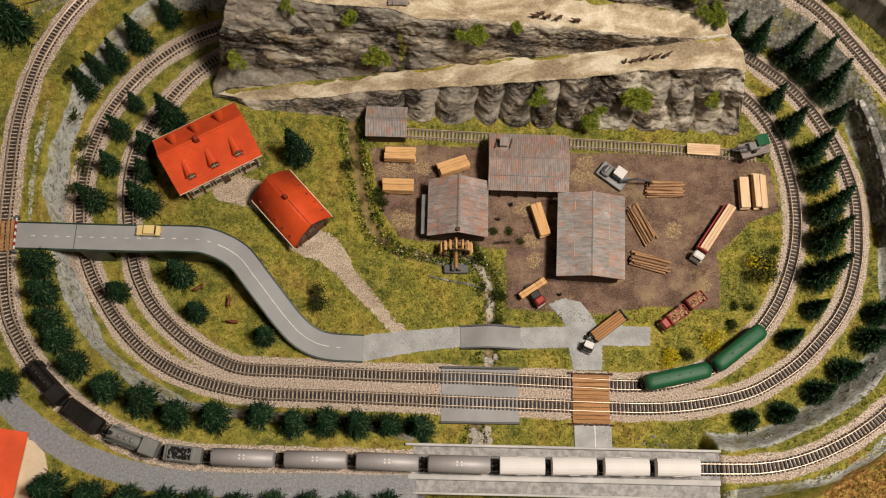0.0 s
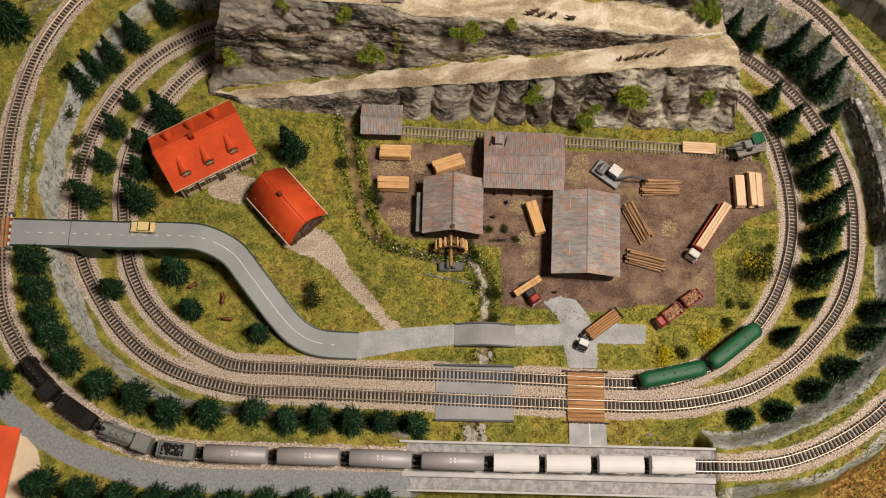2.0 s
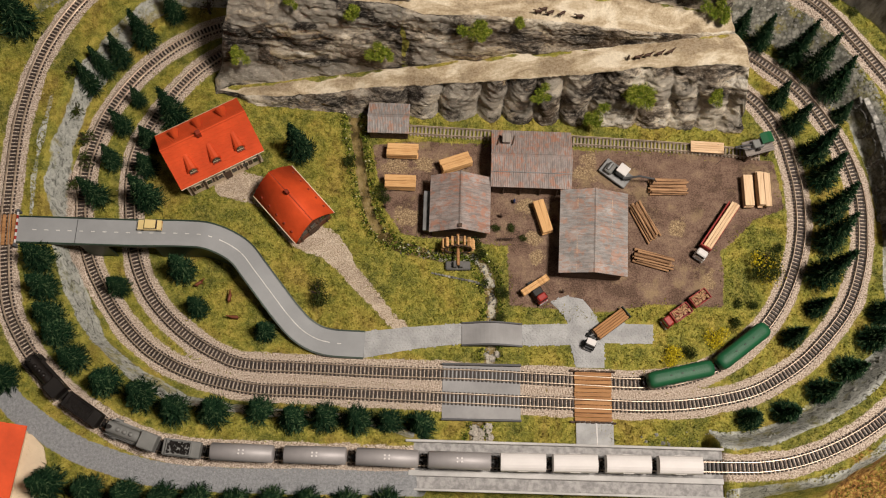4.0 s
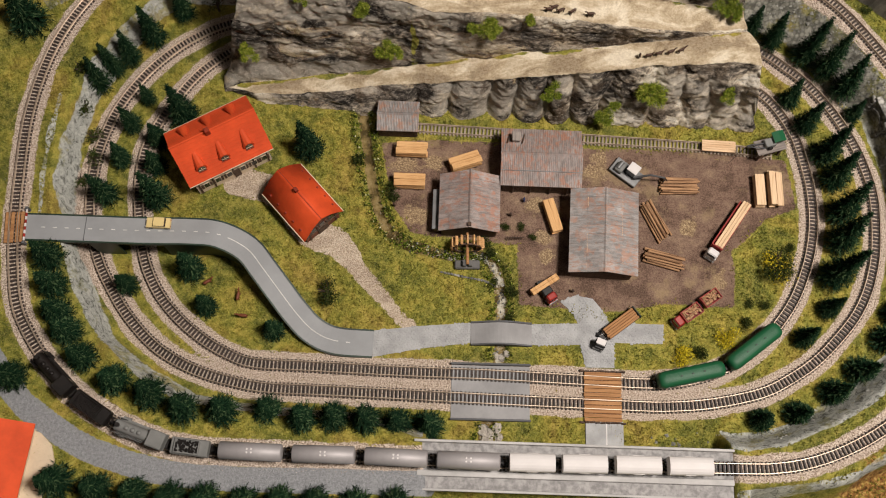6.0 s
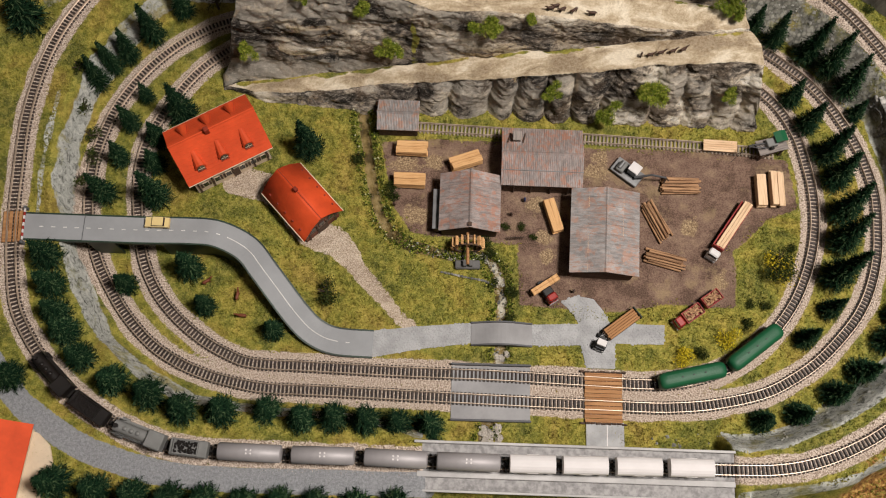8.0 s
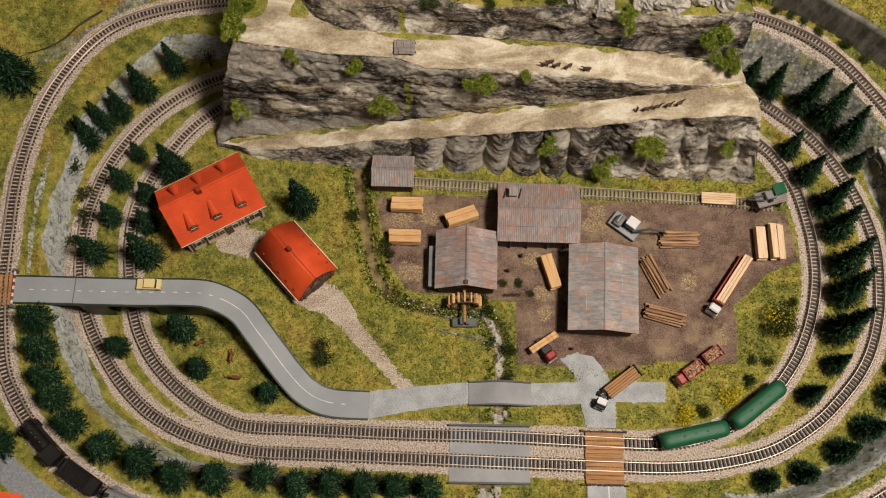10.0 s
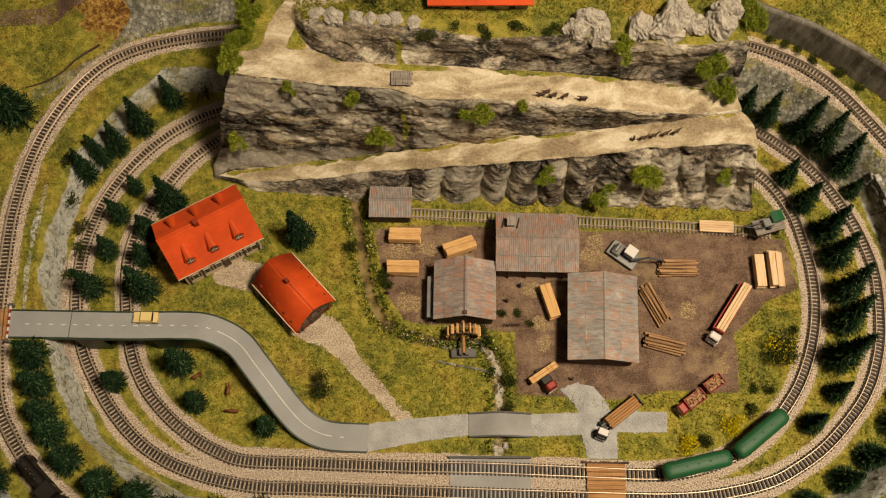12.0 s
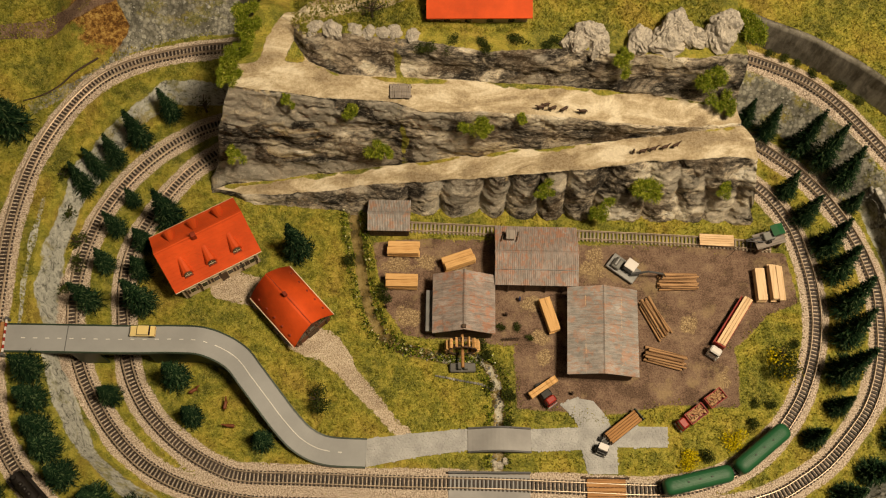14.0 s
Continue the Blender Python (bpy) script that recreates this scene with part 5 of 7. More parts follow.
def upper_retaining_wall():
    base = thing("upper_retaining_wall", "tall stained grey-brown plaster wall above the outer track", "retaining wall", kind="structure")
    line = spline(UPPER_WALL[:-1], 3.0)
    top = np.array([max(ground_at(x + 5, y + 5), BENCH + 2) for x, y in line])
    p, d, n = along(line)
    v, rnd = [], np.random.RandomState(6)
    levels = 9
    for i in range(len(p)):
        for k in range(levels):
            t = k / (levels - 1)
            out = 2.6 - 3.2 * t + rnd.normal(0, 0.25)
            v.append((p[i, 0] - n[i, 0] * out, p[i, 1] - n[i, 1] * out, BENCH - 3 + (top[i] - BENCH + 3.6 + rnd.normal(0, 0.3) * (k == levels - 1)) * t))
        v.append((p[i, 0] + n[i, 0] * 4.0, p[i, 1] + n[i, 1] * 4.0, top[i] + 0.4))
        v.append((p[i, 0] + n[i, 0] * 4.0, p[i, 1] + n[i, 1] * 4.0, BENCH - 3))
    m = levels + 2
    f = [(i * m + j, (i + 1) * m + j, (i + 1) * m + (j + 1) % m, i * m + (j + 1) % m) for i in range(len(p) - 1) for j in range(m)]
    part("wall_face", Geo().put(v, f, True), M_STAINED, base)


upper_retaining_wall()


# ---- timber yard ----
def plank_stack(at, rz, n=(2, 5), size=(25.5, 5.2, 1.4), mat=None, layers_skew=0.6, label="stack of fresh orange sawn planks on bearers", gap=1.2):
    base = thing("plank_stack", label, "planks", at, rz, "stacks of sawn timber in the yard")
    for x in (-size[0] * 0.3, size[0] * 0.3):
        part("bearer", Geo().box((x, 0, 0.7), (1.4, size[1] * n[0] + 1.6, 1.4), 0, 0.15), M_OLDWOOD, base)
    for k in range(n[1]):
        for j in range(n[0]):
            y = (j - (n[0] - 1) / 2) * (size[1] + 0.25)
            z = 1.5 + (k + 0.5) * (size[2] + 0.12) + (0.7 if k > n[1] // 2 else 0)
            part("plank", Geo().box((random.uniform(-layers_skew, layers_skew), y + random.uniform(-0.15, 0.15), z), (size[0], size[1], size[2]), random.uniform(-0.6, 0.6), 0.15), mat or M_LUMBER, base)
    return base


plank_stack((-31, 188.5, 0.8), -3)
plank_stack((-33.5, 160.5, 0.8), -3)
plank_stack((13, 177, 0.8), 17, label="slanting stack of fresh orange sawn planks")
plank_stack((83, 128, 0.8), -76, (2, 4), (28, 4.4, 1.5))
plank_stack((254, 148, 0.8), 88, (1, 4), (27, 7.6, 1.4), M_PALE, 0.4, "narrow stack of pale wide boards")
plank_stack((267, 149.5, 0.8), 88, (2, 4), (29, 4.9, 1.5), M_PALE, 1.6, "uneven stack of pale wide boards")


def log_pile(at, rz, count, length, r=1.5, label="pile of debarked pine logs"):
    base = thing("log_pile", label, "logs", at, rz, "piles of logs in the yard")
    rnd = random.Random(int(at[0] * 7))
    per, placed, layer = count[0], 0, 0
    total = count[1]
    while placed < total:
        for j in range(per - layer):
            if placed >= total:
                break
            y = (j - (per - layer - 1) / 2) * r * 2.15 + rnd.uniform(-0.2, 0.2)
            z = r + layer * r * 1.75
            dx, rr = rnd.uniform(-2.2, 2.2), r * rnd.uniform(0.72, 1.12)
            sk = rnd.uniform(-0.8, 0.8)
            log = part("log", Geo().tube((-length / 2 + dx, y - sk, z), (length / 2 + dx, y + sk, z), rr, rr * 0.85, 10), M_LOG, base)
            for e in (-1, 1):
                q = rr * (1.0 if e < 0 else 0.85) * 0.86
                part("cut_end", Geo().tube((e * (length / 2) + dx, y + e * sk, z), (e * (length / 2 + 0.12) + dx, y + e * sk, z), q, q, 10), M_LOGEND, log)
            placed += 1
        layer += 1
        if layer >= per:
            break
    return base


log_pile((189, 154, 0.8), -3, (6, 12), 30, 1.2)
log_pile((166.7, 124, 0.8), -64, (5, 11), 32, 1.25)
log_pile((171, 91, 0.8), -16, (5, 12), 30, 1.25)


def wheel_part(parent, x, y, r, w):
    t = part("wheel", Geo().tube((x, y - w / 2, r), (x, y + w / 2, r), r, n=14), M_TYRE, parent)
    part("hub", Geo().tube((x, y - w / 2 - 0.08, r), (x, y + w / 2 + 0.08, r), r * 0.5, n=10), M_STEEL, t)


def cab_parts(base, x, mat, glass=True, size=(7.0, 9.6, 10.0)):
    a, b, c = size
    cab = part("cab", Geo().box((x, 0, 1.8 + c * 0.3), (a, b, c * 0.6), 0, 0.8).box((x - 0.2, 0, 1.8 + c * 0.76), (a * 0.86, b * 0.92, c * 0.48), 0, 1.0), mat, base)
    part("windscreen", Geo().box((x + a * 0.40, 0, 1.8 + c * 0.76), (0.8, b * 0.78, c * 0.3)), M_GLASS, cab)
    for s in (-1, 1):
        part("side_window", Geo().box((x, s * b * 0.45, 1.8 + c * 0.76), (a * 0.5, 0.7, c * 0.26)), M_GLASS, cab)
        part("headlight", Geo().tube((x + a / 2 - 0.1, s * b * 0.34, 3.8), (x + a / 2 + 0.3, s * b * 0.34, 3.8), 0.7, n=8), M_WHITE, cab)
    part("bumper", Geo().box((x + a / 2 + 0.2, 0, 2.4), (0.8, b, 1.2), 0, 0.2), M_STEEL, cab)
    return cab


def lorry_long():
    base = thing("timber_lorry", "white-cabbed red lorry loaded with long sawn boards", "lorry", (224, 113.5, 0.8), 233)
    L = 56
    part("chassis", Geo().box((-2, 0, 2.6), (L, 4, 1.4)), M_BLACK, base)
    bed = part("load_bed", Geo().box((-5, 0, 4.2), (47, 9.6, 1.2), 0, 0.2), M_RED, base, "red load bed")
    part("headboard", Geo().box((18.6, 0, 7.5), (1.0, 9.6, 6.5), 0, 0.2), M_RED, bed)
    for s in (-1, 1):
        part("side_rail", Geo().box((-5, s * 4.6, 5.6), (47, 0.6, 2.2)), M_RED, bed)
    for j in range(3):
        for k in range(3):
            part("board", Geo().box((-6 + random.uniform(-0.8, 0.8), -1.0 + 2.4 * j - 0.6, 5.6 + 1.3 * k), (46, 2.2, 1.2), 0, 0.15), M_PALE, base, "pale sawn board")
    cab_parts(base, 25, M_WHITE)
    for x in (25, 12, -14, -18.5, -23):
        for s in (-1, 1):
            wheel_part(base, x, s * 4.2, 2.1, 1.8)


lorry_long()


def small_truck():
    base = thing("yard_loader_truck", "small dark red truck carrying a bundle of planks crosswise", "truck", (75.5, 64.5, 0.8), -58)
    part("chassis", Geo().box((-2, 0, 2.4), (19, 4.5, 1.4)), M_BLACK, base)
    cab_parts(base, 5.5, M_RED, size=(6.6, 8.6, 8.6))
    part("hood", Geo().box((-0.5, 0, 5.6), (6, 8, 5.5), 0, 0.6), M_BLACK, base, "black engine deck")
    for j in range(2):
        for k in range(3):
            part("plank", Geo().box((-7.6 + 2.7 * j, 1.5, 5 + 1.2 * k), (2.5, 25, 1.1), 0, 0.12), M_LUMBER, base, "orange sawn plank")
    for x in (5, -6):
        for s in (-1, 1):
            wheel_part(base, x, s * 3.7, 2.0, 1.6)


small_truck()


def log_truck():
    base = thing("log_truck", "truck with a pale cab and bark-brown timber on its trailer", "lorry", (126, 34, 0.8), 215)
    part("chassis", Geo().box((-6, 0, 2.6), (30, 4, 1.4)), M_BLACK, base)
    part("load_bed", Geo().box((-7, 0, 4.2), (31, 10, 1.2), 0, 0.2), M_OLDWOOD, base)
    part("tailboard", Geo().box((-22.6, 0, 6.4), (0.9, 11, 6), 0, 0.2), M_EDGE, base, "dark green tailboard")
    for j in range(5):
        part("timber", Geo().box((-7 + random.uniform(-0.5, 0.5), -3.9 + 1.95 * j, 6.0 + random.uniform(0, 0.5)), (29.5, 1.8, 2.6), 0, 0.3), M_PLANK, base, "red-brown timber beam")
    for s in (-1, 1):
        part("drawbar", Geo().tube((8, s * 1.6, 3.4), (12, s * 2.4, 3.4), 0.4, n=6), M_STEEL, base)
    for x in (-16, -11):
        for s in (-1, 1):
            wheel_part(base, x, s * 4, 2.1, 1.8)
    tractor = thing("truck_tractor", "black tractor unit with a white-topped cab", "truck", (115.5, 24.5, 0.8), 245)
    part("chassis", Geo().box((-1, 0, 2.6), (14, 4, 1.4)), M_BLACK, tractor)
    cab_parts(tractor, 3.0, M_BLACK, size=(7.4, 8.6, 8.8))
    part("cab_roof", Geo().box((1.8, 0, 10.9), (5.0, 7.4, 0.8), 0, 0.3), M_WHITE, tractor, "white cab roof")
    for x in (3.5, -5):
        for s in (-1, 1):
            wheel_part(tractor, x, s * 3.7, 2.0, 1.6)


log_truck()


def red_tipper():
    base = thing("red_scrap_truck", "dark red tipper truck with a load of brown rubble", "truck", (184.5, 43.5, 0.8), 213)
    part("chassis", Geo().box((0, 0, 2.4), (25, 4, 1.4)), M_BLACK, base)
    cab_parts(base, 9, M_RED, size=(7, 8.8, 8.6))

    def tub(parent, x, length):
        t = part("tub", Geo().box((x, 0, 4), (length, 9.4, 1), 0, 0.2), M_RED, parent, "dark red tub")
        for s in (-1, 1):
            part("tub_side", Geo().box((x, s * 4.5, 6), (length, 0.7, 4.2), 0, 0.15), M_RED, t)
            part("tub_end", Geo().box((x + s * (length / 2 - 0.35), 0, 6), (0.7, 8.4, 4.2), 0, 0.15), M_RED, t)
        g, rnd = Geo(), random.Random(3)
        for k in range(46):
            g.box((x + rnd.uniform(-1, 1) * (length / 2 - 1.8), rnd.uniform(-3.4, 3.4), 5.6 + rnd.uniform(0, 2.2)), (rnd.uniform(1.2, 5), rnd.uniform(0.6, 1.6), rnd.uniform(0.6, 1.4)), rnd.uniform(0, 180), 0.2)
        part("rubble", g, M_LOG, t, "brown timber rubble")

    tub(base, -4.5, 17)
    trailer = thing("red_scrap_trailer", "dark red trailer heaped with brown rubble", "trailer", (204.5, 57.5, 0.8), 213)
    part("chassis", Geo().box((0, 0, 2.4), (16, 4, 1.4)), M_BLACK, trailer)
    part("drawbar", Geo().tube((8, 0, 2.8), (12, 0, 2.8), 0.4, n=6), M_BLACK, trailer)
    tub(trailer, 0, 16)
    for b, xs in ((base, (9, -6, -10)), (trailer, (-4, 4))):
        for x in xs:
            for s in (-1, 1):
                wheel_part(b, x, s * 3.7, 2.0, 1.6)


red_tipper()


def yellow_car():
    z = float(np.interp(-227.6, RAMP[:, 0], RAMP[:, 2]))
    base = thing("saloon_car", "cream-yellow saloon car on the road ramp", "car", (-227.6, 117.0, z + 0.1), 177)
    body = [(-9.4, 1.2), (9.4, 1.2), (9.4, 3.6), (8.8, 4.4), (4.6, 4.9), (-5.4, 4.9), (-9.0, 4.5), (-9.4, 3.4)]
    part("body", Geo().prism(body, -3.9, 3.9), M_CREAM, base)
    part("cabin", Geo().prism([(-6.0, 4.8), (4.4, 4.8), (2.4, 7.0), (-4.6, 7.0)], -3.5, 3.5), M_GLASS, base, "dark glazed cabin")
    part("roof", Geo().box((-1.1, 0, 7.0), (8.4, 7.0, 0.7), 0, 0.25), M_CREAM, base)
    for x in (-5.8, 5.8):
        for s in (-1, 1):
            wheel_part(base, x, s * 3.4, 1.4, 1.1)
    for s in (-1, 1):
        part("headlight", Geo().box((9.4, s * 2.7, 3.2), (0.4, 1.2, 0.9)), M_WHITE, base)
        part("tail_light", Geo().box((-9.4, s * 2.7, 3.2), (0.4, 1.2, 0.8)), M_RED, base)


yellow_car()


def excavator():
    base = thing("log_grab_excavator", "grey log-grabbing excavator with a pale cab roof", "excavator", (147, 166, 0.8), -40)
    part("platform", Geo().box((-1, 0, 2.2), (26, 14, 2.2), 0, 0.4), M_STEEL, base, "grey steel platform")
    for s in (-1, 1):
        t = part("crawler", Geo().box((0, s * 5.6, 1.0), (22, 3.4, 2.4), 0, 0.9), M_TYRE, base)
    part("engine_deck", Geo().box((-7, -1, 5.5), (7, 9, 5.0), 0, 0.8), M_DGREY, base)
    part("engine_cover", Geo().tube((-8, -4, 8), (-8, 3, 8), 1.8, n=10), M_STEEL, base)
    cab = part("cab", Geo().box((2.5, 2, 7.5), (8, 7.5, 10), 0, 0.5), M_GLASS, base, "dark glazed cab")
    part("cab_roof", Geo().box((3, 2.2, 13), (9.2, 8.6, 1.0), 0, 0.3), M_WHITE, cab, "pale cab roof")
    arm = part("boom", Geo().tube((7, -2, 7), (17, 5, 15), 1.1, 0.9, 8), M_CONC_D, base)
    part("stick", Geo().tube((17, 5, 15), (27, 13, 9), 0.9, 0.8, 8), M_CONC_D, base)
    for k in range(4):
        a = math.pi / 2 * k + 0.4
        part("grab_claw", Geo().tube((27, 13, 9), (27 + 3 * math.cos(a), 13 + 3 * math.sin(a), 4.5), 0.8, 0.5, 6), M_OLDWOOD, base)


excavator()


def yard_crane():
    base = thing("slewing_crane", "grey yard crane with a green cab roof on timber trestles", "crane", (264, 184, 0.5), 14)
    for x in (-9, 9):
        for y in (-5, 5):
            part("trestle_leg", Geo().box((x, y, 7), (1.6, 1.6, 14)), M_OLDWOOD, base)
    for y in (-5, 5):
        part("brace", Geo().tube((-9, y, 1), (9, y, 13), 0.6, n=6), M_OLDWOOD, base)
    part("platform", Geo().box((0, 0, 14.4), (25, 13, 1.2), 0, 0.2), M_GREYWOOD, base, "weathered grey plank platform")
    part("winch_house", Geo().box((-1, 1, 17.5), (9, 7, 5), 0, 0.5), M_DGREY, base)
    part("winch_drum", Geo().tube((-2, -4.4, 17), (-2, 4.4, 17), 2.0, n=12), M_BLACK, base)
    cab = part("cab", Geo().box((6, 3, 18.5), (8, 7, 7), 0, 0.4), M_DGREY, base)
    part("cab_roof", Geo().prism([(-5, 22), (5, 22), (5, 22.8), (0, 24.4), (-5, 22.8)], -4.6, 4.6, pose(6, 3, 0)), M_GREEN, cab, "bright green cab roof")
    for s in (-1, 1):
        part("jib", Geo().tube((-6, s * 2.2, 17), (-24, s * 0.6, 27), 0.55, 0.4, 6), M_CONC_D, base)
    for k in range(5):
        t = (k + 0.5) / 5
        part("jib_lattice", Geo().tube((-6 - 18 * t, -2.2 + 1.6 * t, 17 + 10 * t), (-8 - 18 * t, 2.2 - 1.6 * t, 17.5 + 10 * t), 0.3, n=5), M_CONC_D, base)
    for s in (-1, 1):
        part("cable", Geo().tube((-24, 0, 27), (-30 + s * 5, 3 * s, 4), 0.18, n=5), M_BLACK, base)


yard_crane()


def flat_wagon():
    base = thing("flat_wagon", "flat wagon decked with pale boards on the siding", "wagon", (224.5, 187.7, 2.5), -5.2)
    for k in range(5):
        part("deck_board", Geo().box((0, -4 + 2 * k, 3.4), (28, 1.9, 1.0), 0, 0.15), M_PALE, base)
    part("frame", Geo().box((0, 0, 2.2), (26, 6, 1.4)), M_BLACK, base)
    for x in (-9, 9):
        for s in (-1, 1):
            part("wheel", Geo().tube((x, s * 3.0, 1.9), (x, s * 3.9, 1.9), 1.9, n=12), M_BLACK, base)


flat_wagon()


# ---- trains ----
RAIL_TOP = 3.9


def axle_set(base, xs, z=0.0, r=1.9):
    for x in xs:
        for s in (-1, 1):
            w = part("wheel", Geo().tube((x, s * 2.7, r), (x, s * 3.7, r), r, n=14), M_BLACK, base)
            part("rim", Geo().tube((x, s * 3.7, r), (x, s * 3.85, r), r * 0.82, n=14), M_STEEL, w)


def couplers(base, half):
    for e in (-1, 1):
        part("coupler", Geo().box((e * (half + 1.4), 0, 3.0), (3.0, 1.6, 1.2), 0, 0.2).box((e * (half + 2.6), 0, 3.0), (0.8, 3.2, 1.6)), M_BLACK, base)
        for s in (-1, 1):
            part("buffer", Geo().tube((e * half, s * 3.0, 4.2), (e * (half + 1.5), s * 3.0, 4.2), 0.6, n=8), M_BLACK, base)


def capsule(length, r, z, squash=1.0, n=18, dome=2.0):
    g, rings = Geo(), []
    prof = [(-length / 2, 0.0), (-length / 2 + dome * 0.12, r * 0.55), (-length / 2 + dome * 0.45, r * 0.87), (-length / 2 + dome, r), (length / 2 - dome, r),
            (length / 2 - dome * 0.45, r * 0.87), (length / 2 - dome * 0.12, r * 0.55), (length / 2, 0.0)]
    v = [(x, max(q, 0.01) * math.cos(2 * math.pi * i / n), z + squash * max(q, 0.01) * math.sin(2 * math.pi * i / n)) for x, q in prof for i in range(n)]
    f = [(a * n + i, a * n + (i + 1) % n, (a + 1) * n + (i + 1) % n, (a + 1) * n + i) for a in range(len(prof) - 1) for i in range(n)]
    return g.put(v, [q[::-1] for q in f], True)


def tank_wagon(a, b):
    at, rz, L = between(a, b, BENCH + RAIL_TOP)
    base = thing("tank_wagon", "silver-grey cylindrical tank wagon", "tank wagon", at, rz, "silver tank wagons of the freight train")
    part("frame", Geo().box((0, 0, 3.6), (L - 1, 6, 1.6)), M_BLACK, base)
    tank = part("tank", capsule(L, 6.3, 10.2, 1.0, 22, 1.2), M_SILVER, base, "silver tank barrel")
    for x in (-1.6, 1.6):
        for y in (-1.2, 1.2):
            part("filler_cap", Geo().tube((x, y, 15.9), (x, y, 16.7), 0.7, n=8), M_WHITE, tank)
    for x in (-L * 0.3, L * 0.3):
        part("tank_saddle", Geo().box((x, 0, 5), (2, 9, 3)), M_BLACK, base)
    axle_set(base, (-L / 2 + 6, -L / 2 + 12, L / 2 - 12, L / 2 - 6))
    couplers(base, L / 2)


def white_wagon(a, b):
    at, rz, L = between(a, b, BENCH + RAIL_TOP)
    base = thing("covered_wagon", "short white covered wagon with a rounded roof", "goods wagon", at, rz, "white wagons of the freight train")
    part("frame", Geo().box((0, 0, 3.4), (L - 1, 6, 1.6)), M_BLACK, base)
    side = [(-6.3, 4.4), (6.3, 4.4), (6.4, 12.2)] + [(6.4 * math.cos(t), 12.2 + 3.4 * math.sin(t)) for t in np.linspace(0.15, math.pi - 0.15, 9)] + [(-6.4, 12.2)]
    part("body", Geo().prism(side, -L / 2, L / 2, pose(0, 0, 0, 0, 0, 90)), M_WHITE, base)
    for s in (-1, 1):
        part("side_door", Geo().box((0, s * 6.5, 8.4), (8, 0.4, 7), 0, 0.1), M_WHITE, base)
    axle_set(base, (-L / 2 + 6, L / 2 - 6))
    couplers(base, L / 2)


def snapped(p, line):
    """The place on a track nearest to p."""
    q = LINES[line]
    i = int(np.argmin(np.hypot(q[:, 0] - p[0], q[:, 1] - p[1])))
    a, b = q[max(0, i - 1)], q[min(len(q) - 1, i + 1)]
    t = float(np.clip(np.dot(np.array(p) - a, b - a) / np.dot(b - a, b - a), 0, 1))
    return tuple(a + (b - a) * t)


def between(a, b, z, line="outer"):
    (x0, y0), (x1, y1) = snapped(a, line), snapped(b, line)
    return ((x0 + x1) / 2, (y0 + y1) / 2, z), math.degrees(math.atan2(y1 - y0, x1 - x0)), math.hypot(x1 - x0, y1 - y0)


def steam_engine(a, b, mat, name, label):
    at, rz, L = between(a, b, BENCH + RAIL_TOP)
    base = thing(name, label, "locomotive", at, rz + 180)
    part("frame", Geo().box((0, 0, 4.0), (L - 1, 7, 2.4), 0, 0.3), M_BLACK, base)
    part("running_board", Geo().box((0.5, 0, 6.2), (L - 3, 12.2, 0.8), 0, 0.2), mat, base)
    boiler = part("boiler", Geo().tube((-L * 0.18, 0, 10.6), (L * 0.46, 0, 10.6), 4.3, n=18), mat, base)
    part("smokebox_door", Geo().tube((L * 0.46, 0, 10.6), (L * 0.475, 0, 10.6), 3.6, 3.0, 16), M_BLACK, boiler)
    for k in range(5):
        x = -L * 0.12 + k * L * 0.13
        part("boiler_band", Geo().tube((x, 0, 10.6), (x + 0.5, 0, 10.6), 4.42, n=18, caps=False), mat, boiler)
    part("chimney", Geo().tube((L * 0.4, 0, 14.5), (L * 0.4, 0, 18), 1.4, 1.6, 12), M_BLACK, base)
    for x in (0.24, 0.12, 0.0):
        part("dome", capsule(3.4, 1.7, 0, 1.0, 12, 1.2), mat, base).matrix_basis = pose(L * x * MM, 0, 14.8 * MM, 0, 0, 0)
    cab = part("cab", Geo().box((-L * 0.32, 0, 11.4), (L * 0.26, 11.6, 10.4), 0, 0.5), mat, base)
    part("cab_roof", Geo().box((-L * 0.32, 0, 17.0), (L * 0.3, 12.4, 1.8), 0, 0.8), mat, cab)
    for s in (-1, 1):
        part("cab_window", Geo().box((-L * 0.32, s * 5.85, 13), (4, 0.4, 3.4)), M_GLASS, cab)
        part("cylinder", Geo().tube((L * 0.3, s * 5.4, 4.2), (L * 0.44, s * 5.4, 4.2), 2.0, n=12), mat, base)
        part("side_rod", Geo().box((0, s * 4.3, 3.0), (L * 0.55, 0.4, 0.8)), M_STEEL, base)
        part("pipe", Geo().tube((-L * 0.15, s * 4.6, 9.5), (L * 0.42, s * 4.6, 9.0), 0.45, n=6), mat, base)
        part("deflector", Geo().box((L * 0.4, s * 5.6, 10), (6, 0.4, 7)), mat, base)
    axle_set(base, (-L * 0.3, -L * 0.15, 0, L * 0.15), r=3.0)
    axle_set(base, (L * 0.36, L * 0.28), r=1.6)
    couplers(base, L / 2)


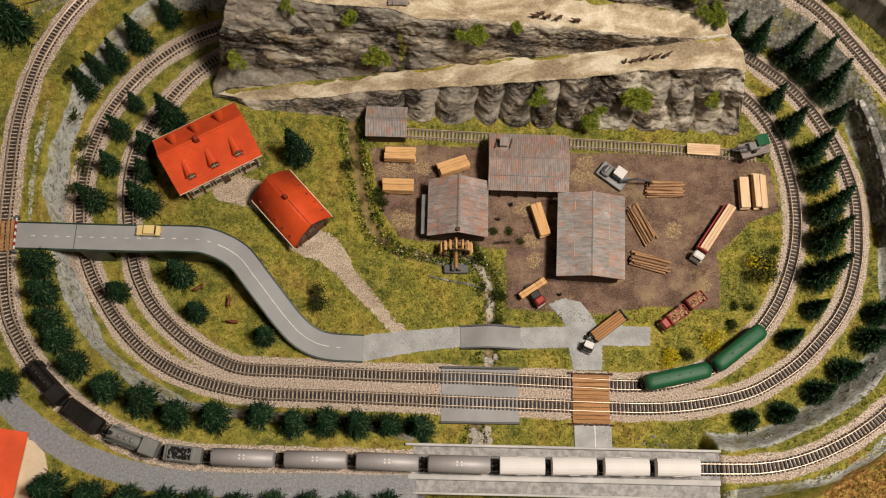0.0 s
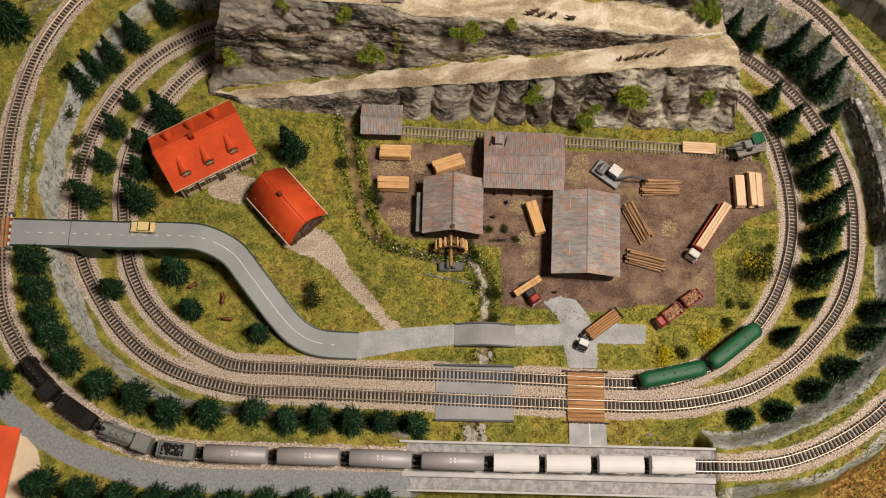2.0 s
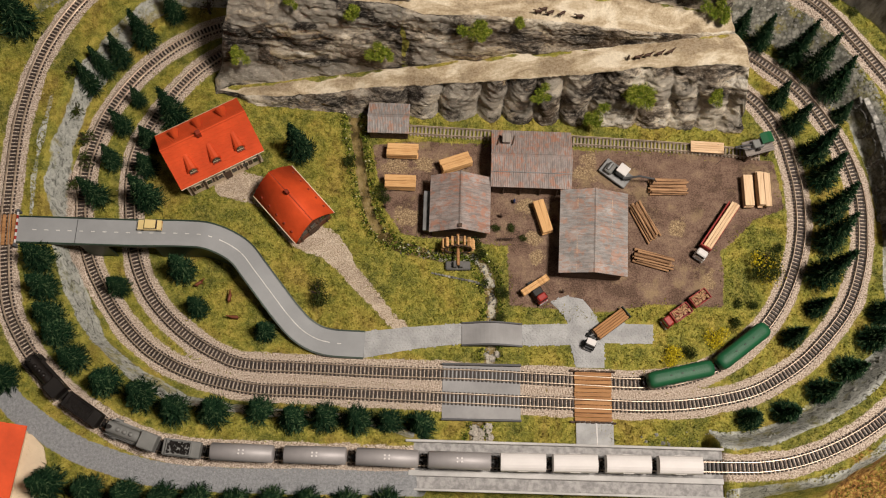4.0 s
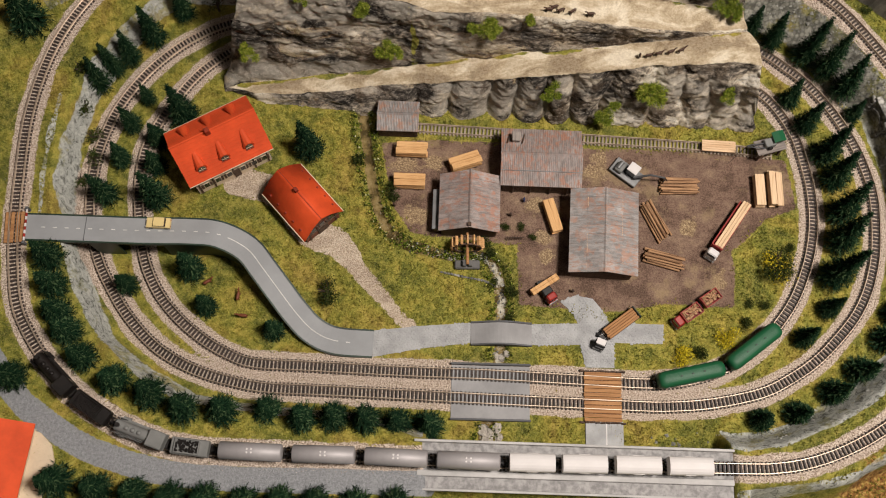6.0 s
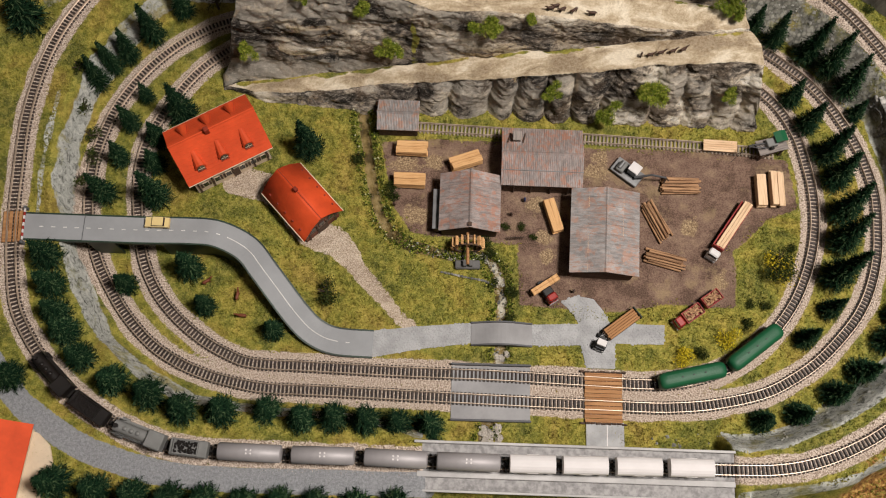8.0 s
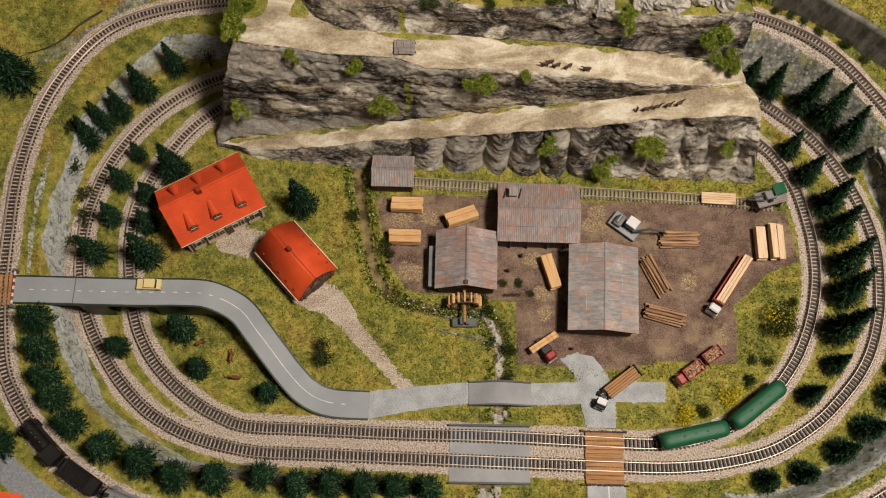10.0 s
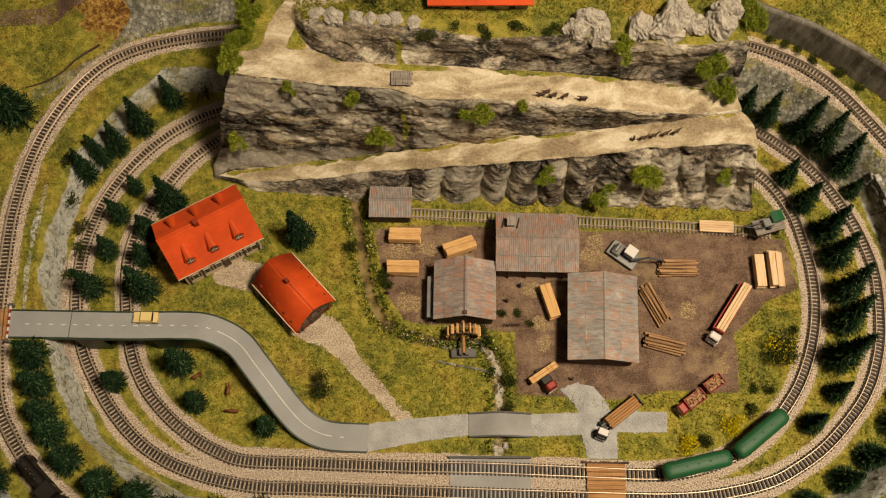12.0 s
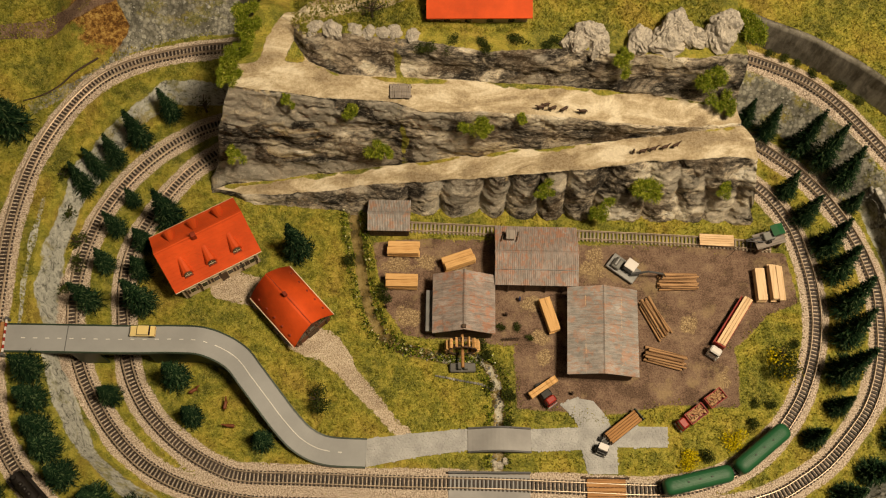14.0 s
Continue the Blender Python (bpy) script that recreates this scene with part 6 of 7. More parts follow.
def tender(a, b, mat, name, label):
    at, rz, L = between(a, b, BENCH + RAIL_TOP)
    base = thing(name, label, "tender", at, rz + 180)
    part("frame", Geo().box((0, 0, 3.8), (L - 1, 6.5, 2.0)), M_BLACK, base)
    body = part("tank_body", Geo().box((0, 0, 8.6), (L, 11.8, 8.0), 0, 0.7), mat, base)
    for s in (-1, 1):
        part("coal_side", Geo().box((L * 0.06, s * 4.9, 13.6), (L * 0.66, 0.7, 2.6), 0, 0.15), mat, body)
    for x in (-0.26, 0.38):
        part("coal_end", Geo().box((L * x, 0, 13.6), (0.7, 9.8, 2.6), 0, 0.15), mat, body)
    g, rnd = Geo(), random.Random(5)
    for k in range(110):
        g.box((L * 0.06 + rnd.uniform(-1, 1) * L * 0.29, rnd.uniform(-4, 4), 12.8 + rnd.uniform(0, 1.6)), (1.4, 1.2, 1.1), rnd.uniform(0, 90), 0.3)
    part("coal", g, M_BLACK, base, "heap of black coal")
    axle_set(base, (-L * 0.32, -L * 0.16, L * 0.16, L * 0.32))
    couplers(base, L / 2)


steam_engine((-312, 8), (-283, -21.5), M_BLACK, "black_steam_locomotive", "black steam locomotive hauling the freight train")
tender((-280, -22), (-254, -41), M_BLACK, "black_tender", "black coal tender behind the steam locomotive")
steam_engine((-248, -43.5), (-207, -54.5), M_DGREY, "grey_steam_locomotive", "grey steam locomotive with domes along its boiler")
tender((-204, -55.5), (-177, -58.5), M_DGREY, "grey_tender", "grey coal tender with black coal")
for a, b in (((-170, -59.4), (-124.2, -61.3)), ((-117.7, -61.5), (-72.3, -63.8)), ((-66.2, -64), (-20.7, -66.5)), ((-14.7, -67), (30.9, -69.8))):
    tank_wagon(a, b)
for a, b in (((37.4, -70.5), (69.6, -72.8)), ((75, -73.3), (106.6, -75.2)), ((112.8, -75.6), (144.7, -77.6)), ((150.4, -77.9), (181.4, -79.7))):
    white_wagon(a, b)


def railcar(a, b, label):
    at, rz, L = between(a, b, RAIL_TOP, "inner")
    base = thing("railcar", label, "railcar", at, rz, "green railcar set")
    part("chassis", Geo().box((0, 0, 3.2), (L - 6, 7, 2.4)), M_BLACK, base)
    # body with rounded ends and a rounded roof
    W, g, v, n = 6.3, Geo(), [], 11
    xs = [-L / 2, -L / 2 + 0.8, -L / 2 + 2.4, -L / 2 + 5, L / 2 - 5, L / 2 - 2.4, L / 2 - 0.8, L / 2]
    sc = [0.55, 0.78, 0.93, 1, 1, 0.93, 0.78, 0.55]
    for x, s in zip(xs, sc):
        ring = [(W * s, 4.2), (W * s * 1.02, 9.5 * (0.5 + 0.5 * s))] + [(W * s * math.cos(t) ** 0.8 if math.cos(t) > 0 else -W * s * (-math.cos(t)) ** 0.8, (10.8 + 4.0 * math.sin(t)) * (0.62 + 0.38 * s)) for t in np.linspace(0.2, math.pi - 0.2, n - 4)] + [(-W * s * 1.02, 9.5 * (0.5 + 0.5 * s)), (-W * s, 4.2)]
        v += [(x, y, z) for y, z in ring]
    f = [(i * n + j, i * n + (j + 1) % n, (i + 1) * n + (j + 1) % n, (i + 1) * n + j) for i in range(len(xs) - 1) for j in range(n)]
    f += [tuple(range(n))[::-1], tuple((len(xs) - 1) * n + j for j in range(n))]
    body = part("body", g.put(v, f, True), M_GREEN, base, "glossy green body")
    for k in range(7):
        y = -2.7 + 0.9 * k
        part("roof_rib", Geo().box((0, y, 14.85 - 0.06 * y * y), (L - 11, 0.3, 0.3)), M_GREEN, body)
    for x in (-9, 0, 9):
        part("roof_vent", Geo().box((x, 0, 15.2), (1.6, 1.0, 0.7), 0, 0.2), M_EDGE, body)
    for s in (-1, 1):
        for k in range(6):
            part("window", Geo().box((-L * 0.36 + k * L * 0.144, s * 6.35, 9), (5.2, 0.35, 3.2)), M_GLASS, body)
    axle_set(base, (-L / 2 + 8, -L / 2 + 14, L / 2 - 14, L / 2 - 8))
    couplers(base, L / 2 - 0.6)


railcar((156, -9.0), (207.5, 0.5), "leading green railcar with a ribbed roof")
railcar((212, 2.5), (253.5, 31), "trailing green railcar coupled behind")


# ---- trees and bushes ----
def pine_mesh(seed, h=50.0, d=27.0, levels=24):
    rnd = random.Random(seed)
    g = Geo()
    for k in range(levels):
        t = k / (levels - 1)
        z = h * (0.1 + 0.88 * t)
        reach = d / 2 * (1 - t) ** 0.98 * (0.86 if t < 0.06 else 1.0) + 0.5
        count = int(13 * (1 - t) + 5)
        for j in range(count):
            a = 2 * math.pi * (j + rnd.random() * 0.8) / count + k * 0.7
            r = reach * rnd.uniform(0.72, 1.12)
            droop = rnd.uniform(0.05, 0.4) * r
            ca, sa = math.cos(a), math.sin(a)
            tip = Vector((ca * r, sa * r, z - droop + rnd.uniform(-1, 1)))
            root = Vector((0, 0, z + 0.5))
            for q in range(6):
                f = 0.22 + 0.14 * q
                c = root.lerp(tip, f)
                side = rnd.choice((-1, 1))
                out = Vector((ca - side * sa * 0.75, sa + side * ca * 0.75, rnd.uniform(-0.25, 0.35)))
                ln = rnd.uniform(2.4, 4.2) * (1 - 0.4 * t)
                e = c + out.normalized() * ln
                w = Vector((-sa, ca, rnd.uniform(-0.5, 0.5))) * 0.5
                g.put([c - w, c + w, e], [(0, 1, 2)])
            w = Vector((-sa, ca, 0)) * 0.75
            u = Vector((0, 0, 0.5))
            g.put([root.lerp(tip, 0.1) - w, root.lerp(tip, 0.1) + w, root.lerp(tip, 0.1) + u, tip], [(0, 1, 3), (1, 2, 3), (2, 0, 3)])
    return g


def clump_mesh(seed, w, h, leaves, size=1.6, spiky=False):
    rnd = random.Random(seed)
    g = Geo()
    reach, small, large = (0.42, 0.14, 0.3) if spiky else (0.3, 0.22, 0.4)
    lobes = [(rnd.uniform(-reach, reach) * w, rnd.uniform(-reach, reach) * w, h * rnd.uniform(0.25, 0.75), rnd.uniform(small, large) * w) for _ in range(9 if spiky else 6)]
    for k in range(leaves):
        lx, ly, lz, lr = rnd.choice(lobes)
        a, b, q = rnd.uniform(0, 6.28), rnd.uniform(-1, 1), rnd.uniform(0.35, 1.1)
        s = math.sqrt(1 - b * b)
        out = Vector((s * math.cos(a), s * math.sin(a), b * h / w * 1.1))
        c = Vector((lx, ly, lz)) + out * lr * q
        c.z = max(0.4, c.z)
        z = size * rnd.uniform(0.6, 1.3)
        if spiky:
            tip = out.normalized() + Vector((rnd.uniform(-0.7, 0.7), rnd.uniform(-0.7, 0.7), rnd.uniform(-0.4, 0.7)))
            t = Matrix.Translation(c) @ tip.to_track_quat("X", "Z").to_matrix().to_4x4() @ Matrix.Rotation(rnd.uniform(0, 6.28), 4, "X")
            long, half = z * 1.0, z * 0.2
        else:
            t = Matrix.Translation(c) @ Euler((rnd.uniform(0, 6.28), rnd.uniform(0, 6.28), rnd.uniform(0, 6.28))).to_matrix().to_4x4()
            long, half = z * 0.5, z * 0.32
        g.put([(-long, 0, 0), (0, -half, 0.15 * z), (long, 0, 0), (0, half, 0.15 * z)], [(0, 1, 2, 3)], False, t)
    return g


def make_pines(variants):
    kinds = []
    for s in range(variants):
        base = thing("pine_tree", "dark green bottle-brush model pine on a wire trunk", "tree", (0, 0, 0), 0, "model pine trees")
        part("trunk", Geo().tube((0, 0, -2), (0, 0, 49), 1.1, 0.25, 7), M_TRUNK, base)
        part("crown", pine_mesh(100 + s), M_NEEDLE, base)
        kinds.append(base)
    return kinds


PINES = make_pines(4)
used = [False] * len(PINES)


def plant(kinds, flags, spots, height_of=None, unit=50.0, wide=1.08):
    """spots: x, y, height; each tree a copy with its own turn and lean."""
    for x, y, h in spots:
        i = flags.index(False) if False in flags else random.randrange(len(kinds))
        z = (height_of or ground_at)(x, y)
        s = h / unit
        m = pose(x * MM, y * MM, (z - 0.3) * MM, random.uniform(-3, 3), random.uniform(-3, 3), random.uniform(0, 360)) @ Matrix.Diagonal((s * wide * (50 / h) ** 0.35, s * wide * (50 / h) ** 0.35, s, 1))
        if not flags[i]:
            kinds[i].matrix_basis = m
            flags[i] = True
        else:
            one = copy_thing(kinds[i], Matrix())
            one.matrix_basis = m


BENCH_PINES = [(-308, 90, 42), (-303, 68, 40), (-297, 46, 38), (-289, 32, 40), (-275, 12, 38), (-251, -5, 42), (-223, -16, 44), (-199, -27, 40), (-170, -29, 42), (-139, -29, 42),
               (-112, -35, 38), (-89, -35, 40), (-66, -37, 42), (-43, -39, 42), (-20.5, -39, 42), (-326, -1, 40), (-345, 294, 64)]
LEFT_PINES = [(-251, 296, 62), (-226, 319, 50), (-270, 277, 50), (-282, 266, 48), (-291, 248, 50), (-253, 239, 30), (-263, 214, 42), (-271, 183, 43), (-279, 152, 54)]
HOUSE_PINES = [(-220, 221, 62), (-241, 201, 38), (-242, 177, 38), (-238, 149, 60), (-115, 190, 60), (-257, 76, 36), (-208, 88, 54), (-194, 57, 36), (-140, 37, 34)]
RIGHT_PINES = [(288, 228, 43), (298, 205, 52), (311, 178, 66), (316, 156, 66), (318, 126, 72), (314, 102, 71), (305, 74, 78), (297, 47, 40), (275, 24, 42)]
RIGHT_TOP_PINES = [(263, 295, 46), (280, 284, 54), (305, 269, 70), (320, 254, 70), (334, 235, 66), (341, 215, 34)]
RIGHT_LOW_PINES = [(350, 42, 42), (338, 22, 46), (314, -2, 44), (291, -19, 42), (262, -34, 38), (234, -39, 34)]
SOUTH_PINES = [(-286, -77, 46), (-257, -83, 42), (-230, -87, 42), (-203, -90, 42), (-179, -92, 42), (-152, -94, 42), (-126, -95, 42), (-101, -96, 42), (-73, -97, 42), (-44, -97, 42)]
for spots, wide in ((BENCH_PINES, 1.16), (LEFT_PINES, 0.84), (HOUSE_PINES, 0.95), (RIGHT_PINES, 0.84), (RIGHT_TOP_PINES, 0.8), (RIGHT_LOW_PINES, 1.05), (SOUTH_PINES, 1.15)):
    plant(PINES, used, spots, wide=wide)


def make_bushes(name, label, mat, seeds, w, h, leaves, size, group):
    kinds = []
    for s in seeds:
        base = thing(name, label, "bush", (0, 0, 0), 0, group)
        g = Geo()
        rnd = random.Random(s)
        for k in range(4):
            a = rnd.uniform(0, 6.28)
            g.tube((0, 0, -1), (w * 0.25 * math.cos(a), w * 0.25 * math.sin(a), h * 0.6), 0.5, 0.2, 5)
        part("stem", g, M_TRUNK, base)
        part("leaves", clump_mesh(s, w, h, leaves, size, mat == M_LEAF), mat, base)
        kinds.append(base)
    return kinds


GREEN_BUSH = make_bushes("green_bush", "bright green foam bush clinging to the rock", M_LEAF, (1, 2, 3), 21, 16, 2600, 1.55, "green bushes on the cliff")
DARK_BUSH = make_bushes("dark_bush", "low dark green foam bush in the grass", M_LEAF_D, (4, 5), 14, 9, 800, 1.3, "dark bushes in the grass")
YELLOW_BUSH = make_bushes("yellow_bush", "yellow flowering foam bush beside the track", M_LEAF_Y, (6, 7), 17, 11, 900, 1.3, "yellow flowering bushes")
flags_g, flags_d, flags_y = [False] * 3, [False] * 2, [False] * 2
plant(YELLOW_BUSH, flags_y, [(181, 12, 9), (214, 26, 9)], None, 11, 0.75)
plant(DARK_BUSH, flags_d, [(194, 14, 10), (231, 37, 9), (236, 53, 6), (248, 52, 7), (273, 99, 8)], None, 9, 0.42)
plant(DARK_BUSH, flags_d, [(-75, 182, 9), (-49, 156, 9), (-46, 148, 8), (31, 99, 8), (28, 107, 8), (47, 66, 9), (46, 44, 8), (33, 74, 6), (44, 121, 5), (57, 121, 5), (66, 112, 4)], None, 9, 0.45)


def broadleaf(name, label, at, w, h, leaves, mat, extra=None):
    base = thing(name, label, "tree", (at[0], at[1], ground_at(*at) if len(at) < 3 else at[2]), 0)
    g, rnd = Geo(), random.Random(int(at[0]))
    g.tube((0, 0, -1), (0, 0, h * 0.5), 1.2, 0.8, 8)
    for k in range(9):
        a, q = rnd.uniform(0, 6.28), rnd.uniform(0.25, 0.45) * w
        g.tube((0, 0, h * rnd.uniform(0.2, 0.5)), (q * math.cos(a), q * math.sin(a), h * rnd.uniform(0.55, 0.95)), 0.6, 0.2, 5)
    part("trunk", g, M_TRUNK, base)
    part("crown", clump_mesh(int(at[1]) + 9, w, h, leaves, 1.7), mat, base)
    if extra:
        part("blossom", clump_mesh(int(at[1]) + 31, w * 1.05, h * 1.08, leaves // 4, 1.7), extra, base, "yellow blossom")


broadleaf("blossoming_tree", "dark leafy tree with yellow blossom tips", (260, 82), 27, 19, 1900, M_LEAF_D, M_LEAF_Y)
broadleaf("brown_leafed_tree", "small open tree with dark olive leaves", (-98, 67), 22, 20, 800, M_LEAF_D)
broadleaf("hilltop_tree", "sparse brownish tree on the hill", (-48, 330, 124), 26, 24, 420, M_LEAF_D)
broadleaf("slope_shrub_tree", "thin bare olive shrub beside the rock", (-196, 318, 12), 16, 22, 160, M_LEAF_D)
for k, (x, y) in enumerate(((-301, 225), (-297, 205), (-300, 252), (-296, 186), (-303, 165))):
    broadleaf("bank_shrub", "olive shrub on the stony bank", (x, y), 14 + 3 * (k % 2), 8, 320, M_LEAF_D)


plant(DARK_BUSH, flags_d, [(285, 345.5, 5), (296, 340, 6), (306, 335, 5), (318, 325.5, 6), (338, 311, 7), (352, 297, 6)], None, 9, 0.5)


def fallen_branch():
    line = spline([(-284, 359), (-302, 346), (-314, 333.5), (-328, 325), (-342, 320)], 4.0)
    g = Geo()
    z = [ground_at(x, y) + 1.2 for x, y in line]
    for i in range(len(line) - 1):
        g.tube((*line[i], z[i]), (*line[i + 1], z[i + 1]), 1.0 - 0.5 * i / len(line), 0.97 - 0.5 * i / len(line), 7)
    tagged(part("fallen_branch", g, M_TRUNK), "thin brown curved branch lying on the grass", "branch")


fallen_branch()


def cliff_face(x, seg, t):
    """A place on face seg of the cliff at x, t of the way up, in millimetres."""
    y, z = column(np.array([float(x)]))
    a = 2 * (seg - 1)
    return (x, float(y[a][0] + (y[a + 1][0] - y[a][0]) * t) - 3.5, float(z[a][0] + (z[a + 1][0] - z[a][0]) * t))


CLIFF_BUSHES = [(-160, 2, 0.38, 0.9), (-112, 2, 0.95, 0.6), (-66, 2, 0.9, 0.7), (-47, 2, 0.28, 1.1), (28, 2, 0.75, 1.15), (62, 2, 0.97, 0.5), (80, 1, 0.8, 0.9), (130, 1, 0.3, 1.1), (163, 1, 0.65, 1.3),
                (226, 1, 0.6, 0.8), (137, 3, 0.85, 1.0), (203, 3, 0.6, 1.2), (216, 3, 0.05, 1.2), (-138, 3, 0.4, 0.8)]


def plant_cliff():
    for k, (x, seg, t, s) in enumerate(CLIFF_BUSHES):
        i = k % 3
        p = cliff_face(x, seg, t)
        m = pose(p[0] * MM, p[1] * MM, p[2] * MM, 48, 0, 0) @ pose(0, 0, 0, 0, 0, 77 * k) @ Matrix.Diagonal((s * 0.78, s * 0.78, s * 0.62, 1))
        if not flags_g[i]:
            GREEN_BUSH[i].matrix_basis = m
            flags_g[i] = True
        else:
            copy_thing(GREEN_BUSH[i], Matrix()).matrix_basis = m
    # a hanging hedge down the western edge and clumps along the hilltop rim
    for k, (y, z) in enumerate(((292, 108), (300, 112), (309, 115), (318, 118), (327, 121), (337, 122))):
        m = pose((-154 + 0.28 * (y - 292)) * MM, y * MM, (z - 3) * MM, 0, -20, 60 * k) @ Matrix.Diagonal((0.7, 0.85, 0.8, 1))
        copy_thing(GREEN_BUSH[k % 3], Matrix()).matrix_basis = m
    for k, x in enumerate((-8, 10, 34, 60, 84, 236, 232)):
        y = 300 if x < 200 else 300 + 8 * (k - 5)
        m = pose(x * MM, (y + 3 * (k % 2)) * MM, 124 * MM, 0, 0, 50 * k) @ Matrix.Diagonal((1.3, 0.7, 0.8, 1))
        copy_thing(DARK_BUSH[k % 2] if x < 200 else GREEN_BUSH[k % 3], Matrix()).matrix_basis = m


plant_cliff()


def boulder(at, size, seed, label="rough pale grey boulder on the hilltop", group="boulders on the hilltop"):
    g = Geo()
    rnd = random.Random(seed)
    n, m = 34, 20
    v, f = [], []
    off = Vector((rnd.uniform(0, 50), rnd.uniform(0, 50), rnd.uniform(0, 50)))
    for j in range(m + 1):
        b = math.pi * j / m
        for i in range(n):
            a = 2 * math.pi * i / n
            p = Vector((math.sin(b) * math.cos(a), math.sin(b) * math.sin(a), math.cos(b)))
            q = 1 + 0.38 * noise.noise(p * 1.3 + off) + 0.22 * abs(noise.noise(p * 3.1 + off)) + 0.12 * noise.noise(p * 7 + off) + 0.07 * noise.noise(p * 17 + off)
            p = p * q
            v.append((p.x * size[0], p.y * size[1], p.z * size[2]))
    for j in range(m):
        for i in range(n):
            f.append((j * n + i, (j + 1) * n + i, (j + 1) * n + (i + 1) % n, j * n + (i + 1) % n))
    g.put(v, f)
    ob = part("boulder", g, M_BOULDER)
    ob.matrix_basis = pose(at[0] * MM, at[1] * MM, at[2] * MM, 0, 0, rnd.uniform(0, 360))
    return tagged(ob, label, "boulder", group)


def boulder_material():
    mat, tree, bsdf = nodes_of("pale_plaster_boulder")
    rock, streak, fine = rock_colour(tree, 0.2)
    tree.links.new(mixed(tree, 0.5, rock, (0.55, 0.5, 0.44)), bsdf.inputs["Base Color"])
    bsdf.inputs["Roughness"].default_value = 0.85
    bumped(tree, bsdf, mixed(tree, 0.5, streak, fine), 0.8, 0.0015)
    return mat


M_BOULDER = boulder_material()
for k, (x, y, z, s) in enumerate(((102, 301, 127, 12), (120, 299, 126, 11), (112, 306, 131, 12), (150, 300, 127, 13), (168, 298, 128, 15), (176, 306, 134, 14), (187, 301, 130, 12), (209, 302, 131, 15), (214, 308, 136, 12),
                                  (-90, 318, 129, 8), (-76, 315, 131, 9), (-60, 314, 131, 7), (-50, 312, 132, 6), (-40, 311, 132, 6), (-31, 312, 131, 7), (-18, 309, 130, 7))):
    boulder((x, y, z - 1.5), (s * 0.9, s * 0.72, s * (0.85 if k < 9 else 0.65)), k + 3)


for k, (x, y, q) in enumerate(((21, -42, 4.5), (27, -45, 5), (32, -41, 4), (25, -50, 4.5), (33, -48, 3.8), (38, 14, 3.2), (33, 16, 3), (42, 17, 2.8))):
    boulder((x, y, ground_at(x, y) + 0.2), (q, q * 0.8, q * 0.55), k + 40, "small pale tan rock beside the stream", "rocks beside the stream")


def plank_footbridge():
    base = thing("plank_footbridge", "small weathered plank bridge on the upper ledge", "footbridge", (-28.5, 275.5, 105.5), -2)
    for k in range(9):
        part("plank", Geo().box((-7 + 1.75 * k, random.uniform(-0.3, 0.3), 1.6), (1.6, 12, 0.9), random.uniform(-2, 2), 0.12), M_GREYWOOD, base)
    for s in (-1, 1):
        part("beam", Geo().box((0, s * 4, 0.6), (17, 1.2, 1.2)), M_OLDWOOD, base)


plank_footbridge()


# ---- miniature animals and dolls ----
def miniature(name, label, category, at, rz, mat, kind="beast", s=1.0, group=""):
    g = Geo()
    if kind == "beast":
        g.put(capsule(5.4, 1.1, 3.6, 1.1, 10, 1.2).v, capsule(5.4, 1.1, 3.6, 1.1, 10, 1.2).f, True)
        for x in (-1.8, 1.8):
            for y in (-0.6, 0.6):
                g.tube((x, y, 3.4), (x + 0.2, y, 0), 0.45, 0.3, 6)
        g.tube((2.2, 0, 4.0), (3.6, 0, 6.0), 0.75, 0.5, 7)
        g.box((4.1, 0, 6.1), (1.8, 0.8, 0.9), 0, 0.25)
        g.tube((-2.6, 0, 4.2), (-3.4, 0, 2.4), 0.3, 0.2, 5)
    else:
        for y in (-0.5, 0.5):
            g.tube((0, y, 0), (0, y, 3.4), 0.5, 0.55, 6)
        g.tube((0, 0, 3.2), (0, 0, 6.2), 1.1, 1.0, 8)
        g.tube((0, 0, 6.2), (0, 0, 7.9), 0.7, 0.65, 8)
        for y in (-1.3, 1.3):
            g.tube((0, y, 6.0), (0.8, y * 1.15, 3.4), 0.4, 0.35, 6)
    g.v = [(x * s, y * s, z * s) for x, y, z in g.v]
    ob = part(name, g, mat)
    ob.matrix_basis = pose(at[0] * MM, at[1] * MM, at[2] * MM, 0, 0, rz)
    return tagged(ob, label, category, group)


for k, (x, y) in enumerate(((77, 264), (81, 266), (86, 263.5), (95, 263))):
    miniature("miniature_horse", "brown painted miniature horse on the upper ledge", "miniature animal", (x, y, cliff_point(x, y) - 0.2), 185 + 9 * k, M_FIGURE, "beast", 1.0, "pack horses on the cliff track")
for k, (x, y) in enumerate(((157, 239.5), (165, 240.5), (174, 241), (182, 241.5))):
    miniature("miniature_horse", "brown painted miniature horse on the lower ledge", "miniature animal", (x, y, cliff_point(x, y) - 0.2), 10 + 5 * k, M_FIGURE, "beast", 1.0, "pack horses on the cliff track")
miniature("miniature_cart", "small brown pack cart on the upper ledge", "miniature cart", (109, 261.5, cliff_point(109, 261.5) - 0.2), 180, M_FIGURE, "beast", 1.05)
miniature("miniature_drover", "tiny brown painted drover doll", "miniature doll", (150, 239.5, cliff_point(150, 239.5) - 0.2), 0, M_FIGURE, "doll", 0.9)
for x, y, a in ((-170, 66, 80), (-165.5, 50, 175), (-195, 78, 30)):
    miniature("miniature_deer", "russet painted miniature deer in the meadow", "miniature animal", (x, y, ground_at(x, y)), a, M_DEER, "beast", 1.25, "deer in the meadow")
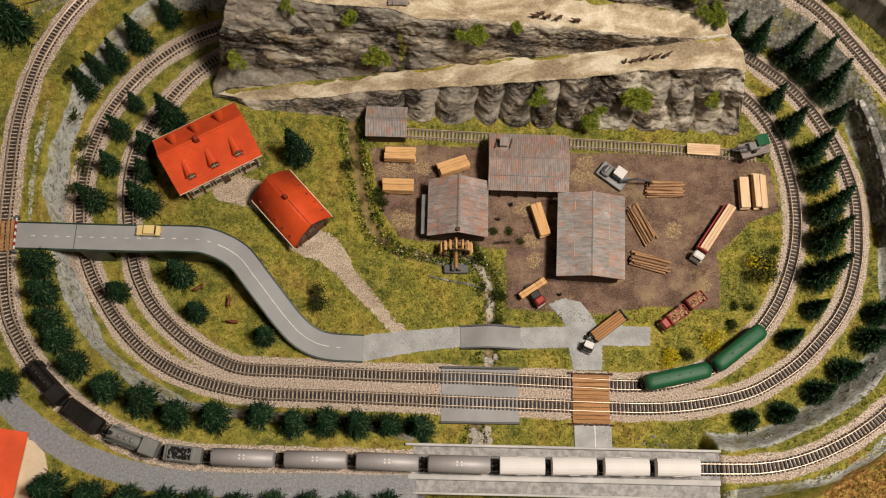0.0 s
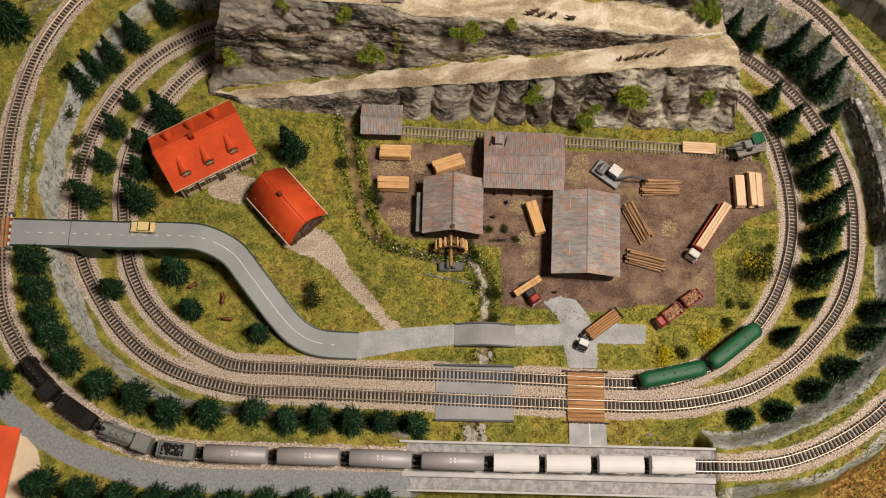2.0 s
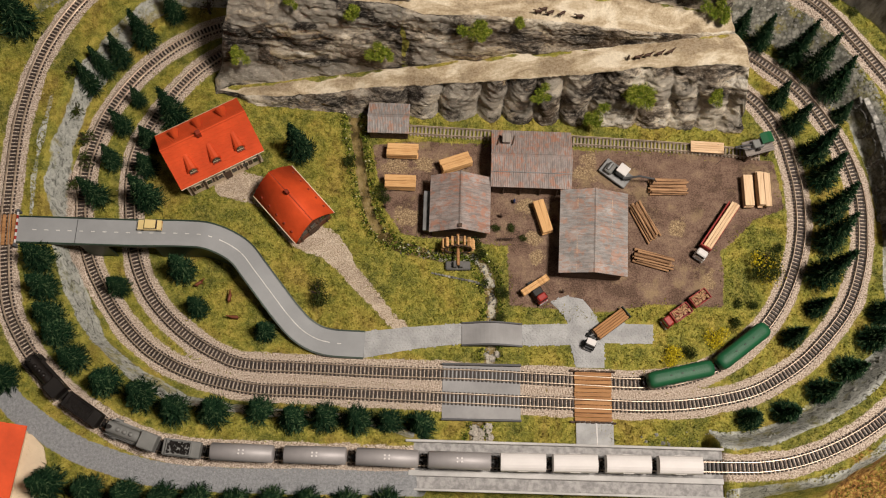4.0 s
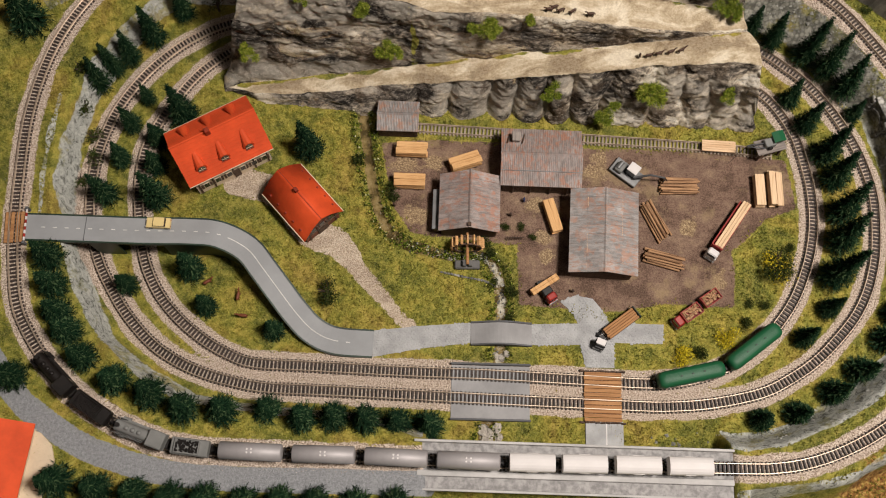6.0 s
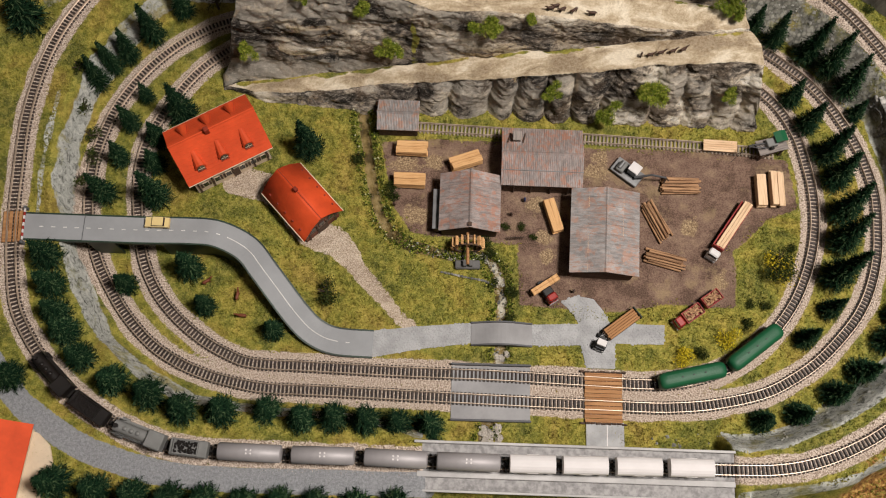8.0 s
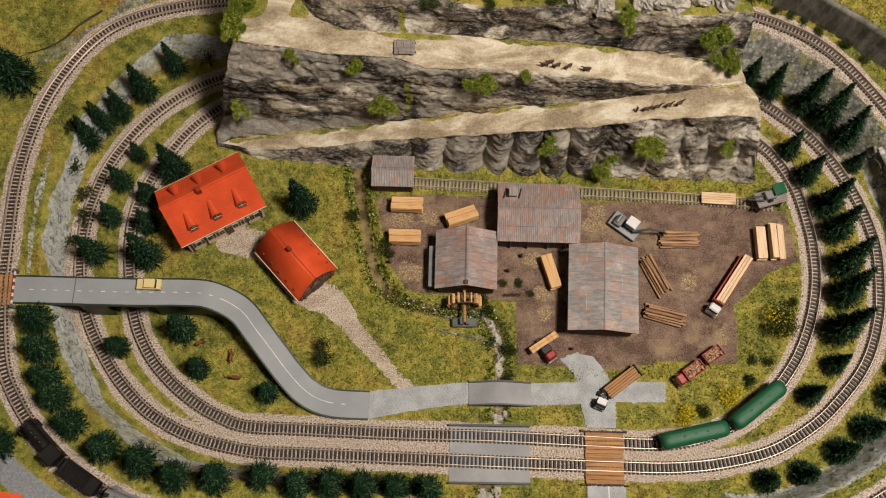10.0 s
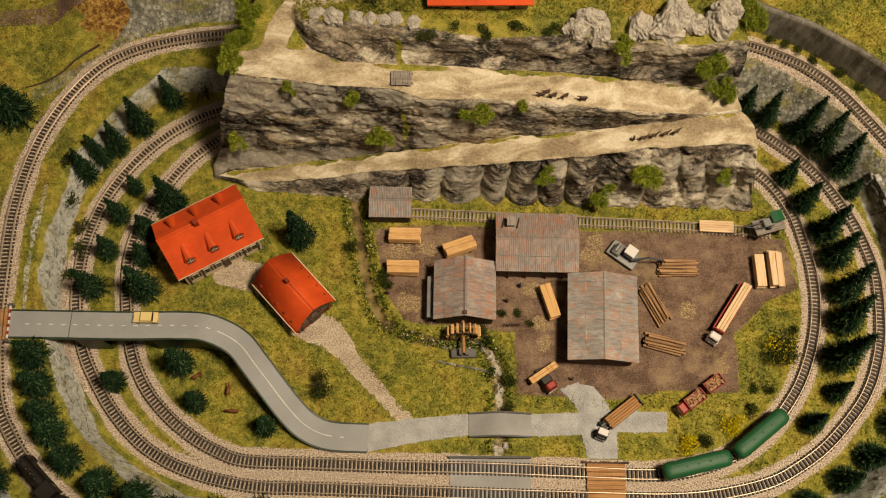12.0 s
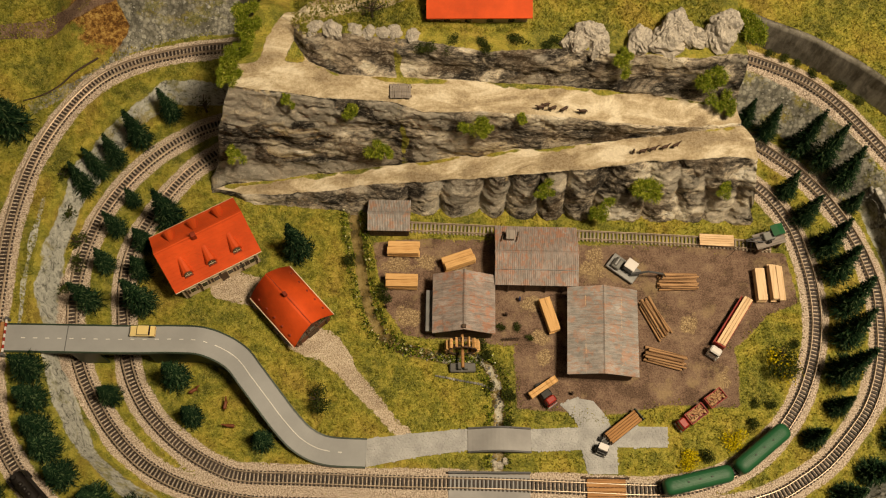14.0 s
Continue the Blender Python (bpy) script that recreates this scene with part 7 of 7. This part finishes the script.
miniature("miniature_worker", "tiny blue painted worker doll in the yard", "miniature doll", (60.4, 143.5, ground_at(60.4, 143.5)), 0, M_BLUE, "doll", 0.95)
for x, y in ((49, 131), (96, 66), (-46, 141)):
    miniature("miniature_worker", "tiny dark painted worker doll in the yard", "miniature doll", (x, y, ground_at(x, y)), 40, M_FIGURE, "doll", 0.95)


def bicycle_rack():
    base = thing("tool_rack", "row of small dark tools leaning beside the mill", "rack", (51, 110, 0.6), 0)
    for k in range(7):
        part("tool", Geo().tube((-6 + 2 * k, 0, 0), (-5.2 + 2 * k, 1.6, 5), 0.35, 0.25, 5), M_OLDWOOD, base)
    part("rail", Geo().tube((-7, 1, 3.6), (8, 1, 3.6), 0.3, n=5), M_OLDWOOD, base)


bicycle_rack()


# ---- loose ground cover ----
def cover_masks(X, Y, Z):
    track = np.minimum(np.minimum(FAR_LINE["outer"](X, Y), FAR_LINE["siding"](X, Y) + 7), np.minimum(FAR_LINE["inner"](X, Y), FAR_LINE["second"](X, Y)))
    dirt = signed(X, Y, YARD)
    sand = np.min([np.hypot(X - x, Y - y) - r for x, y, r in spline(SAND_PATH, 6.0)], axis=0)
    ramp_ = line_distance(X, Y, RAMP[::3])
    low = line_distance(X, Y, spline(LOW_ROAD, 20.0))
    road = np.minimum(signed(X, Y, [(-66, 14), (14, 24), (62, 21), (100, 21), (101, -40), (128, -40), (128, 20), (168, 20), (168, 40), (60, 43), (-66, 40)]), signed(X, Y, [(-5, -37), (60, -38), (60, 11), (-5, 12)]))
    return track, dirt, sand, ramp_, low, road


def build_grass():
    rnd = np.random.RandomState(4)
    n = 190000
    X, Y = rnd.uniform(-400, 410, n), rnd.uniform(-130, 430, n)
    Z = height(X, Y)
    track, dirt, sand, ramp_, low, road = cover_masks(X, Y, Z)
    slope = np.hypot(height(X + 2, Y) - Z, height(X, Y + 2) - Z) / 2
    keep = (track > 11.3 + rnd.normal(0, 1.6, n)) & (dirt > rnd.normal(0, 2.5, n)) & (sand > rnd.normal(0, 1.5, n)) & (ramp_ > 10) & (low > 10) & (road > 0.5) & (FAR_STREAM(X, Y) > 4.5) & (slope < 0.6)
    keep &= ~((X > -190) & (X < 240) & (Y > np.interp(X, [-186, 250], [250, 212])))
    X, Y, Z = X[keep], Y[keep], Z[keep]
    CX, CY, CZ, CS = CLIFF
    top = (CS == 5) & (CY > 312) & (CX > -108) & (CX < 215) & (CY < 430)
    i = rnd.randint(0, int(top.sum()), 26000)
    X = np.r_[X, CX[top][i] + rnd.normal(0, 0.8, 26000)]
    Y = np.r_[Y, CY[top][i] + rnd.normal(0, 0.8, 26000)]
    Z = np.r_[Z, CZ[top][i]]
    k = len(X)
    a, r, h = rnd.uniform(0, 6.28, (k, 2)), rnd.uniform(0.3, 0.75, k), rnd.uniform(0.7, 2.4, k)
    lean = rnd.normal(0, 0.9, (k, 2, 2))
    verts, faces = [], []
    V = np.zeros((k, 2, 3, 3))
    for q in range(2):
        dx, dy = np.cos(a[:, q]) * r, np.sin(a[:, q]) * r
        V[:, q, 0] = np.stack([X - dx, Y - dy, Z - 0.2], 1)
        V[:, q, 1] = np.stack([X + dx, Y + dy, Z - 0.2], 1)
        V[:, q, 2] = np.stack([X + lean[:, q, 0], Y + lean[:, q, 1], Z + h], 1)
    me = bpy.data.meshes.new("grass_tufts")
    me.from_pydata((V.reshape(-1, 3) * MM).tolist(), [], np.arange(k * 6).reshape(-1, 3).tolist())
    me.materials.append(M_TUFT)
    tagged(new("grass_tufts", me), "short olive and straw-yellow static grass fibres", "grass", kind="stuff")


def build_grit():
    rnd = np.random.RandomState(9)
    pts = []
    for key, z in (("inner", 0), ("second", 0), ("outer", 0)):
        line = LINES[key]
        keep = line[(line[:, 1] < 300)]
        i = rnd.randint(0, len(line) - 1, 26000)
        d = line[i + 1] - line[i]
        nrm = np.stack([-d[:, 1], d[:, 0]], 1) / np.linalg.norm(d, axis=1)[:, None]
        off = rnd.choice([-1, 1], 26000) * np.abs(rnd.uniform(3.5, 11.3, 26000) + rnd.normal(0, 0.8, 26000))
        pts.append(line[i] + d * rnd.rand(26000, 1) + nrm * off[:, None])
    line = spline(SAND_PATH, 1.0)
    i = rnd.randint(0, len(line), 5000)
    t, q = rnd.uniform(0, 6.28, 5000), np.sqrt(rnd.rand(5000)) * line[i, 2]
    pts.append(np.stack([line[i, 0] + q * np.cos(t), line[i, 1] + q * np.sin(t)], 1))
    P = np.vstack(pts)
    X, Y = P[:, 0], P[:, 1]
    road = signed(X, Y, [(-2, -34), (58, -35), (58, 8), (-2, 9)])
    cross = signed(X, Y, [(99, -40), (130, -40), (130, 3), (99, 3)])
    bridge = signed(X, Y, [(-30, -96), (203, -106), (203, -55), (-30, -48)])
    ok = (road > 0) & (cross > 0) & (bridge > 0) & (line_distance(X, Y, RAMP[::3]) > 10) & ~((X > -190) & (X < 245) & (Y > 215))
    X, Y = X[ok], Y[ok]
    Z, k = height(X, Y), len(X)
    s = rnd.uniform(0.2, 0.46, k)
    a = rnd.uniform(0, 6.28, k)
    base = np.array([(1, 0, 0), (-0.5, 0.87, 0), (-0.5, -0.87, 0), (0.1, 0.1, 1.3)])
    c, n = np.cos(a), np.sin(a)
    V = np.zeros((k, 4, 3))
    for j, (u, w, z) in enumerate(base):
        V[:, j] = np.stack([X + s * (u * c - w * n), Y + s * (u * n + w * c), Z - 0.1 + s * z * 0.8], 1)
    F = np.array([(0, 1, 3), (1, 2, 3), (2, 0, 3)])
    faces = (np.arange(k)[:, None, None] * 4 + F[None]).reshape(-1, 3)
    me = bpy.data.meshes.new("ballast_grains")
    me.from_pydata((V.reshape(-1, 3) * MM).tolist(), [], faces.tolist())
    me.materials.append(M_GRIT)
    tagged(new("ballast_grains", me), "loose pale beige ballast grains beside the rails", "ballast", kind="stuff")


def build_stream_plants():
    rnd = random.Random(12)
    g, d = Geo(), Geo()
    for x, y in STREAM_LINE:
        for k in range(12):
            off = rnd.choice((-1, 1)) * rnd.uniform(4.0, 10.5)
            px, py = x + off, y + rnd.uniform(-3, 3)
            if -37 < py < 12 or 22 < py < 43:
                continue
            pz = ground_at(px, py)
            for q in range(rnd.randint(4, 9)):
                t = Matrix.Translation((px + rnd.uniform(-1.6, 1.6), py + rnd.uniform(-1.6, 1.6), pz + rnd.uniform(0.2, 3.2))) @ Euler((rnd.uniform(0, 6), rnd.uniform(0, 6), rnd.uniform(0, 6))).to_matrix().to_4x4()
                z = rnd.uniform(1.1, 2.4)
                (g if rnd.random() < 0.6 else d).put([(-z * 0.5, 0, 0), (0, -z * 0.3, 0.1), (z * 0.5, 0, 0), (0, z * 0.3, 0.1)], [(0, 1, 2, 3)], False, t)
    tagged(part("stream_plants", g, M_LEAF), "light green waterside plants along the stream", "plants", kind="stuff")
    tagged(part("stream_weeds", d, M_LEAF_D), "dark green weeds along the stream", "plants", kind="stuff")
    w = Geo()
    for x, y in STREAM_LINE[:len(STREAM_LINE) * 3 // 5]:
        for k in range(5):
            if rnd.random() < 0.22:
                px, py = x + rnd.choice((-1, 1)) * rnd.uniform(4.5, 9), y + rnd.uniform(-3, 3)
                pz = ground_at(px, py) + rnd.uniform(1.8, 3.6)
                r = rnd.uniform(0.5, 0.95)
                w.put([(px + r, py, pz), (px, py + r, pz + 0.2), (px - r, py, pz), (px, py - r, pz + 0.2), (px, py, pz + r * 0.8)], [(0, 1, 4), (1, 2, 4), (2, 3, 4), (3, 0, 4)])
    tagged(part("stream_flowers", w, M_BLOSSOM), "tiny cream-white flowers along the stream bank", "flowers", kind="stuff")
    s = Geo()
    for k in range(110):
        x, y = STREAM_LINE[rnd.randrange(len(STREAM_LINE) * 2 // 5, len(STREAM_LINE))]
        px, py = x + rnd.uniform(-5.5, 5.5), y + rnd.uniform(-4, 4)
        if -37 < py < 12 or 22 < py < 43:
            continue
        s.box((px, py, ground_at(px, py) + 0.3), (rnd.uniform(1, 2.6), rnd.uniform(0.8, 2), rnd.uniform(0.8, 1.6)), rnd.uniform(0, 90), 0.4)
    tagged(part("stream_stones", s, M_RUBBLE), "small grey stones in the stream bed", "stones", kind="stuff")


def build_weir():
    """A low kerb of stones that leads the side channel round the meadow."""
    base = thing("stone_weir", "low curved kerb of grey stones beside the mill stream", "weir")
    rnd = random.Random(31)
    for x, y in spline([(-8, 84), (5, 81), (15, 78.6), (26, 76), (34, 72)], 2.6):
        part("stone", Geo().box((x, y, ground_at(x, y) + 0.6), (2.5, rnd.uniform(1.3, 1.9), rnd.uniform(1.6, 2.2)), rnd.uniform(-28, 4), 0.4), M_RUBBLE, base)


def build_scree():
    """Loose stones on the steep banks and on the rocky slope behind the track."""
    rnd = np.random.RandomState(21)
    n = 60000
    X, Y = rnd.uniform(-330, 400, n), rnd.uniform(-110, 440, n)
    Z = height(X, Y)
    d = FAR_BASIN(X, Y)
    back = signed(X, Y, SCREE_SLOPE) < 0
    corner = (X > 255) & (Y > 225) & (np.abs(d + 8) < 15) & (rnd.rand(n) < 0.8)
    bank = (np.abs(d - 1) < 5) & (X > 150) & (rnd.rand(n) < 0.25)
    ok = (back | corner | bank) & ~((X > -190) & (X < 245) & (Y > 205) & (Y < 360)) & (FAR_LINE["outer"](X, Y) > 10) & (FAR_LINE["second"](X, Y) > 12)
    X, Y, Z = X[ok], Y[ok], Z[ok]
    g, r = Geo(), random.Random(2)
    for x, y, z in zip(X, Y, Z):
        s = r.uniform(0.5, 1.5) * (1.9 if r.random() < 0.14 else 1)
        a = r.uniform(0, 6.28)
        p = [(x + s * r.uniform(0.7, 1.1) * math.cos(a + k * 1.57), y + s * r.uniform(0.7, 1.1) * math.sin(a + k * 1.57), z - 0.3) for k in range(4)] + [(x + r.uniform(-0.3, 0.3), y + r.uniform(-0.3, 0.3), z + s * 0.6)]
        g.put(p, [(0, 1, 4), (1, 2, 4), (2, 3, 4), (3, 0, 4)])
    tagged(part("scree", g, M_SCREE), "loose pale grey stones on the rocky banks", "stones", kind="stuff")


M_SCREE = foliage("pale_grey_scree", (0.15, 0.147, 0.13), (0.36, 0.355, 0.32), (0.52, 0.51, 0.46))
build_scree()
build_grass()
build_grit()
build_stream_plants()
build_weir()
